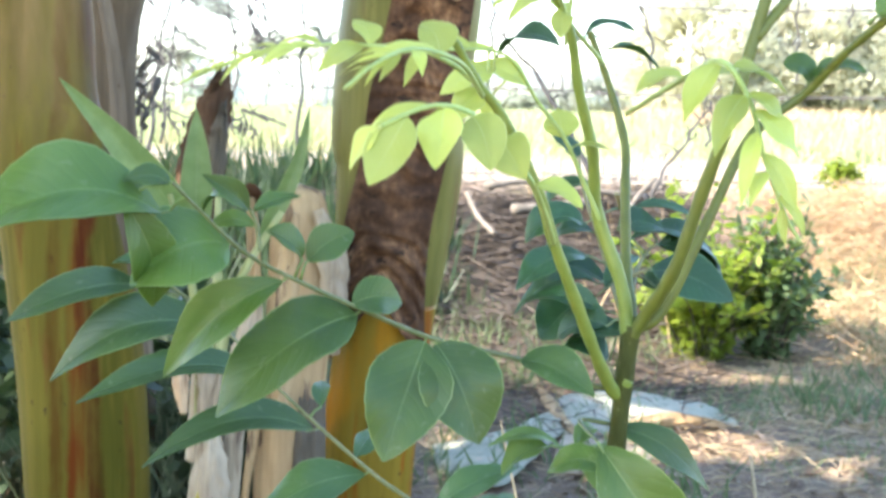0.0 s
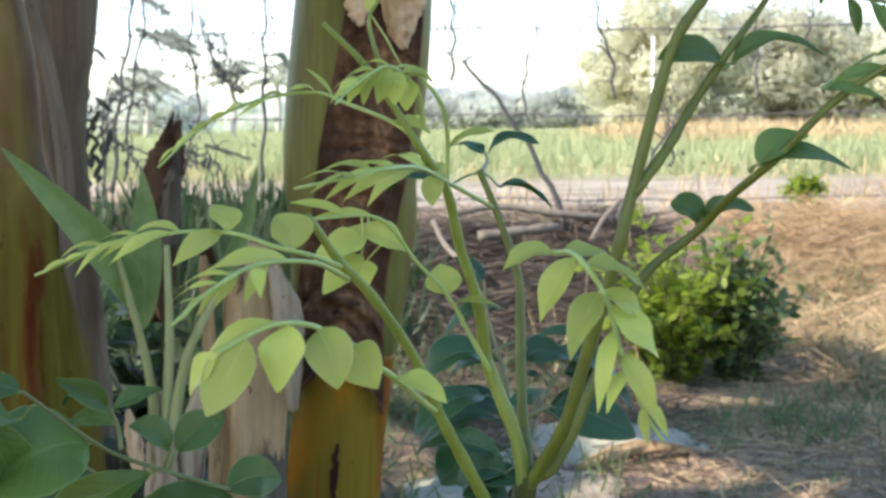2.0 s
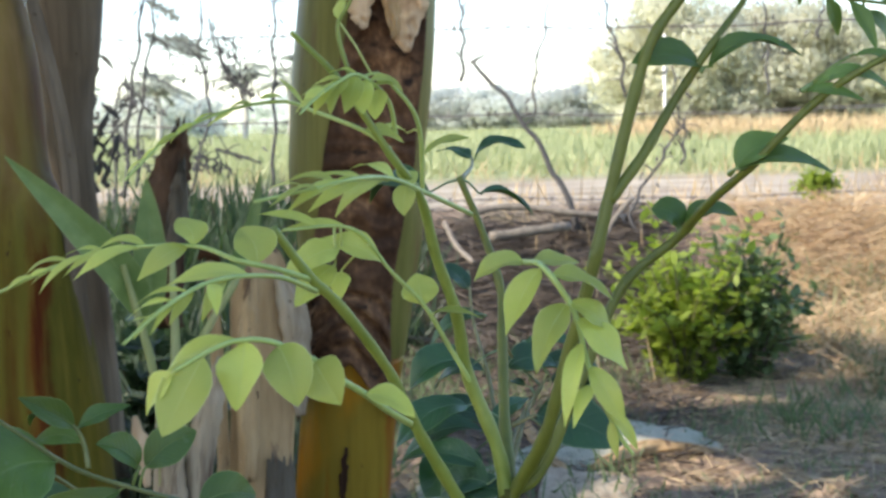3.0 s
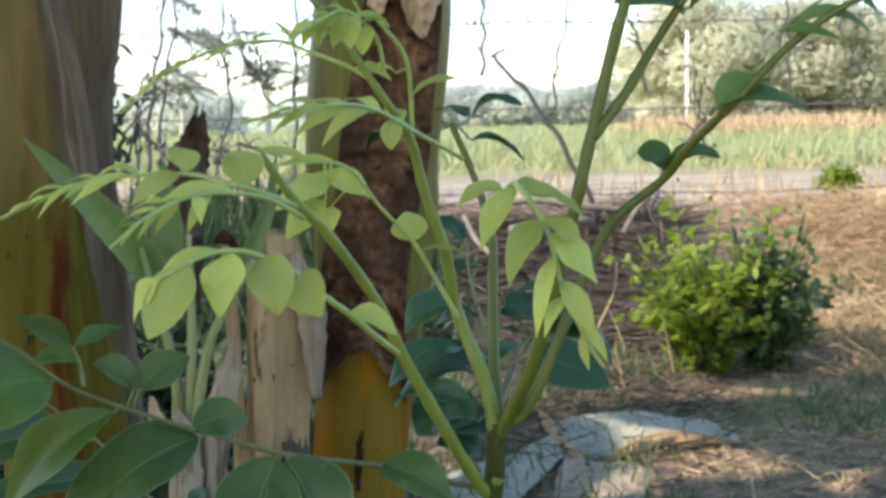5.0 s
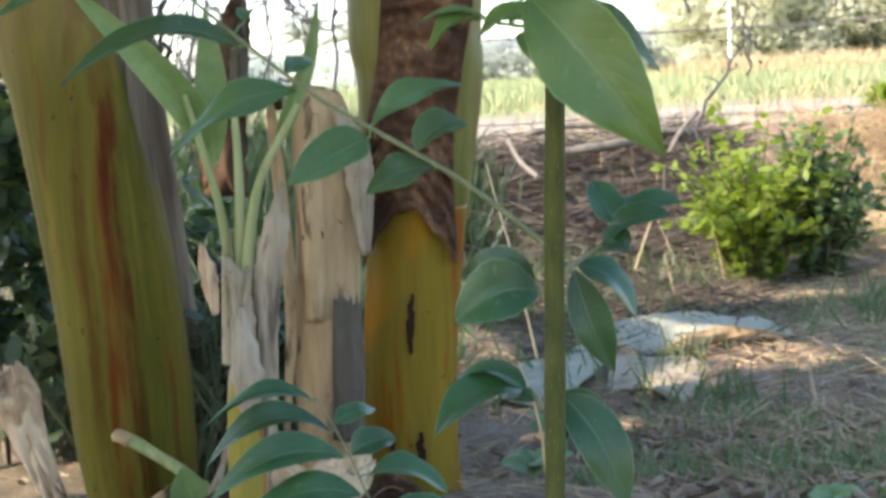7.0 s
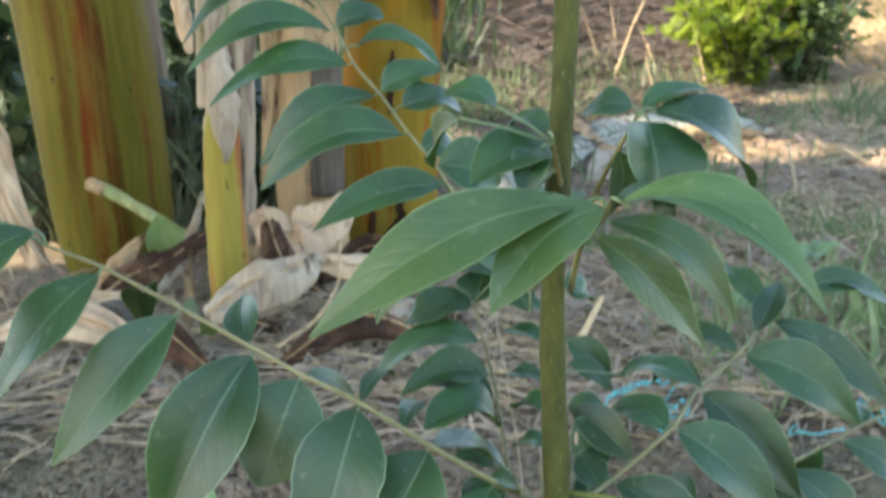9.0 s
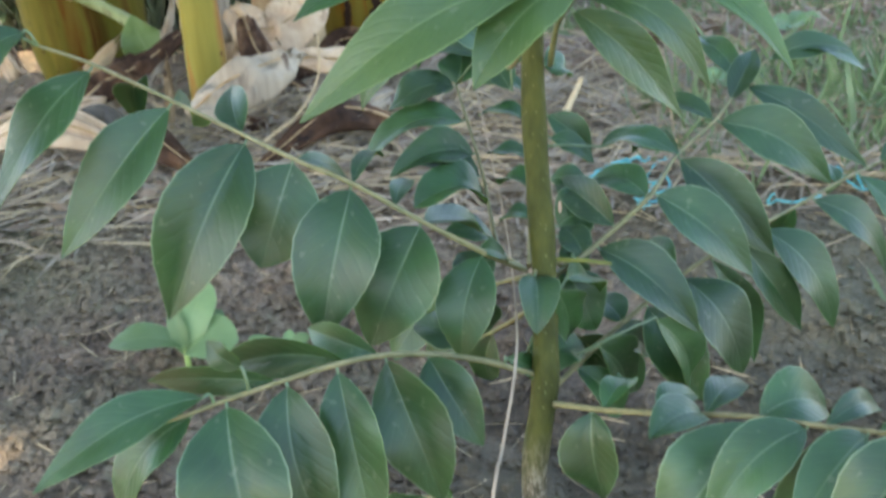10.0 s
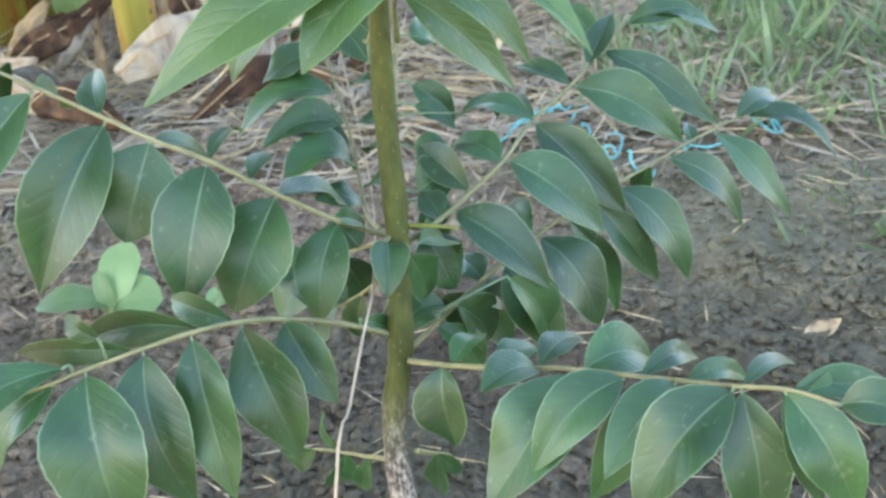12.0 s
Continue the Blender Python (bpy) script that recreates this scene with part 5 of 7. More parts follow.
creeper([(-2.254, 9.200, 0.807), (-2.190, 9.200, 1.409), (-2.076, 9.200, 1.963), (-2.091, 9.200, 2.199)], 0.010, CREEPER_LABEL, 75, 6, leaves=6)
creeper([(-1.870, 9.200, 0.762), (-1.709, 9.200, 1.322), (-1.756, 9.200, 1.721), (-1.720, 9.200, 2.193)], 0.009, CREEPER_LABEL, 76, 14, leaves=16)
creeper([(-1.407, 9.200, 1.318), (-1.521, 9.200, 1.519), (-1.615, 9.200, 1.719), (-1.660, 9.200, 1.957)], 0.007, CREEPER_LABEL, 77, 14, leaves=10)
creeper([(-1.269, 9.200, 0.794), (-1.243, 9.200, 1.395), (-1.231, 9.200, 1.832), (-1.193, 9.200, 2.185)], 0.011, CREEPER_LABEL, 78, 8, leaves=12)
creeper([(-2.071, 9.200, 1.884), (-1.956, 9.200, 1.744), (-1.839, 9.200, 1.643), (-1.760, 9.200, 1.602)], 0.006, CREEPER_LABEL, 79, 6, leaves=8)
creeper([(-2.401, 9.200, 1.172), (-2.224, 9.200, 1.049), (-1.863, 9.200, 0.963), (-1.581, 9.200, 0.919)], 0.007, CREEPER_LABEL, 80, 8, leaves=6)
creeper([(0.090, 9.200, 1.495), (0.106, 9.200, 1.771), (0.097, 9.200, 2.007), (0.116, 9.200, 2.242)], 0.011, CREEPER_LABEL, 81, 6, leaves=4)
creeper([(0.599, 9.200, 1.248), (0.610, 9.200, 1.566), (0.692, 9.200, 1.880), (0.694, 9.200, 2.193)], 0.008, CREEPER_LABEL, 82, 6, leaves=5)
creeper([(1.231, 9.200, 1.358), (1.219, 9.200, 1.636), (1.128, 9.200, 1.873), (1.089, 9.200, 2.187)], 0.010, CREEPER_LABEL, 83, 6, leaves=4)
creeper([(0.93, 8.4, 0.25), (0.736, 8.400, 0.752), (0.573, 8.400, 1.066), (0.375, 8.400, 1.360), (0.152, 8.400, 1.609)], 0.017, CREEPER_LABEL, 84, 4, leaves=0)
creeper([(0.152, 8.400, 1.588), (0.232, 8.400, 1.633), (0.324, 8.400, 1.704)], 0.006, CREEPER_LABEL, 85, 2, leaves=0)
creeper([(1.36, 8.2, 0.22), (1.158, 8.200, 0.561), (1.204, 8.200, 0.740), (1.364, 8.200, 0.988), (1.488, 8.200, 1.199)], 0.011, CREEPER_LABEL, 86, 10, leaves=16)
creeper([(1.472, 8.200, 0.915), (1.489, 8.200, 1.093), (1.435, 8.200, 1.271), (1.416, 8.200, 1.553)], 0.007, CREEPER_LABEL, 87, 8, leaves=14)
creeper([(2.242, 9.200, 1.343), (2.239, 9.200, 1.659), (2.220, 9.200, 1.973), (2.225, 9.200, 2.207)], 0.008, CREEPER_LABEL, 88, 6, leaves=5)
creeper([(2.586, 9.200, 1.733), (2.623, 9.200, 1.928), (2.658, 9.200, 2.200)], 0.007, CREEPER_LABEL, 89, 3, leaves=3)

# tall green and brown stalks beside the clump
for i, (pts, mat) in enumerate(((((-0.857, 3.400, 1.076), (-0.866, 3.400, 1.223), (-0.836, 3.400, 1.396)), "g"), (((-0.820, 3.400, 1.090), (-0.834, 3.400, 1.193), (-0.848, 3.400, 1.281)), "g"))):
    creeper(pts, 0.006, "thin dark weed stalk beside the banana clump", 90 + i, 3, "weed stalks", 5)

# broken brown stalk at the back of the clump
broken = empty("broken_stalk", "broken tattered brown banana stalk", "banana stump")
sheath([(-0.610, 3.000, 0.780), (-0.598, 3.000, 0.960), (-0.578, 3.000, 1.090), (-0.552, 3.000, 1.180), (-0.536, 3.000, 1.240)], [0.11, 0.105, 0.095, 0.070, 0.026], TATTER, "sheath", broken, curl=0.75, wrinkle=0.010, seed=71.0, n=44, ragged=0.09, uneven=0.35)
sheath([(-0.640, 3.030, 0.800), (-0.622, 3.030, 1.000), (-0.606, 3.030, 1.100), (-0.594, 3.030, 1.165)], [0.07, 0.07, 0.05, 0.02], TATTER, "sheath", broken, curl=0.8, wrinkle=0.008, seed=72.0, n=30, ragged=0.06, uneven=0.4)
sheath([(-0.560, 2.985, 0.960), (-0.545, 2.980, 1.080), (-0.532, 2.980, 1.160)], [0.05, 0.045, 0.012], GREY_SHEATH, "sheath", broken, curl=0.7, wrinkle=0.006, seed=73.0, n=24, ragged=0.05, uneven=0.4)


# ---- loose cover of the ground ----
def region(r, boxes):
    x0, x1, y0, y1 = r.choice(boxes)
    return r.uniform(x0, x1), r.uniform(y0, y1)


def cover(name, label, category, mat, count, boxes, length, width, lean, seed, clump=0, lift=0.0, keep=None):
    """Blades, straws or chips over stretches of ground; clump gathers them into tufts."""
    r = random.Random(seed)
    heads = [region(r, boxes) for _ in range(clump)] if clump else None

    def make():
        if heads:
            x, y = r.choice(heads)
            x, y = x + r.gauss(0, 0.03 + 0.012 * y), y + r.gauss(0, 0.03 + 0.012 * y)
        else:
            x, y = region(r, boxes)
        if keep and not keep(x, y):
            return None
        foot = Vector((x, y, ground_z(x, y) + lift * r.random()))
        ln = r.uniform(*length)
        a = r.uniform(0, 2 * math.pi)
        el = radians(r.uniform(*lean))
        way = Vector((math.cos(a) * math.cos(el), math.sin(a) * math.cos(el), math.sin(el)))
        half = way.cross(Vector((r.gauss(0, 1), r.gauss(0, 1), r.gauss(0, 1)))).normalized() * (width * r.uniform(0.6, 1.3) / 2)
        return foot, foot + way * ln, half
    v, f, u = scatter_quads(count, make)
    tagged(quads_object(name, v, f, u, mat), label, category, kind="stuff")


def lumps(name, label, category, mat, count, boxes, size, seed):
    """Small uneven clods lying on the soil."""
    r = random.Random(seed)
    v, f = [], []
    corners = [(1, 0, 0), (-1, 0, 0), (0, 1, 0), (0, -1, 0), (0, 0, 1), (0, 0, -1)]
    tris = [(0, 2, 4), (2, 1, 4), (1, 3, 4), (3, 0, 4), (2, 0, 5), (1, 2, 5), (3, 1, 5), (0, 3, 5)]
    for _ in range(count):
        x, y = region(r, boxes)
        s = size[0] + (size[1] - size[0]) * r.random() ** 3
        z = ground_z(x, y) + s * 0.25
        turn = Euler((r.uniform(0, 6), r.uniform(0, 6), r.uniform(0, 6))).to_matrix()
        k = len(v)
        for c in corners:
            q = turn @ (Vector(c) * s * r.uniform(0.6, 1.2))
            v.append((x + q.x, y + q.y, z + q.z * 0.6))
        f += [(a + k, b + k, c + k) for a, b, c in tris]
    tagged(quads_object(name, v, f, None, mat, smooth=False), label, category, kind="stuff")


FLOOR = [(-1.0, 1.2, 1.4, 1.9), (-0.9, 1.6, 1.8, 3.2), (-1.2, 2.2, 3.0, 4.6)]
lumps("clods", "crumbled dark soil clods", "soil", SOIL, 30000, [(-0.6, 0.12, 0.78, 1.45), (-0.6, 0.05, 0.78, 1.35), (-0.6, 0.3, 1.2, 1.7), (-0.6, 1.0, 1.6, 2.4)], (0.0012, 0.0105), 301)
lumps("crumbs", "fine soil crumbs on the trodden earth", "soil", SOIL, 19000, [(0.08, 0.8, 0.62, 1.6), (0.1, 0.5, 0.62, 1.1), (0.3, 0.9, 0.9, 1.6)], (0.0008, 0.0088), 341)
cover("leaf_litter", "small brown dry leaf scraps on the soil", "leaf litter", CHIP, 5200, FLOOR + [(-0.8, 0.0, 1.5, 2.3)] * 3, (0.012, 0.045), 0.014, (-5, 25), 302, lift=0.008)
cover("straw_litter", "thin pale straws scattered on the soil", "straw", STRAW, 7600, FLOOR + [(-0.7, 0.8, 1.5, 2.1)] * 2 + [(-0.2, 3.0, 3.0, 6.5)] * 3 + [(0.7, 2.4, 4.4, 6.2)], (0.04, 0.16), 0.0028, (-3, 14), 303, lift=0.012)
cover("dry_grass_litter", "weathered dry grass litter before the clump", "straw", GREY_STRAW, 7500, [(-0.8, 0.95, 1.38, 2.25), (0.1, 0.9, 1.45, 2.0), (-0.7, 0.0, 1.5, 2.2)], (0.03, 0.12), 0.0036, (-4, 22), 322, lift=0.012)
cover("debris", "dry leaf scraps and husks on the shaded field", "leaf litter", CHIP, 3600, [(0.2, 2.2, 2.4, 4.9), (0.3, 1.2, 2.2, 3.4)], (0.02, 0.09), 0.012, (-6, 28), 324, lift=0.012)
cover("field_straw", "pale straws over the shaded field", "straw", STRAW, 4000, [(0.8, 2.3, 3.0, 5.2), (0.5, 1.6, 2.5, 3.6), (1.2, 3.0, 4.4, 6.0)], (0.05, 0.20), 0.0036, (-4, 20), 326, lift=0.015)
cover("broad_grass", "broad pale green grass blades on the soil", "grass", GRASS, 230, [(0.44, 0.80, 1.42, 2.0), (0.48, 0.85, 1.6, 2.1)], (0.05, 0.15), 0.0065, (20, 75), 325, clump=26)
cover("dry_tuft", "pale dry grass tufts on the trodden earth", "grass", STRAW, 70, [(0.30, 0.36, 0.72, 0.80)], (0.02, 0.05), 0.0012, (15, 75), 342, clump=6)
cover("grey_weed", "small grey-green weeds on the trodden earth", "weeds", GRASS, 60, [(0.48, 0.52, 1.12, 1.26), (0.49, 0.53, 1.05, 1.2)], (0.015, 0.04), 0.005, (5, 55), 343, clump=7)
cover("chaff", "short broken straws on the bare soil", "straw", STRAW, 700, [(-0.8, 0.9, 0.8, 1.5)], (0.012, 0.06), 0.0016, (-4, 12), 321, lift=0.006)
cover("straw_heap", "sunlit straw spread over the bank", "straw", STRAW, 12500, [(1.7, 4.6, 6.2, 9.2), (1.9, 4.0, 6.4, 8.8), (1.8, 3.6, 5.4, 6.8)], (0.06, 0.26), 0.0042, (-8, 36), 304, lift=0.08)
cover("brown_straw", "reddish brown straw piled on the bank", "straw", BROWN_STRAW, 6000, [(1.6, 4.6, 6.2, 9.2), (1.9, 3.0, 7.2, 8.6), (1.5, 3.6, 5.2, 6.8)], (0.06, 0.30), 0.0048, (-8, 38), 332, lift=0.10)
cover("bank_grass", "green grass growing through the straw", "grass", GRASS, 1300, [(1.9, 3.2, 5.4, 7.6)], (0.06, 0.20), 0.007, (30, 85), 333, clump=46)
cover("dark_litter", "dark dead stalks on the shaded field", "brush", DRY_STALK, 2600, [(-0.3, 1.1, 4.8, 6.8), (0.0, 0.9, 4.2, 6.4)], (0.06, 0.30), 0.006, (-6, 24), 334, lift=0.03)
cover("dry_stems", "upright dry grass stems on the bank", "dry grass", STRAW, 130, [(0.4, 3.6, 5.0, 9.0)], (0.14, 0.36), 0.005, (60, 88), 305)
cover("grass", "short green grass tufts on the soil", "grass", GRASS, 6000, [(0.34, 1.1, 1.45, 2.0), (0.42, 1.3, 1.7, 3.2), (1.0, 2.4, 3.3, 5.2), (0.2, 1.0, 2.6, 3.6)], (0.025, 0.085), 0.0042, (25, 80), 306, clump=150)
cover("grass_patch", "dull green grass between the banana stems and the bank", "grass", GRASS, 5200, [(-0.9, 0.9, 3.6, 6.6), (-1.6, 0.0, 4.4, 7.4), (1.2, 3.2, 4.6, 6.4)], (0.05, 0.18), 0.008, (35, 85), 307, clump=240)
cover("brush", "dark dead brush along the bank", "brush", DRY_STALK, 11000, [(-3.4, 1.3, 6.8, 9.2), (-0.4, 1.4, 6.4, 8.8), (-0.2, 1.3, 6.0, 8.6), (0.1, 1.45, 6.2, 8.6)], (0.10, 0.40), 0.008, (-8, 20), 308, lift=0.10)
cover("green_weeds", "green weeds behind the banana clump, darkened for shade", "weeds", SHADED_WEED, 3200, [(-3.6, -0.5, 6.2, 9.0), (-2.0, -0.5, 5.0, 7.0)], (0.10, 0.28), 0.012, (40, 88), 309, clump=120)
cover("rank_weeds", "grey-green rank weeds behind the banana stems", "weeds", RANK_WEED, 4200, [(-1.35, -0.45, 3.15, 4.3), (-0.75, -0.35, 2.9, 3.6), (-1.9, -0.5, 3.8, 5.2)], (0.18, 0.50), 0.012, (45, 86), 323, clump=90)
cover("tall_weeds", "tall weeds at the foot of the fence, darkened for shade", "weeds", SHADED_WEED, 4200, [(-2.6, -0.3, 6.4, 9.0), (-2.0, -0.2, 6.0, 7.6)], (0.18, 0.44), 0.018, (50, 86), 331, clump=110)
cover("meadow_grass", "pale green meadow grass beyond the path", "grass", MEADOW, 42000, [(-9, 12, 14.5, 22), (-16, 20, 20, 34), (-24, 32, 30, 58)], (0.12, 0.40), 0.022, (35, 88), 310, clump=5200)
cover("dry_reeds", "tall tan dry grass beside the meadow", "dry grass", STRAW, 9000, [(4.0, 10.0, 30, 36), (5.0, 18.0, 34, 45)], (0.2, 0.7), 0.025, (30, 88), 311, clump=420)
cover("path_weeds", "sparse dry weeds on the path's edge", "weeds", STRAW, 1500, [(-5, 6, 9.0, 10.6), (-7, 8, 13.0, 15.0)], (0.08, 0.34), 0.010, (45, 88), 312, clump=150)

# small dark bush on the bank, and dead branches in the brush
small_bush = empty("bush", "small dark green bush on the edge of the path", "bush")
leafy_mass("crown", (2.62, 9.3, 0.68), (0.24, 0.18, 0.13), 900, 0.045, BUSH, small_bush, 8, 8)
bm = bmesh.new()
tube(bm, spline([(2.62, 9.3, 0.4), (2.63, 9.3, 0.6), (2.66, 9.3, 0.75)], 6), [0.012] * 7, 6)
part("trunk", bm, DRY_STALK, small_bush)
# the large bush's shaded half, its shade put into darker leaves
sprig_bush("darker-leaved bush standing in for the larger one's shaded half", (1.37, 5.80, 0.0), (0.30, 0.28, 0.66), 76, 0.055, 9, SHADED_BUSH)
for i, (pts, r0) in enumerate(((((0.074, 8.200, 0.629), (0.401, 8.300, 0.665), (0.801, 8.300, 0.612), (1.139, 8.400, 0.574)), 0.022), (((0.245, 7.800, 0.520), (0.594, 7.900, 0.552), (0.740, 8.000, 0.555)), 0.03),
                               (((-0.024, 7.600, 0.627), (0.043, 7.400, 0.512), (0.138, 7.200, 0.435)), 0.016), (((0.929, 7.800, 0.494), (1.009, 7.900, 0.605), (1.125, 8.000, 0.718)), 0.016))):
    log = empty("dead_branch", "grey dead branch lying in the brush", "branch", "dead branches")
    bm = bmesh.new()
    pp = spline(pts, 18)
    tube(bm, pp, [r0 * (1 + 0.15 * math.sin(k * 1.3 + i)) for k in range(19)], 9)
    part("limb", bm, WOOD, log)

# turquoise twine on the soil
twine = empty("twine", "tangled turquoise plastic twine on the soil", "twine")
def soil_at(x, y, up=0.006):
    return (x, y, ground_z(x, y) + up)


for strand, (start, end, turns, rad) in enumerate((((0.155, 1.428, 0.330), (0.255, 1.497, 0.330), 0.6, 0.008), ((0.176, 1.455, 0.330), (0.269, 1.500, 0.330), 0.5, 0.010), ((0.268, 1.491, 0.330), (0.235, 1.383, 0.330), 2.0, 0.009), ((0.231, 1.400, 0.330), (0.274, 1.443, 0.330), 2.5, 0.008),
                                                  ((0.284, 1.357, 0.330), (0.303, 1.411, 0.330), 1.5, 0.008), ((0.362, 1.365, 0.330), (0.424, 1.374, 0.330), 1.2, 0.012), ((0.459, 1.439, 0.330), (0.492, 1.414, 0.330), 1.5, 0.012), ((0.299, 1.330, 0.330), (0.323, 1.315, 0.330), 1.0, 0.006))):
    r = random.Random(400 + strand)
    pts = []
    for k in range(22):
        u = k / 21
        a = 2 * math.pi * turns * u + r.uniform(-0.4, 0.4)
        pts.append(soil_at(lerp(start[0], end[0], u) + rad * math.cos(a), lerp(start[1], end[1], u) + rad * 1.6 * math.sin(a), 0.012 + 0.014 * abs(math.sin(a * 0.5 + strand))))
    bm = bmesh.new()
    tube(bm, spline(pts, 110), [0.0012] * 111, 5)
    part("strand", bm, TWINE, twine)

# seedling weeds with broad pale leaves
def seedling(x, y, size, seed, label, count=5, leaves=()):
    """A weed of a few spoon-shaped leaves; leaves may name them as (reach x, y, z, width) in leaf lengths."""
    r = random.Random(seed)
    t = empty("seedling", label, "weed", "seedlings")
    foot = Vector((x, y, ground_z(x, y)))
    top = foot + Vector((0, 0, size * 0.4))
    bm = bmesh.new()
    tube(bm, spline([foot - Vector((0, 0, 0.01)), (foot + top) / 2, top], 6), [0.0026] * 7, 7)
    part("stem", bm, RACHIS["young"], t)
    if not leaves:
        leaves = []
        for i in range(count):
            a = i * 2.4 + r.uniform(-0.2, 0.2)
            ln = r.uniform(0.8, 1.15)
            leaves.append((math.cos(a) * ln, math.sin(a) * ln, r.uniform(0.15, 0.5) * ln, 0.55))
    for i, (dx, dy, dz, w) in enumerate(leaves):
        reach = Vector((dx, dy, dz)) * size
        bm = bmesh.new()
        blade(bm, top - Vector((0, 0, 0.003 * i)), top + reach, w * size, Vector((r.uniform(-0.2, 0.2), -0.5, 1)), 0.10, 0.22, r.uniform(-8, 8), 16, 0.60, 0.08, seed + i * 1.3, 6, 0.05, 0.9)
        part("leaf", bm, SEEDLING, t)


SEEDLING = leaf_material("seedling_leaf", (0.125, 0.215, 0.085), (0.185, 0.285, 0.12), (0.26, 0.37, 0.18), (0.24, 0.40, 0.12), 0.5, 0.2)
sx, sy = (-0.200, 1.111, 0.330)[:2]
seedling(sx - 0.014, sy, 0.068, 1, "pale green broad-leaved seedling in the soil", leaves=((-1.0, -0.1, 0.12, 0.50), (0.30, 0.45, 0.75, 0.62), (0.80, -0.25, 0.15, 0.66), (0.10, 0.6, 0.45, 0.45), (-0.12, 0.1, 0.5, 0.26), (0.45, 0.5, 0.25, 0.5)))
sx, sy = (-0.121, 1.099, 0.330)[:2]
seedling(sx, sy, 0.036, 2, "small pale green seedling in the soil", leaves=((-0.9, 0.2, 0.5, 0.40), (0.7, 0.0, 0.55, 0.42), (0.1, 0.5, 0.5, 0.36)))
seedling(0.42, 1.85, 0.05, 3, "small bright green weed between the grass", 5)
seedling(0.08, 2.9, 0.09, 4, "green weed behind the curry leaf plant", 7)
seedling(0.16, 3.2, 0.10, 5, "green weed behind the curry leaf plant", 7)
seedling(0.62, 2.35, 0.05, 6, "small bright green weed between the grass", 5)

# single dry leaf, straws and stalks near the plant
chip = empty("dry_leaf", "small pale brown dry leaf on the soil", "dry leaf")
cx, cy = (0.409, 0.972, 0.310)[:2]
bm = bmesh.new()
blade(bm, Vector(soil_at(cx - 0.016, cy - 0.004, 0.006)), Vector(soil_at(cx + 0.018, cy + 0.006, 0.012)), 0.020, Vector((0, -0.3, 1)), -0.15, 0.5)
part("blade", bm, STUMP_SHEATH, chip)


def straw(points, r, label, mat=STRAW):
    t = empty("dry_stalk", label, "straw", "dry stalks")
    bm = bmesh.new()
    tube(bm, spline(points, 24), [lerp(r, r * 0.6, k / 24) for k in range(25)], 6)
    part("stalk", bm, mat, t)


straw([soil_at(0.03, 0.44), (0.074, 0.430, 0.594), (0.082, 0.455, 0.621), (0.088, 0.480, 0.636), (0.090, 0.530, 0.633), (0.088, 0.600, 0.643), (0.079, 0.640, 0.693)], 0.00065, "long grey dry grass stalk leaning beside the stem", PAPER_SHEATH)
straw([(-0.194, 1.500, 0.379), (-0.149, 1.520, 0.405), (-0.124, 1.550, 0.440), (-0.119, 1.560, 0.486)], 0.0016, "bent pale dry stalk standing in the soil")
straw([(0.162, 1.600, 0.341), (0.178, 1.620, 0.363), (0.194, 1.640, 0.385)], 0.005, "short pale straw on the soil")
straw([(0.868, 3.600, 0.032), (0.864, 3.650, 0.110), (0.859, 3.700, 0.182)], 0.006, "pale straw standing in the soil")
straw([(0.499, 5.200, 0.207), (0.560, 5.200, 0.375), (0.619, 5.200, 0.506), (0.631, 5.200, 0.628)], 0.0045, "bent pale grass stem before the bank")
straw([(0.108, 0.900, 0.844), (0.096, 0.920, 0.904), (0.085, 0.940, 0.947), (0.080, 0.950, 0.969)], 0.0010, "thin dry stalk behind the stem")
straw([(0.111, 0.640, 0.847), (0.109, 0.650, 0.869), (0.105, 0.660, 0.883), (0.100, 0.660, 0.898)], 0.0008, "thin dry stalk behind the stem")

# ---- the curry-leaf plant ----
plant = empty("curry_leaf_plant", "slender curry leaf plant with yellow-green young shoots", "plant")
leaf_seed = random.Random(5)


def branch(name, kind, points, r0, r1):
    pts = spline(points, 12 * (len(points) - 1))
    n = len(pts) - 1
    rad = [lerp(r0, r1, k / n) * (1 + 0.05 * math.sin(k * 0.9) + 0.03 * math.sin(k * 0.37 + 1)) for k in range(n + 1)]
    bm = bmesh.new()
    tube(bm, pts, rad, 14 if r0 > 0.005 else 10, lambda k, a: 1 + 0.03 * math.sin(a * 3 + k * 0.2))
    return part(name, bm, STEM[kind], plant, "green stem, grey and rough at the foot" if name == "main_stem" else "")


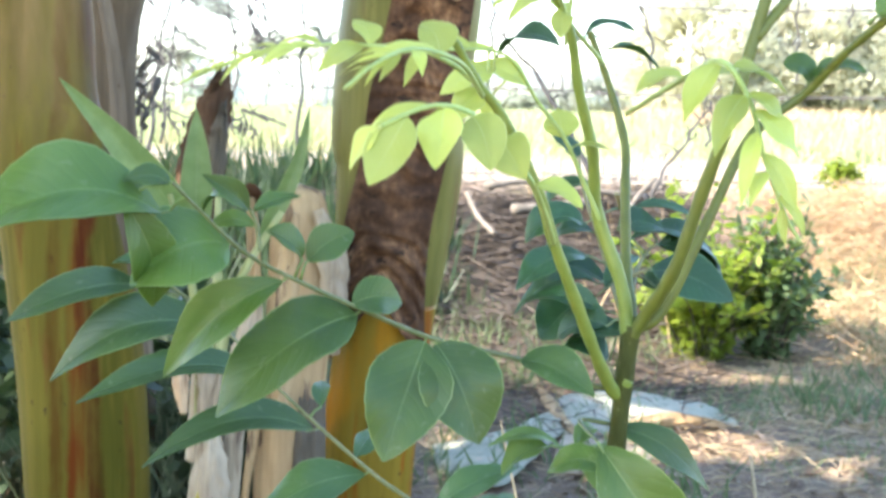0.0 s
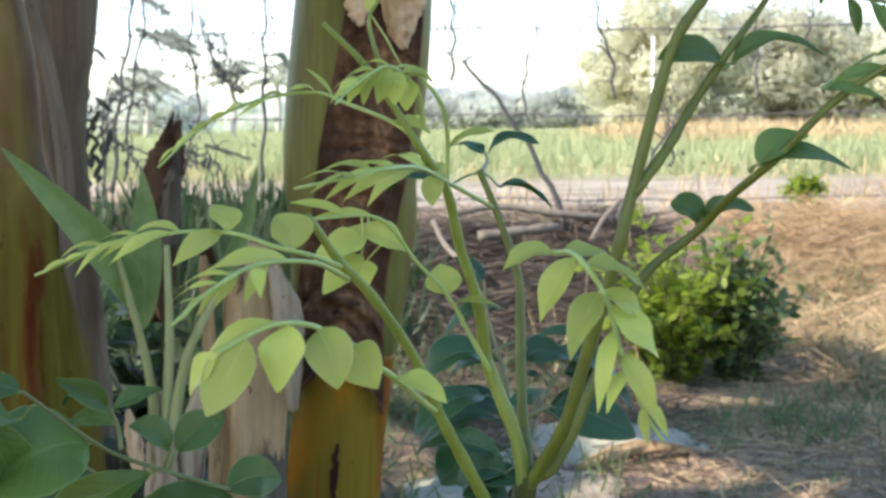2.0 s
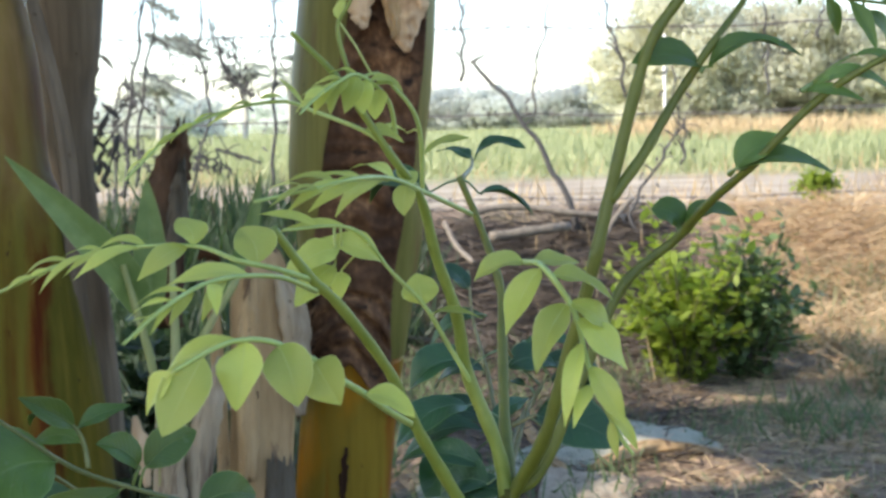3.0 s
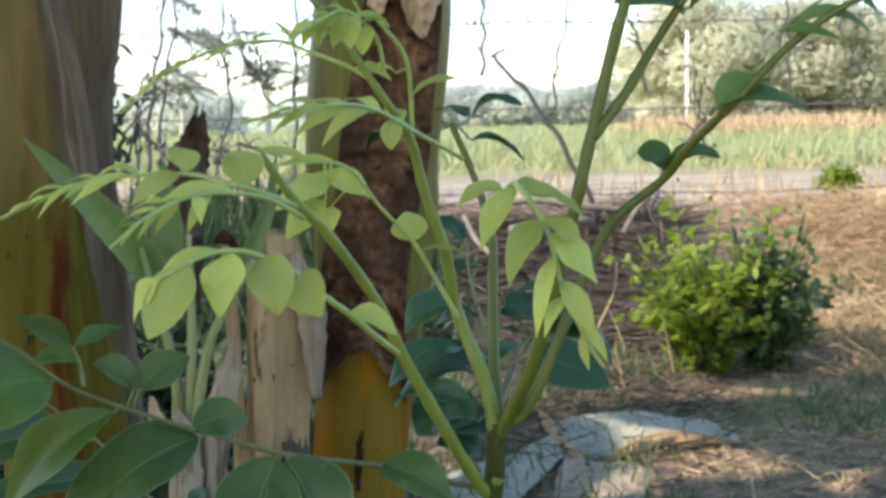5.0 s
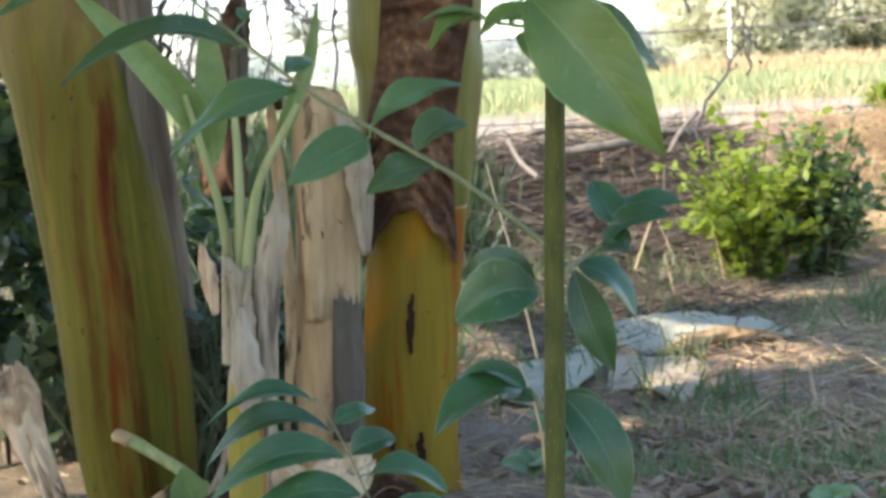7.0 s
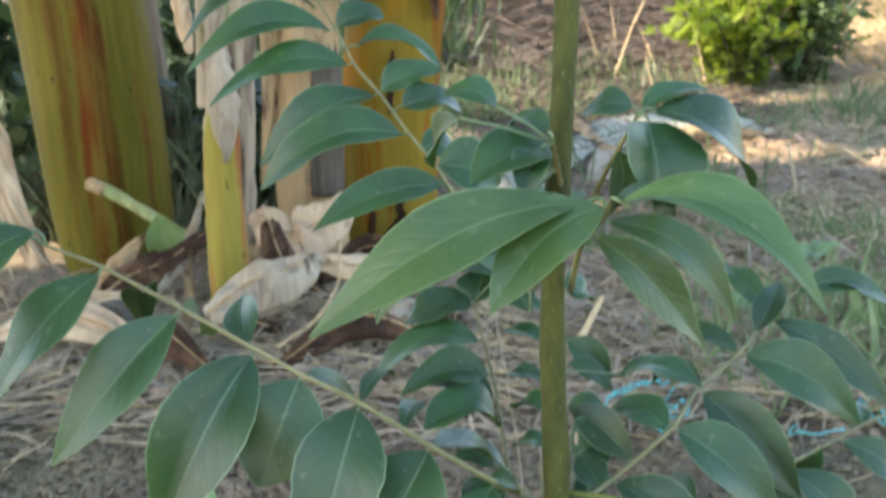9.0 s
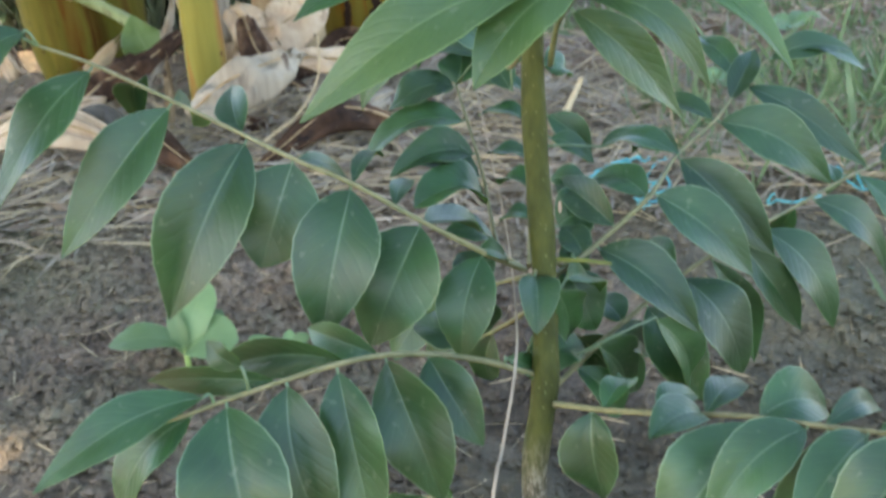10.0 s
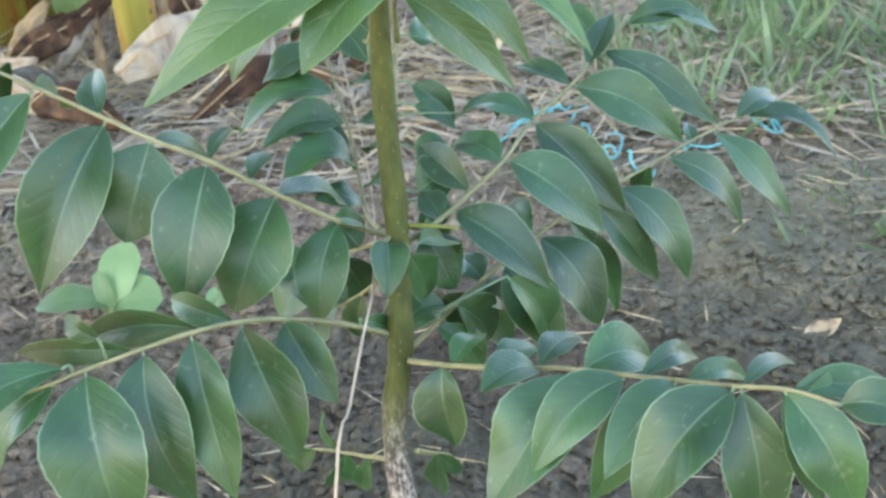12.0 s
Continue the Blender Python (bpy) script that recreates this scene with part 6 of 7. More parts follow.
def compound_leaf(kind, points, leaflets, r, more=()):
    """A leaf: its stalk, with leaflets as (place along it, reach x, y, z, width, twist, and a side stalk's x, y, z)."""
    pts = spline(points, 10 * (len(points) - 1))
    n = len(pts) - 1
    bm = bmesh.new()
    tube(bm, pts, [lerp(r * 1.15, r * 0.55, k / n) for k in range(n + 1)], 7)
    stalk = part("leaf_stalk", bm, RACHIS[kind], plant)
    cum = [0.0]
    for a, b in zip(pts, pts[1:]):
        cum.append(cum[-1] + (b - a).length)
    lean = leaf_seed.uniform(-0.3, 0.3)
    for i, (s, dx, dy, dz, w, twist, *side) in enumerate((*leaflets, *more)):
        k = min(range(n + 1), key=lambda i: abs(cum[i] - s * cum[-1]))
        reach = Vector((dx, dy + (0.005 if i % 2 else -0.005) * (kind != "young"), dz))
        length = reach.length
        level = abs(dx) / length
        root = pts[k]
        base = root + Vector(side) if side else root
        facing = Vector((lean + leaf_seed.uniform(-0.22, 0.22), -0.85, lerp(0.5, 0.8 if kind == "mid" else 1.6, level) + leaf_seed.uniform(-0.15, 0.25)))
        bm = bmesh.new()
        foot = base + reach * 0.04
        soft = kind == "young"
        stout = smoothstep(0.32, 0.62, w / length)
        blade(bm, foot, base + reach, w * (1.05 if soft else lerp(1.06, 1.12, stout)), facing, leaf_seed.uniform(0.04, 0.16), leaf_seed.choice((0.25, 0.45) if soft else (0.25, 0.4, 0.55, 0.7)), twist + leaf_seed.uniform(-14, 14), 18,
              leaf_seed.uniform(0.36, 0.43) if soft else leaf_seed.uniform(0.36, 0.45), leaf_seed.uniform(0.06, 0.18), leaf_seed.uniform(0, 6), 6, (0.03 if soft else leaf_seed.uniform(0.05, 0.12)) * level, lerp(0.05, 0.3 if soft else 0.38, stout), 0.014 if soft else 0.012, 0.0 if soft else 0.0004)
        tube(bm, [base, foot, base + reach * 0.09], [r * 0.5, r * 0.45, r * 0.3], 5)
        if side:
            tube(bm, [root, (root + base) / 2 + Vector((0, 0, 0.001)), base], [r * 0.6, r * 0.5, r * 0.45], 5)
        leaflet = part("leaflet", bm, LEAF[kind], stalk)
        if not soft:
            leaflet.data.materials.append(LEAF["fresh"] if kind == "fresh" else UNDERSIDE)


def bud(place, r):
    """A small pale ring left where a stalk broke off."""
    bm = bmesh.new()
    ring = [Vector(place) + Vector((0.3 * r * math.sin(a), r * 0.5 * math.sin(a) - 0.0008, 1.9 * r * math.cos(a))) for a in [k * math.pi / 6 for k in range(13)]]
    tube(bm, ring, [r * 0.34] * 13, 6)
    part("bud_scar", bm, PAPER_SHEATH, plant, "pale ring-shaped scar on the stem")


branch('main_stem', 'bark', [(0.104, 0.478, 0.26), (0.106, 0.485, 0.42), (0.092, 0.497, 0.557), (0.099, 0.510, 0.614), (0.102, 0.533, 0.654), (0.103, 0.560, 0.720), (0.112, 0.590, 0.828), (0.119, 0.615, 0.963), (0.124, 0.612, 1.060), (0.127, 0.610, 1.099)], 0.0056, 0.0039)
branch('branch', 'shoot', [(0.126, 0.610, 1.076), (0.122, 0.610, 1.069), (0.113, 0.600, 1.085), (0.101, 0.580, 1.113), (0.091, 0.565, 1.137), (0.083, 0.550, 1.160), (0.069, 0.530, 1.186), (0.060, 0.520, 1.198), (0.050, 0.510, 1.215)], 0.0032, 0.0014)
branch('branch', 'olive', [(0.127, 0.611, 1.092), (0.127, 0.613, 1.104), (0.126, 0.630, 1.122), (0.126, 0.645, 1.154), (0.126, 0.655, 1.174), (0.119, 0.660, 1.198), (0.109, 0.660, 1.223)], 0.003, 0.0014)
branch('branch', 'shoot', [(0.126, 0.610, 1.094), (0.122, 0.610, 1.116), (0.111, 0.610, 1.146), (0.107, 0.600, 1.172), (0.100, 0.590, 1.196), (0.095, 0.580, 1.219), (0.085, 0.565, 1.236), (0.068, 0.560, 1.263), (0.052, 0.555, 1.280)], 0.0032, 0.001)
branch('branch', 'olive', [(0.127, 0.610, 1.094), (0.132, 0.605, 1.104), (0.141, 0.590, 1.126), (0.149, 0.580, 1.158), (0.158, 0.570, 1.193), (0.164, 0.570, 1.218), (0.174, 0.570, 1.257), (0.181, 0.570, 1.276), (0.193, 0.570, 1.293), (0.208, 0.570, 1.317)], 0.0031, 0.0018)
branch('branch', 'olive', [(0.164, 0.570, 1.217), (0.177, 0.575, 1.233), (0.188, 0.580, 1.250), (0.202, 0.580, 1.271), (0.217, 0.590, 1.289), (0.238, 0.600, 1.319)], 0.0023, 0.001)
branch('branch', 'olive', [(0.127, 0.610, 1.096), (0.140, 0.610, 1.106), (0.158, 0.615, 1.144), (0.175, 0.620, 1.179), (0.197, 0.620, 1.198), (0.207, 0.600, 1.214), (0.219, 0.580, 1.229), (0.239, 0.575, 1.250), (0.257, 0.570, 1.263), (0.279, 0.570, 1.273)], 0.0026, 0.0012)
compound_leaf('mature', [(0.095, 0.548, 0.643), (0.085, 0.540, 0.652), (0.077, 0.525, 0.664), (0.058, 0.520, 0.679), (0.034, 0.520, 0.696), (0.016, 0.520, 0.706), (-0.002, 0.525, 0.715), (-0.028, 0.530, 0.729), (-0.041, 0.530, 0.737), (-0.054, 0.525, 0.747), (-0.067, 0.515, 0.757)],
              [(0.15, -0.011, -0.012, -0.036, 0.021, 0), (0.29, -0.023, -0.018, -0.043, 0.031, 0), (0.43, -0.015, -0.018, -0.050, 0.029, 0),
               (0.53, -0.016, -0.016, -0.037, 0.030, 0), (0.62, -0.034, -0.020, -0.059, 0.029, 0), (0.76, -0.048, -0.020, -0.052, 0.024, 0),
               (0.90, -0.038, -0.020, -0.044, 0.023, 0), (1.00, -0.023, -0.020, -0.018, 0.019, 0, -0.003, -0.000, 0.006), (1.00, -0.010, -0.020, -0.004, 0.016, 0, -0.021, -0.000, 0.012),
               (0.63, -0.008, 0.030, 0.008, 0.013, 0), (0.53, 0.016, 0.030, -0.022, 0.008, 0), (0.43, 0.009, 0.030, -0.003, 0.008, 0),
               (0.29, 0.024, 0.035, -0.022, 0.017, 0), (0.76, -0.003, 0.030, -0.021, 0.015, 0), (0.83, -0.008, 0.030, -0.024, 0.013, 0),
               (0.34, 0.005, 0.030, -0.004, 0.008, 0), (0.17, 0.011, 0.030, -0.019, 0.009, 0)], 0.0011)
compound_leaf('mature', [(0.096, 0.510, 0.617), (0.077, 0.500, 0.630), (0.057, 0.490, 0.640), (0.042, 0.475, 0.649), (0.029, 0.460, 0.655), (0.013, 0.452, 0.655), (-0.006, 0.445, 0.653), (-0.023, 0.440, 0.650), (-0.038, 0.435, 0.650)],
              [(0.30, 0.018, -0.012, -0.029, 0.018, 0), (0.43, 0.016, -0.020, -0.052, 0.025, 0), (0.56, 0.010, -0.020, -0.057, 0.022, 0),
               (0.67, 0.011, -0.020, -0.057, 0.025, 0), (0.80, 0.007, -0.020, -0.054, 0.032, 0), (0.86, -0.029, -0.012, -0.037, 0.021, 0),
               (0.82, -0.054, -0.020, -0.017, 0.016, -15, -0.001, 0.000, 0.004), (0.68, -0.049, 0.012, -0.006, 0.012, -45), (0.53, -0.052, 0.018, -0.009, 0.015, -45),
               (0.44, -0.028, 0.020, 0.000, 0.011, -40), (0.75, -0.012, 0.012, 0.007, 0.009, -40, -0.001, 0.000, 0.009), (0.09, 0.015, 0.020, -0.029, 0.010, 0, 0.000, 0.000, 0.004)], 0.0011)
compound_leaf('mature', [(0.101, 0.505, 0.607), (0.119, 0.490, 0.612), (0.141, 0.470, 0.621), (0.161, 0.455, 0.628), (0.179, 0.440, 0.633), (0.197, 0.430, 0.635), (0.212, 0.410, 0.644), (0.225, 0.395, 0.651), (0.237, 0.385, 0.651)],
              [(0.47, -0.038, -0.015, -0.042, 0.028, 0), (0.57, -0.036, -0.020, -0.027, 0.019, 0), (0.66, -0.029, -0.020, -0.019, 0.018, 0),
               (0.71, -0.021, 0.005, -0.044, 0.015, 0), (0.60, -0.021, 0.005, -0.051, 0.018, 0), (0.81, -0.035, -0.020, -0.035, 0.024, 0),
               (0.82, 0.004, -0.005, -0.053, 0.021, 0), (0.91, 0.020, -0.020, -0.040, 0.019, 0), (0.91, 0.014, 0.005, -0.047, 0.011, 0),
               (1.00, 0.024, -0.010, -0.007, 0.013, 0), (0.92, 0.039, 0.010, -0.013, 0.011, 0), (0.10, 0.002, -0.010, -0.036, 0.021, 0),
               (0.36, -0.021, -0.015, 0.005, 0.015, 0), (0.13, 0.015, 0.022, -0.004, 0.012, 0), (0.26, 0.016, 0.022, -0.004, 0.012, 0),
               (0.36, 0.020, 0.022, -0.006, 0.012, 0), (0.47, 0.027, 0.022, -0.009, 0.018, 0), (0.59, 0.026, 0.020, -0.012, 0.009, 0),
               (0.68, 0.026, 0.020, -0.013, 0.008, 0), (0.82, 0.026, 0.020, -0.012, 0.007, 0), (0.94, 0.027, 0.020, -0.010, 0.008, 0)], 0.0011)
compound_leaf('mature', [(0.105, 0.540, 0.643), (0.119, 0.560, 0.642), (0.148, 0.580, 0.657), (0.164, 0.610, 0.663), (0.185, 0.635, 0.669), (0.202, 0.660, 0.677), (0.218, 0.675, 0.684)],
              [(0.17, 0.039, -0.012, -0.034, 0.021, 0), (0.36, 0.040, -0.012, -0.038, 0.024, 0), (0.53, 0.039, -0.012, -0.043, 0.022, 0),
               (0.71, 0.051, -0.010, -0.033, 0.023, 0), (0.88, 0.054, -0.010, -0.040, 0.017, 0), (1.00, 0.045, -0.005, -0.011, 0.014, 0),
               (0.99, 0.040, 0.010, -0.000, 0.013, 0), (0.88, -0.015, 0.030, 0.014, 0.012, 0), (0.71, -0.026, 0.030, 0.003, 0.011, 0),
               (0.55, -0.017, 0.030, -0.012, 0.013, 0), (0.34, -0.021, 0.030, 0.000, 0.015, 0), (0.23, -0.023, 0.030, 0.009, 0.015, 0),
               (0.13, -0.007, 0.020, 0.007, 0.012, 0), (0.79, 0.016, 0.020, 0.016, 0.013, 0)], 0.0011)
compound_leaf('mature', [(0.101, 0.530, 0.597), (0.125, 0.555, 0.605), (0.158, 0.580, 0.618), (0.192, 0.605, 0.625), (0.220, 0.630, 0.626), (0.244, 0.650, 0.628), (0.277, 0.680, 0.627)],
              [(1.00, 0.044, -0.008, -0.024, 0.015, 0), (0.88, 0.039, -0.010, -0.050, 0.019, 0), (0.73, 0.038, 0.010, -0.046, 0.019, 0),
               (0.57, 0.032, -0.012, -0.050, 0.023, 0), (0.50, 0.030, 0.010, -0.050, 0.017, 0), (0.35, 0.025, -0.012, -0.046, 0.027, 0),
               (0.26, 0.022, -0.005, -0.043, 0.023, 0), (0.43, 0.023, 0.012, -0.064, 0.014, 0), (0.81, 0.000, 0.020, 0.004, 0.007, 0),
               (0.96, 0.028, 0.020, -0.000, 0.012, 0), (0.68, -0.006, 0.020, -0.020, 0.010, 0), (0.15, 0.021, 0.020, -0.023, 0.015, 0),
               (0.20, -0.012, 0.029, 0.002, 0.015, 0), (0.34, -0.008, 0.030, 0.002, 0.015, 0), (0.07, 0.018, 0.010, -0.028, 0.015, 0)], 0.0011)
compound_leaf('mature', [(0.099, 0.530, 0.651), (0.098, 0.525, 0.652)],
              [(1.00, -0.001, -0.015, -0.015, 0.014, 0)], 0.0011)
compound_leaf('mature', [(0.103, 0.550, 0.646), (0.110, 0.560, 0.638)],
              [(1.00, 0.012, 0.000, -0.028, 0.020, 0), (0.85, 0.005, 0.020, -0.023, 0.018, 0)], 0.0011)
compound_leaf('front', [(0.110, 0.565, 0.721), (0.112, 0.530, 0.746), (0.118, 0.500, 0.764), (0.119, 0.475, 0.776)],
              [(1.00, 0.057, -0.020, -0.030, 0.016, 0), (0.74, 0.041, -0.010, -0.035, 0.014, 0), (0.58, 0.039, 0.015, -0.046, 0.017, 0),
               (0.97, 0.023, 0.030, -0.014, 0.007, 0)], 0.0011)
compound_leaf('front', [(0.110, 0.560, 0.725), (0.113, 0.520, 0.753), (0.119, 0.490, 0.771)],
              [(1.00, -0.037, -0.015, -0.028, 0.022, 0), (0.96, -0.090, -0.020, -0.038, 0.025, 0, -0.003, 0.000, 0.003), (0.67, -0.036, 0.030, -0.024, 0.014, 0, -0.007, -0.000, 0.006)], 0.0011)
compound_leaf('mature', [(0.104, 0.565, 0.737), (0.095, 0.600, 0.711), (0.088, 0.630, 0.711)],
              [(1.00, -0.047, 0.000, -0.038, 0.026, 0, -0.012, 0.000, 0.017), (0.94, -0.030, 0.000, 0.017, 0.019, 0), (0.59, -0.015, 0.030, 0.012, 0.014, 0, -0.000, 0.000, -0.010)], 0.0011)
compound_leaf('mature', [(0.093, 0.560, 0.639), (0.084, 0.600, 0.632), (0.079, 0.630, 0.656), (0.070, 0.660, 0.687)],
              [(1.00, -0.032, 0.000, -0.008, 0.020, 0), (0.87, -0.051, -0.010, -0.019, 0.021, 0), (0.72, -0.039, -0.010, -0.003, 0.017, 0),
               (0.60, -0.042, 0.000, 0.003, 0.018, 0), (0.52, -0.032, -0.010, 0.006, 0.023, 0), (0.35, -0.022, -0.010, 0.007, 0.015, 0),
               (1.00, 0.004, 0.020, 0.013, 0.018, 0), (1.00, -0.031, 0.020, -0.011, 0.018, 0, 0.012, 0.000, 0.013)], 0.0011)
compound_leaf('mature', [(0.097, 0.560, 0.639), (0.101, 0.610, 0.662), (0.104, 0.660, 0.693), (0.102, 0.670, 0.706)],
              [(0.76, -0.026, 0.010, 0.003, 0.012, 25), (0.61, -0.024, 0.010, 0.001, 0.012, 25), (0.47, -0.019, 0.010, 0.002, 0.012, 25),
               (0.32, -0.013, 0.010, -0.003, 0.012, 25), (0.19, -0.013, 0.010, -0.003, 0.012, 20), (0.67, 0.018, -0.010, -0.023, 0.013, 0, 0.007, 0.000, -0.001),
               (0.88, 0.011, 0.010, -0.007, 0.020, 0, 0.007, 0.000, 0.000), (0.56, 0.019, -0.010, -0.012, 0.010, 0, 0.008, 0.000, -0.001), (0.39, 0.017, 0.000, -0.003, 0.010, 0, 0.008, 0.000, -0.001),
               (0.17, 0.017, 0.000, 0.004, 0.021, 0, 0.011, 0.000, -0.001), (0.53, 0.034, -0.010, -0.001, 0.016, 0, 0.029, 0.000, -0.002), (0.12, 0.008, -0.010, -0.009, 0.016, 0, 0.014, 0.000, -0.002)], 0.0011,
              [(1.00, -0.007, 0.000, -0.018, 0.018, 0, -0.007, 0.000, 0.001)])
compound_leaf('mature', [(0.091, 0.520, 0.617), (0.099, 0.540, 0.600)],
              [(0.83, 0.019, 0.020, 0.002, 0.020, 0), (1.00, 0.013, 0.020, -0.034, 0.022, 0, 0.023, 0.000, 0.011), (1.00, 0.016, 0.030, -0.050, 0.020, 0, 0.046, 0.000, 0.022),
               (0.00, 0.005, 0.020, -0.033, 0.018, 0, 0.015, 0.000, 0.030)], 0.0011)
compound_leaf('mature', [(0.089, 0.500, 0.563), (0.072, 0.550, 0.530), (0.052, 0.590, 0.506), (0.029, 0.620, 0.489)],
              [(0.70, -0.008, 0.030, 0.009, 0.015, -60), (0.61, -0.014, 0.020, -0.036, 0.015, -60), (0.33, -0.010, 0.030, -0.036, 0.009, -50),
               (0.87, -0.023, 0.020, -0.018, 0.015, -60)], 0.0011)
compound_leaf('mature', [(0.100, 0.500, 0.566), (0.104, 0.550, 0.528), (0.110, 0.590, 0.497)],
              [(0.60, 0.010, 0.020, -0.024, 0.008, 30), (0.65, -0.004, 0.030, -0.049, 0.013, 60)], 0.0011)
compound_leaf('mature', [(0.070, 0.740, 0.704), (0.060, 0.760, 0.714), (0.048, 0.780, 0.728), (0.031, 0.800, 0.745), (0.017, 0.820, 0.761), (0.001, 0.840, 0.776), (-0.011, 0.860, 0.794), (-0.025, 0.880, 0.812), (-0.038, 0.900, 0.825)],
              [(0.99, -0.072, -0.010, -0.011, 0.024, 0), (0.86, -0.084, -0.010, -0.019, 0.025, 0), (0.76, -0.087, -0.012, -0.021, 0.025, 0),
               (0.63, -0.085, -0.012, -0.021, 0.027, 0), (0.50, -0.068, -0.012, -0.037, 0.027, 0), (0.35, -0.083, -0.012, -0.028, 0.029, 0),
               (0.16, -0.071, -0.012, -0.020, 0.025, 0), (0.88, 0.025, 0.020, 0.002, 0.016, 0), (0.76, 0.028, 0.020, 0.005, 0.018, 0),
               (0.68, 0.050, 0.000, -0.015, 0.025, 0, 0.004, 0.000, 0.002), (0.50, 0.035, 0.020, 0.010, 0.019, 0), (0.43, 0.034, 0.010, -0.007, 0.025, 0, 0.004, 0.000, 0.003),
               (0.29, 0.019, 0.020, -0.004, 0.021, 0), (0.23, 0.034, 0.000, -0.013, 0.028, 0), (0.06, 0.023, 0.010, -0.007, 0.020, 0)], 0.0011)
compound_leaf('mature', [(0.110, 0.590, 0.739), (0.106, 0.560, 0.768), (0.104, 0.540, 0.781)],
              [(0.90, -0.029, -0.010, -0.008, 0.023, 0), (0.64, -0.015, 0.010, -0.023, 0.013, 0), (1.00, -0.015, 0.020, -0.001, 0.010, 0, -0.001, -0.000, 0.004),
               (0.96, -0.006, -0.020, -0.014, 0.012, 0, -0.005, 0.000, -0.001), (1.00, -0.019, 0.010, 0.005, 0.011, 0, -0.018, -0.000, 0.013), (1.00, -0.011, 0.020, -0.022, 0.014, 0, -0.032, -0.000, 0.010)], 0.0011)
compound_leaf('mature', [(0.115, 0.590, 0.739), (0.123, 0.550, 0.769), (0.131, 0.520, 0.793)],
              [(1.00, 0.002, -0.010, -0.031, 0.029, 0, 0.003, -0.000, -0.001), (1.00, 0.035, 0.005, -0.031, 0.023, 0, 0.004, -0.000, 0.002), (1.00, 0.025, 0.020, 0.005, 0.009, 0),
               (1.00, -0.017, 0.000, -0.003, 0.013, 0, -0.001, -0.000, 0.003), (0.75, -0.003, 0.020, -0.027, 0.013, 0)], 0.0011)
compound_leaf('mature', [(0.118, 0.622, 0.942), (0.126, 0.640, 0.944), (0.136, 0.660, 0.947), (0.145, 0.675, 0.952), (0.152, 0.685, 0.957)],
              [(0.80, 0.027, -0.010, 0.010, 0.018, 0), (0.71, 0.011, -0.010, -0.004, 0.016, 0), (1.00, 0.027, -0.000, 0.008, 0.013, 0),
               (0.93, -0.010, 0.010, 0.021, 0.016, 0), (1.00, 0.009, 0.020, 0.010, 0.012, 0), (0.33, 0.025, -0.010, -0.024, 0.019, 0),
               (0.27, 0.017, 0.010, -0.049, 0.018, 0)], 0.0011)
compound_leaf('mature', [(0.115, 0.618, 0.931), (0.113, 0.622, 0.936), (0.111, 0.626, 0.940)],
              [(1.00, -0.033, 0.010, 0.002, 0.016, -30), (0.63, -0.037, -0.010, -0.011, 0.023, -20)], 0.0011)
compound_leaf('mature', [(0.111, 0.622, 0.890), (0.115, 0.630, 0.890), (0.118, 0.640, 0.889)],
              [(1.00, 0.027, -0.012, -0.051, 0.022, 0), (0.89, 0.021, 0.012, -0.032, 0.015, 0)], 0.0011)
compound_leaf('mature', [(0.110, 0.622, 0.885), (0.107, 0.630, 0.890), (0.103, 0.640, 0.891)],
              [(0.89, -0.040, -0.012, -0.015, 0.023, 0), (0.68, -0.038, 0.012, -0.002, 0.015, 0), (0.29, -0.017, 0.020, -0.006, 0.012, 0)], 0.0011)
compound_leaf('front', [(0.117, 0.615, 0.957), (0.113, 0.615, 0.959), (0.081, 0.615, 0.986), (0.036, 0.625, 1.014), (0.021, 0.625, 1.024), (-0.003, 0.625, 1.044), (-0.028, 0.625, 1.067), (-0.051, 0.635, 1.088), (-0.074, 0.630, 1.108)],
              [(0.62, -0.073, -0.020, -0.013, 0.020, 0), (0.50, -0.055, -0.020, -0.025, 0.023, 0), (0.37, -0.032, -0.020, -0.017, 0.020, 0, 0.001, -0.000, -0.004),
               (0.23, -0.030, -0.010, -0.009, 0.020, 0), (0.76, -0.076, -0.020, -0.009, 0.021, 0), (1.00, -0.058, -0.020, -0.017, 0.021, 0, -0.010, 0.000, 0.000),
               (0.88, -0.073, -0.010, -0.023, 0.025, 0), (0.37, 0.039, 0.020, 0.015, 0.014, 0), (0.28, 0.022, 0.020, 0.010, 0.015, 0),
               (0.54, 0.007, 0.020, 0.006, 0.010, 0), (0.65, -0.003, 0.030, 0.006, 0.008, 0, 0.005, 0.000, 0.005), (1.00, -0.024, -0.010, 0.009, 0.014, 0)], 0.0011)
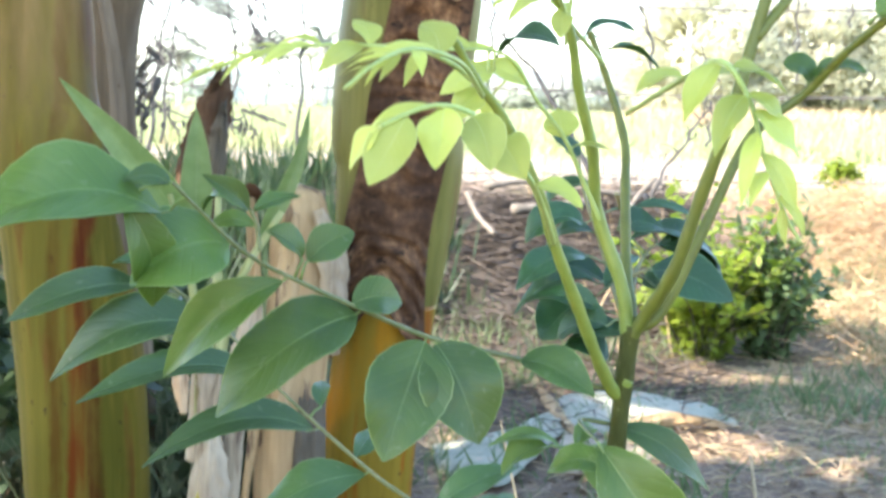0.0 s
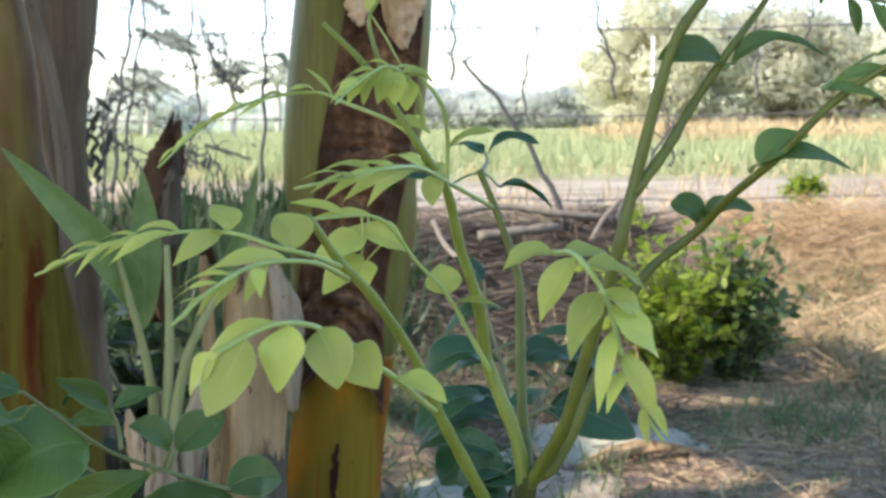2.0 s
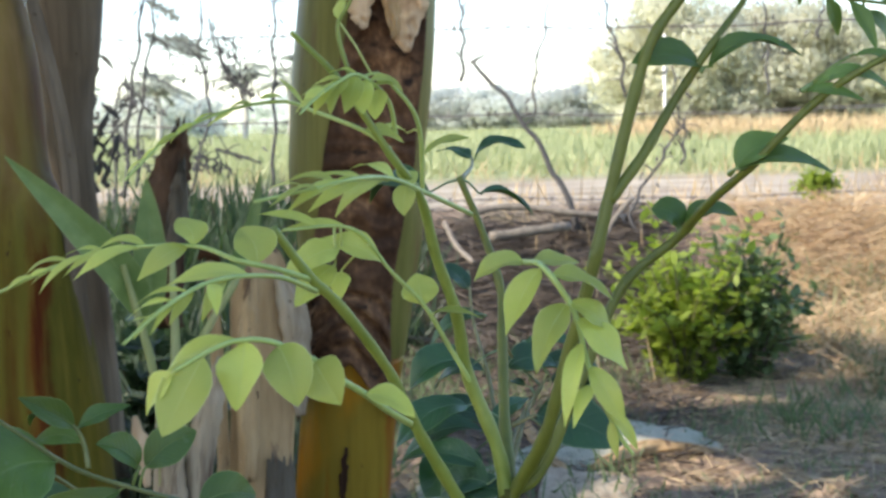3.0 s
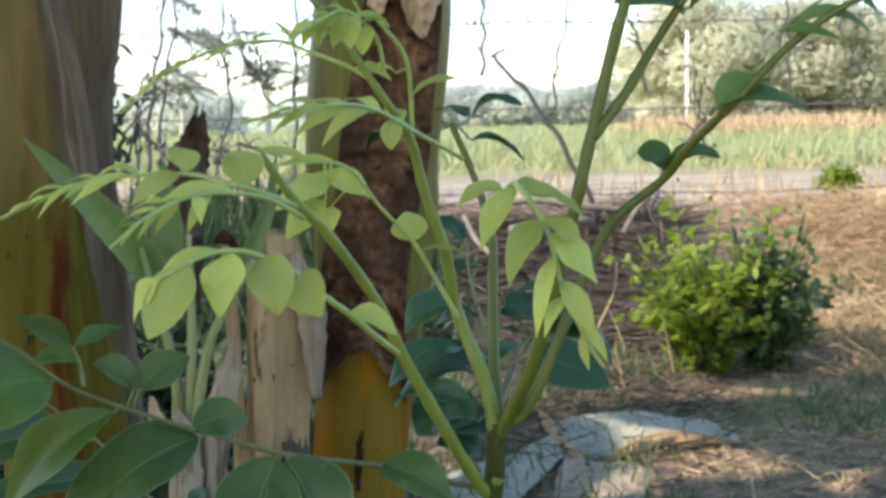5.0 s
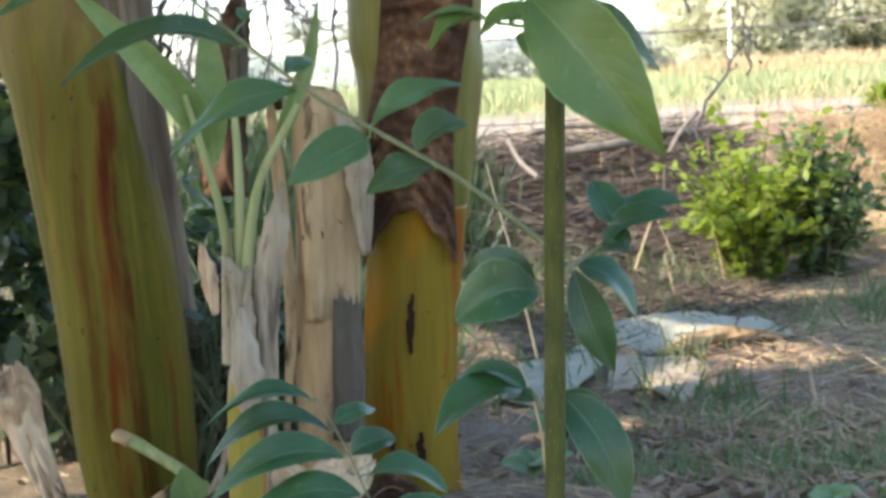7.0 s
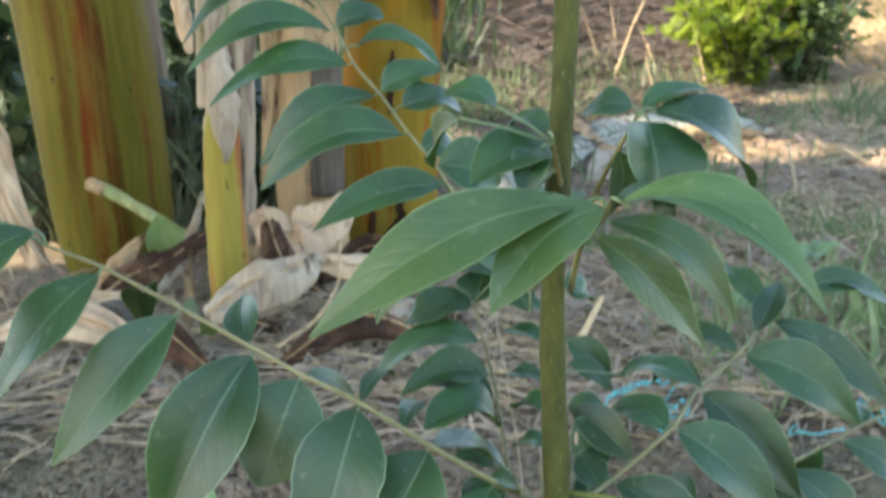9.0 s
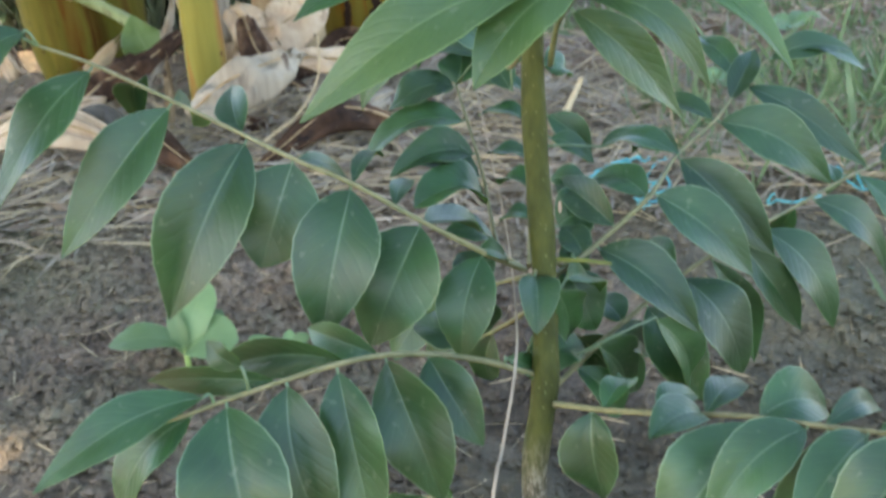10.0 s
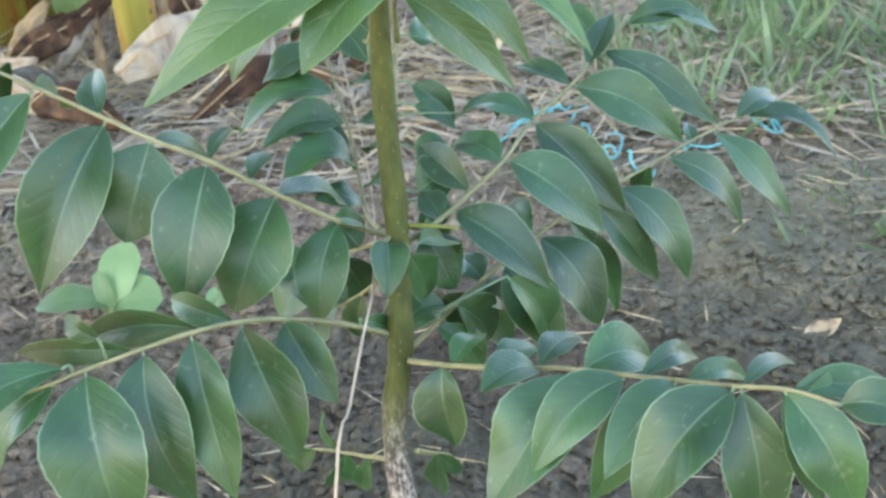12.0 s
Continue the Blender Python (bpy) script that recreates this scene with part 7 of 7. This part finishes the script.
compound_leaf('mid', [(0.122, 0.612, 1.070), (0.106, 0.605, 1.075), (0.079, 0.585, 1.088), (0.046, 0.560, 1.100), (0.020, 0.540, 1.114), (0.001, 0.525, 1.125), (-0.017, 0.510, 1.137), (-0.030, 0.495, 1.153), (-0.037, 0.485, 1.163)],
              [(0.24, 0.030, -0.010, -0.011, 0.017, 0), (0.43, 0.018, -0.018, -0.037, 0.029, 0), (0.45, -0.014, -0.018, -0.043, 0.029, 0),
               (0.59, -0.050, -0.025, -0.037, 0.032, 0), (0.61, 0.018, 0.020, -0.001, 0.014, 0), (0.85, -0.031, -0.020, -0.013, 0.033, 0),
               (0.97, -0.065, -0.020, -0.012, 0.031, 0, -0.005, 0.000, -0.005), (1.00, 0.003, 0.020, -0.040, 0.017, 0, -0.016, 0.000, -0.005), (0.74, -0.047, 0.015, -0.040, 0.018, 0),
               (1.00, -0.014, -0.010, 0.001, 0.009, 0), (0.73, -0.011, -0.006, 0.011, 0.011, 0, 0.003, 0.000, 0.007), (0.71, 0.016, 0.006, 0.010, 0.012, 0, 0.002, 0.000, 0.007)], 0.0011)
compound_leaf('mid', [(-0.012, 0.505, 1.139), (-0.013, 0.505, 1.147), (-0.015, 0.503, 1.153), (-0.019, 0.500, 1.157)],
              [(0.67, -0.014, -0.006, 0.013, 0.008, 0), (0.67, 0.015, 0.006, 0.005, 0.006, 0), (0.41, -0.019, 0.010, -0.002, 0.007, 0),
               (1.00, -0.015, 0.010, -0.006, 0.006, 0)], 0.0008)
compound_leaf('fresh', [(0.121, 0.615, 1.046), (0.113, 0.610, 1.046), (0.100, 0.600, 1.048), (0.094, 0.595, 1.050)],
              [(0.76, -0.032, 0.000, 0.001, 0.010, 0), (1.00, -0.020, -0.012, -0.011, 0.015, 0), (0.28, 0.003, -0.012, -0.016, 0.014, 0),
               (0.58, 0.009, 0.010, 0.005, 0.008, 0)], 0.0011)
compound_leaf('mid', [(0.120, 0.615, 1.055), (0.106, 0.600, 1.060), (0.111, 0.570, 1.059)],
              [(0.94, 0.048, -0.020, -0.063, 0.032, 0), (0.00, 0.045, 0.000, -0.030, 0.014, 0), (1.00, -0.024, 0.020, -0.007, 0.013, 0, 0.005, 0.000, -0.011)], 0.0011)
compound_leaf('mature', [(0.125, 0.625, 1.099), (0.121, 0.700, 1.123), (0.114, 0.730, 1.148), (0.112, 0.750, 1.171)],
              [(0.26, -0.040, 0.010, -0.017, 0.016, 0, -0.004, 0.000, -0.002), (0.00, -0.021, 0.010, -0.009, 0.018, 0, -0.006, 0.000, -0.003), (0.60, -0.026, 0.010, -0.011, 0.015, 0),
               (0.82, -0.030, 0.010, -0.020, 0.011, 0, 0.007, 0.000, 0.000), (0.00, -0.020, 0.010, 0.005, 0.014, 0, -0.005, 0.000, -0.019), (0.20, 0.019, 0.020, 0.013, 0.010, 0, -0.004, 0.000, -0.002),
               (0.92, -0.015, 0.010, 0.013, 0.011, 0)], 0.0011)
compound_leaf('mature', [(0.127, 0.625, 1.099), (0.139, 0.690, 1.114), (0.150, 0.710, 1.124)],
              [(0.97, 0.036, 0.010, -0.022, 0.020, 0), (0.64, 0.034, 0.000, -0.012, 0.019, 0, 0.008, 0.000, -0.005), (1.00, 0.032, 0.010, -0.005, 0.007, 0, -0.013, 0.000, 0.017),
               (0.83, -0.011, 0.000, 0.000, 0.005, 0, -0.004, 0.000, 0.004)], 0.0011)
compound_leaf('mature', [(0.125, 0.625, 1.097), (0.135, 0.700, 1.105), (0.147, 0.720, 1.116)],
              [(0.99, 0.048, 0.000, -0.015, 0.019, 0, -0.011, 0.000, 0.009), (0.81, 0.041, 0.000, -0.007, 0.022, 0, 0.004, 0.000, -0.004), (0.00, -0.029, 0.010, -0.005, 0.014, 0, 0.005, 0.000, -0.005),
               (0.06, -0.037, 0.010, -0.000, 0.012, 0, -0.008, 0.000, 0.003), (0.54, -0.045, 0.010, 0.005, 0.014, 0, -0.006, 0.000, 0.002)], 0.0011)
compound_leaf('young', [(0.085, 0.565, 1.238), (0.075, 0.567, 1.245), (0.058, 0.570, 1.252), (0.046, 0.570, 1.256), (0.027, 0.560, 1.253), (0.009, 0.550, 1.244), (-0.005, 0.540, 1.230)],
              [(0.38, -0.009, -0.005, 0.001, 0.005, 0), (0.49, -0.011, -0.005, -0.004, 0.003, 0), (0.56, -0.011, -0.005, -0.007, 0.002, 0),
               (0.62, -0.011, -0.005, -0.007, 0.002, 0), (0.70, -0.009, -0.004, -0.007, 0.002, 0), (0.76, -0.010, -0.004, -0.009, 0.002, 0),
               (0.84, -0.008, 0.000, -0.007, 0.002, 0), (0.89, -0.008, 0.000, -0.007, 0.002, 0), (0.11, 0.015, 0.000, -0.005, 0.007, 0),
               (0.32, -0.013, 0.020, 0.012, 0.002, 0)], 0.0008)
compound_leaf('young', [(0.114, 0.640, 1.208), (0.095, 0.580, 1.222), (0.087, 0.530, 1.229), (0.079, 0.490, 1.231), (0.068, 0.480, 1.229), (0.051, 0.470, 1.226)],
              [(0.56, -0.018, 0.010, 0.003, 0.006, 0), (0.60, -0.018, -0.010, -0.012, 0.006, 0), (0.75, -0.019, -0.010, -0.010, 0.005, 0),
               (0.84, -0.018, -0.010, -0.009, 0.004, 0), (0.89, -0.014, -0.010, -0.005, 0.003, 0), (0.78, -0.017, 0.010, 0.000, 0.004, 0),
               (0.86, -0.017, 0.010, 0.000, 0.004, 0), (0.91, -0.015, 0.000, -0.001, 0.002, 0), (0.44, -0.001, -0.005, -0.011, 0.008, 0),
               (0.40, -0.006, 0.010, 0.007, 0.008, 0)], 0.0009)
compound_leaf('young', [(0.060, 0.520, 1.197), (0.052, 0.500, 1.203), (0.042, 0.490, 1.207), (0.025, 0.515, 1.209), (0.005, 0.520, 1.209), (-0.018, 0.520, 1.205), (-0.043, 0.520, 1.195)],
              [(0.50, -0.006, 0.005, 0.009, 0.012, 0), (0.52, -0.015, -0.010, -0.010, 0.008, 0), (0.22, -0.006, 0.005, 0.011, 0.013, 0),
               (0.64, -0.021, -0.008, -0.010, 0.005, 0), (0.62, -0.018, 0.006, -0.001, 0.004, 0), (0.70, -0.016, -0.006, -0.008, 0.004, 0),
               (0.75, -0.017, -0.006, -0.012, 0.003, 0), (0.82, -0.012, 0.000, -0.007, 0.003, 0), (0.86, -0.010, 0.000, -0.005, 0.002, 0),
               (0.91, -0.011, 0.000, -0.006, 0.002, 0), (0.72, -0.017, 0.006, -0.002, 0.003, 0), (0.81, -0.018, 0.006, -0.005, 0.002, 0)], 0.0009)
compound_leaf('young', [(0.062, 0.520, 1.193), (0.055, 0.480, 1.203), (0.043, 0.450, 1.206), (0.034, 0.430, 1.202), (0.025, 0.420, 1.194)],
              [(0.50, -0.026, 0.000, -0.003, 0.007, 0), (0.62, -0.006, -0.008, -0.011, 0.004, 0), (0.68, 0.003, -0.008, -0.008, 0.004, 0),
               (0.75, -0.006, -0.006, -0.009, 0.003, 0), (0.81, -0.007, -0.006, -0.009, 0.002, 0), (0.87, -0.008, 0.000, -0.008, 0.002, 0),
               (0.76, -0.017, 0.006, -0.005, 0.002, 0), (0.83, -0.015, 0.006, -0.006, 0.002, 0), (0.91, -0.008, 0.000, -0.003, 0.001, 0)], 0.0008)
compound_leaf('young', [(0.090, 0.556, 1.139), (0.085, 0.520, 1.152), (0.079, 0.490, 1.165), (0.073, 0.475, 1.173), (0.068, 0.465, 1.180), (0.061, 0.455, 1.186), (0.056, 0.450, 1.189), (0.049, 0.445, 1.190), (0.042, 0.440, 1.188), (0.034, 0.435, 1.184)],
              [(0.47, 0.016, -0.004, -0.007, 0.009, 0), (0.69, 0.008, -0.006, -0.012, 0.013, 0), (0.79, 0.006, -0.008, -0.016, 0.013, 0),
               (0.86, -0.002, -0.008, -0.018, 0.013, 0), (0.94, -0.010, -0.010, -0.020, 0.014, 0), (0.86, -0.027, 0.006, -0.017, 0.010, 0),
               (1.00, -0.009, 0.004, -0.013, 0.008, 0)], 0.0011)
compound_leaf('young', [(0.126, 0.650, 1.187), (0.131, 0.520, 1.201), (0.134, 0.470, 1.205), (0.142, 0.465, 1.193), (0.146, 0.460, 1.177), (0.153, 0.460, 1.160), (0.158, 0.460, 1.152)],
              [(0.54, -0.017, 0.000, -0.006, 0.013, 0), (0.61, 0.016, 0.005, -0.001, 0.009, 0), (0.76, 0.018, 0.000, -0.008, 0.010, 0),
               (0.73, -0.011, -0.008, -0.019, 0.010, 0), (0.80, -0.010, -0.010, -0.019, 0.009, 0), (0.82, 0.014, -0.005, -0.015, 0.010, 0),
               (0.85, -0.006, -0.010, -0.023, 0.006, 0), (0.88, 0.010, -0.005, -0.017, 0.007, 0), (0.90, -0.007, -0.010, -0.011, 0.005, 0),
               (0.93, 0.009, 0.000, -0.013, 0.004, 0), (0.95, 0.002, 0.000, -0.012, 0.003, 0), (0.80, 0.013, 0.000, -0.010, 0.009, 0)], 0.001)
compound_leaf('young', [(0.113, 0.610, 1.141), (0.104, 0.600, 1.159), (0.095, 0.590, 1.177), (0.083, 0.580, 1.192), (0.070, 0.570, 1.209), (0.046, 0.560, 1.210)],
              [(0.39, -0.003, 0.005, 0.012, 0.014, 0), (0.62, -0.023, -0.008, 0.010, 0.011, 0), (0.78, -0.028, 0.000, -0.001, 0.005, 0),
               (0.35, 0.021, 0.000, -0.003, 0.006, 0), (0.89, -0.022, 0.000, 0.005, 0.005, 0), (0.82, -0.020, -0.010, -0.009, 0.012, 0, -0.000, 0.000, -0.008),
               (0.83, -0.014, -0.010, -0.014, 0.012, 0, -0.000, 0.000, -0.014), (0.69, 0.000, -0.005, -0.010, 0.008, 0, -0.011, 0.000, -0.010)], 0.001)
compound_leaf('young', [(0.095, 0.600, 1.215), (0.095, 0.580, 1.246), (0.087, 0.570, 1.260), (0.079, 0.565, 1.265), (0.063, 0.560, 1.255)],
              [(0.78, 0.003, 0.000, 0.009, 0.005, 0, -0.011, 0.000, 0.019), (0.29, 0.019, 0.000, 0.006, 0.007, 0), (0.40, -0.017, 0.000, -0.001, 0.005, 0, -0.004, 0.000, -0.000)], 0.0009)
compound_leaf('young', [(0.087, 0.570, 1.242), (0.086, 0.560, 1.253), (0.083, 0.550, 1.259), (0.076, 0.540, 1.264), (0.070, 0.530, 1.261), (0.064, 0.520, 1.256), (0.060, 0.510, 1.251)],
              [(0.41, 0.010, 0.000, -0.003, 0.007, 0), (0.43, 0.010, 0.005, -0.001, 0.005, 0), (0.36, -0.001, -0.006, -0.011, 0.008, 0),
               (0.46, -0.001, -0.006, -0.012, 0.008, 0), (0.52, -0.004, -0.006, -0.013, 0.007, 0), (0.59, -0.006, -0.006, -0.013, 0.007, 0),
               (0.67, -0.008, -0.006, -0.011, 0.006, 0), (0.74, -0.008, -0.005, -0.006, 0.005, 0), (0.85, -0.007, 0.000, -0.005, 0.003, 0),
               (0.52, -0.010, 0.005, 0.001, 0.005, 0), (0.64, -0.011, 0.005, -0.002, 0.005, 0), (0.75, -0.010, 0.004, -0.003, 0.003, 0)], 0.0008)
branch('branch', 'shoot', [(0.075, 0.563, 1.252), (0.071, 0.560, 1.267), (0.068, 0.560, 1.281), (0.072, 0.560, 1.289), (0.077, 0.560, 1.298)], 0.001, 0.0005)
compound_leaf('mature', [(0.110, 0.660, 1.222), (0.115, 0.750, 1.224), (0.115, 0.850, 1.227)],
              [(0.73, 0.029, 0.000, 0.006, 0.015, 0), (0.77, -0.020, 0.010, 0.004, 0.012, 0), (0.00, 0.024, 0.000, -0.010, 0.009, 0, 0.007, 0.000, -0.006),
               (0.00, -0.030, 0.030, -0.007, 0.012, 0, -0.013, 0.000, -0.005)], 0.0011)
compound_leaf('mature', [(0.126, 0.680, 1.149), (0.132, 0.700, 1.135)],
              [(0.50, -0.029, 0.000, -0.010, 0.018, 0, -0.016, 0.000, -0.008), (1.00, 0.024, 0.000, -0.000, 0.016, 0, -0.003, 0.000, -0.005)], 0.0011)
compound_leaf('mature', [(0.130, 0.660, 1.112), (0.141, 0.660, 1.117)],
              [(0.00, -0.033, -0.010, -0.015, 0.021, 0, -0.018, 0.000, 0.010), (0.90, 0.038, -0.010, -0.013, 0.023, 0), (0.00, -0.024, -0.010, -0.017, 0.028, 0, -0.015, 0.000, -0.010)], 0.0011)
compound_leaf('fresh', [(0.199, 0.580, 1.263), (0.201, 0.580, 1.265)],
              [(0.90, -0.028, -0.006, 0.002, 0.014, -10), (0.90, 0.036, -0.006, 0.003, 0.011, 0)], 0.0011)
compound_leaf('fresh', [(0.217, 0.590, 1.290), (0.223, 0.590, 1.293), (0.248, 0.580, 1.289), (0.275, 0.580, 1.285)],
              [(0.00, -0.013, 0.000, 0.010, 0.013, 0), (0.52, 0.006, -0.000, -0.014, 0.006, 0), (0.66, 0.009, 0.000, -0.019, 0.006, 0),
               (0.75, 0.011, -0.000, -0.016, 0.007, 0, -0.000, 0.000, -0.003), (0.63, 0.018, 0.000, -0.009, 0.005, 0), (0.32, 0.004, -0.000, -0.004, 0.004, 0)], 0.0011)
compound_leaf('fresh', [(0.211, 0.585, 1.225), (0.212, 0.580, 1.227)],
              [(1.00, 0.021, 0.010, 0.011, 0.012, 0), (1.00, 0.036, -0.006, -0.002, 0.013, 0)], 0.0011)
compound_leaf('fresh', [(0.197, 0.620, 1.201), (0.199, 0.620, 1.202)],
              [(0.90, -0.012, 0.006, 0.008, 0.014, 0), (1.00, 0.022, -0.006, 0.005, 0.012, 0)], 0.0011)
compound_leaf('fresh', [(0.235, 0.575, 1.255), (0.239, 0.575, 1.258)],
              [(0.06, 0.021, 0.000, -0.004, 0.006, 0), (0.56, 0.033, 0.000, -0.003, 0.006, 0), (1.00, 0.016, 0.000, -0.008, 0.007, 0, 0.015, 0.000, 0.010)], 0.0011)
compound_leaf('mature', [(0.100, 0.530, 0.637), (0.079, 0.580, 0.599), (0.063, 0.610, 0.577)],
              [(0.81, -0.028, 0.020, 0.002, 0.021, 0), (1.00, -0.016, 0.010, -0.030, 0.019, 0), (0.63, -0.002, 0.020, -0.033, 0.015, 0)], 0.0011)
compound_leaf('mature', [(0.103, 0.530, 0.629), (0.115, 0.570, 0.600), (0.129, 0.600, 0.576)],
              [(0.55, 0.018, 0.010, -0.029, 0.018, 0), (0.36, 0.016, 0.030, -0.002, 0.017, 0), (1.00, 0.015, 0.020, -0.033, 0.016, 0),
               (0.00, 0.012, 0.030, -0.028, 0.016, 0, 0.007, 0.000, 0.018)], 0.0011)
bud((0.109, 0.527, 0.678), 0.0011)
bud((0.116, 0.584, 0.830), 0.0011)
branch('broken_twig', 'olive', [(0.104, 0.535, 0.653), (0.115, 0.530, 0.654), (0.127, 0.525, 0.654)], 0.0009, 0.0007)
compound_leaf('mature', [(0.102, 0.540, 0.645), (0.079, 0.600, 0.612), (0.051, 0.640, 0.585)],
              [(0.56, -0.013, 0.020, 0.010, 0.018, 0), (0.73, -0.019, 0.010, -0.031, 0.022, 0), (1.00, -0.029, 0.010, -0.012, 0.021, 0),
               (0.78, 0.007, 0.010, -0.033, 0.019, 0), (1.00, -0.022, 0.000, -0.027, 0.021, 0)], 0.0011)
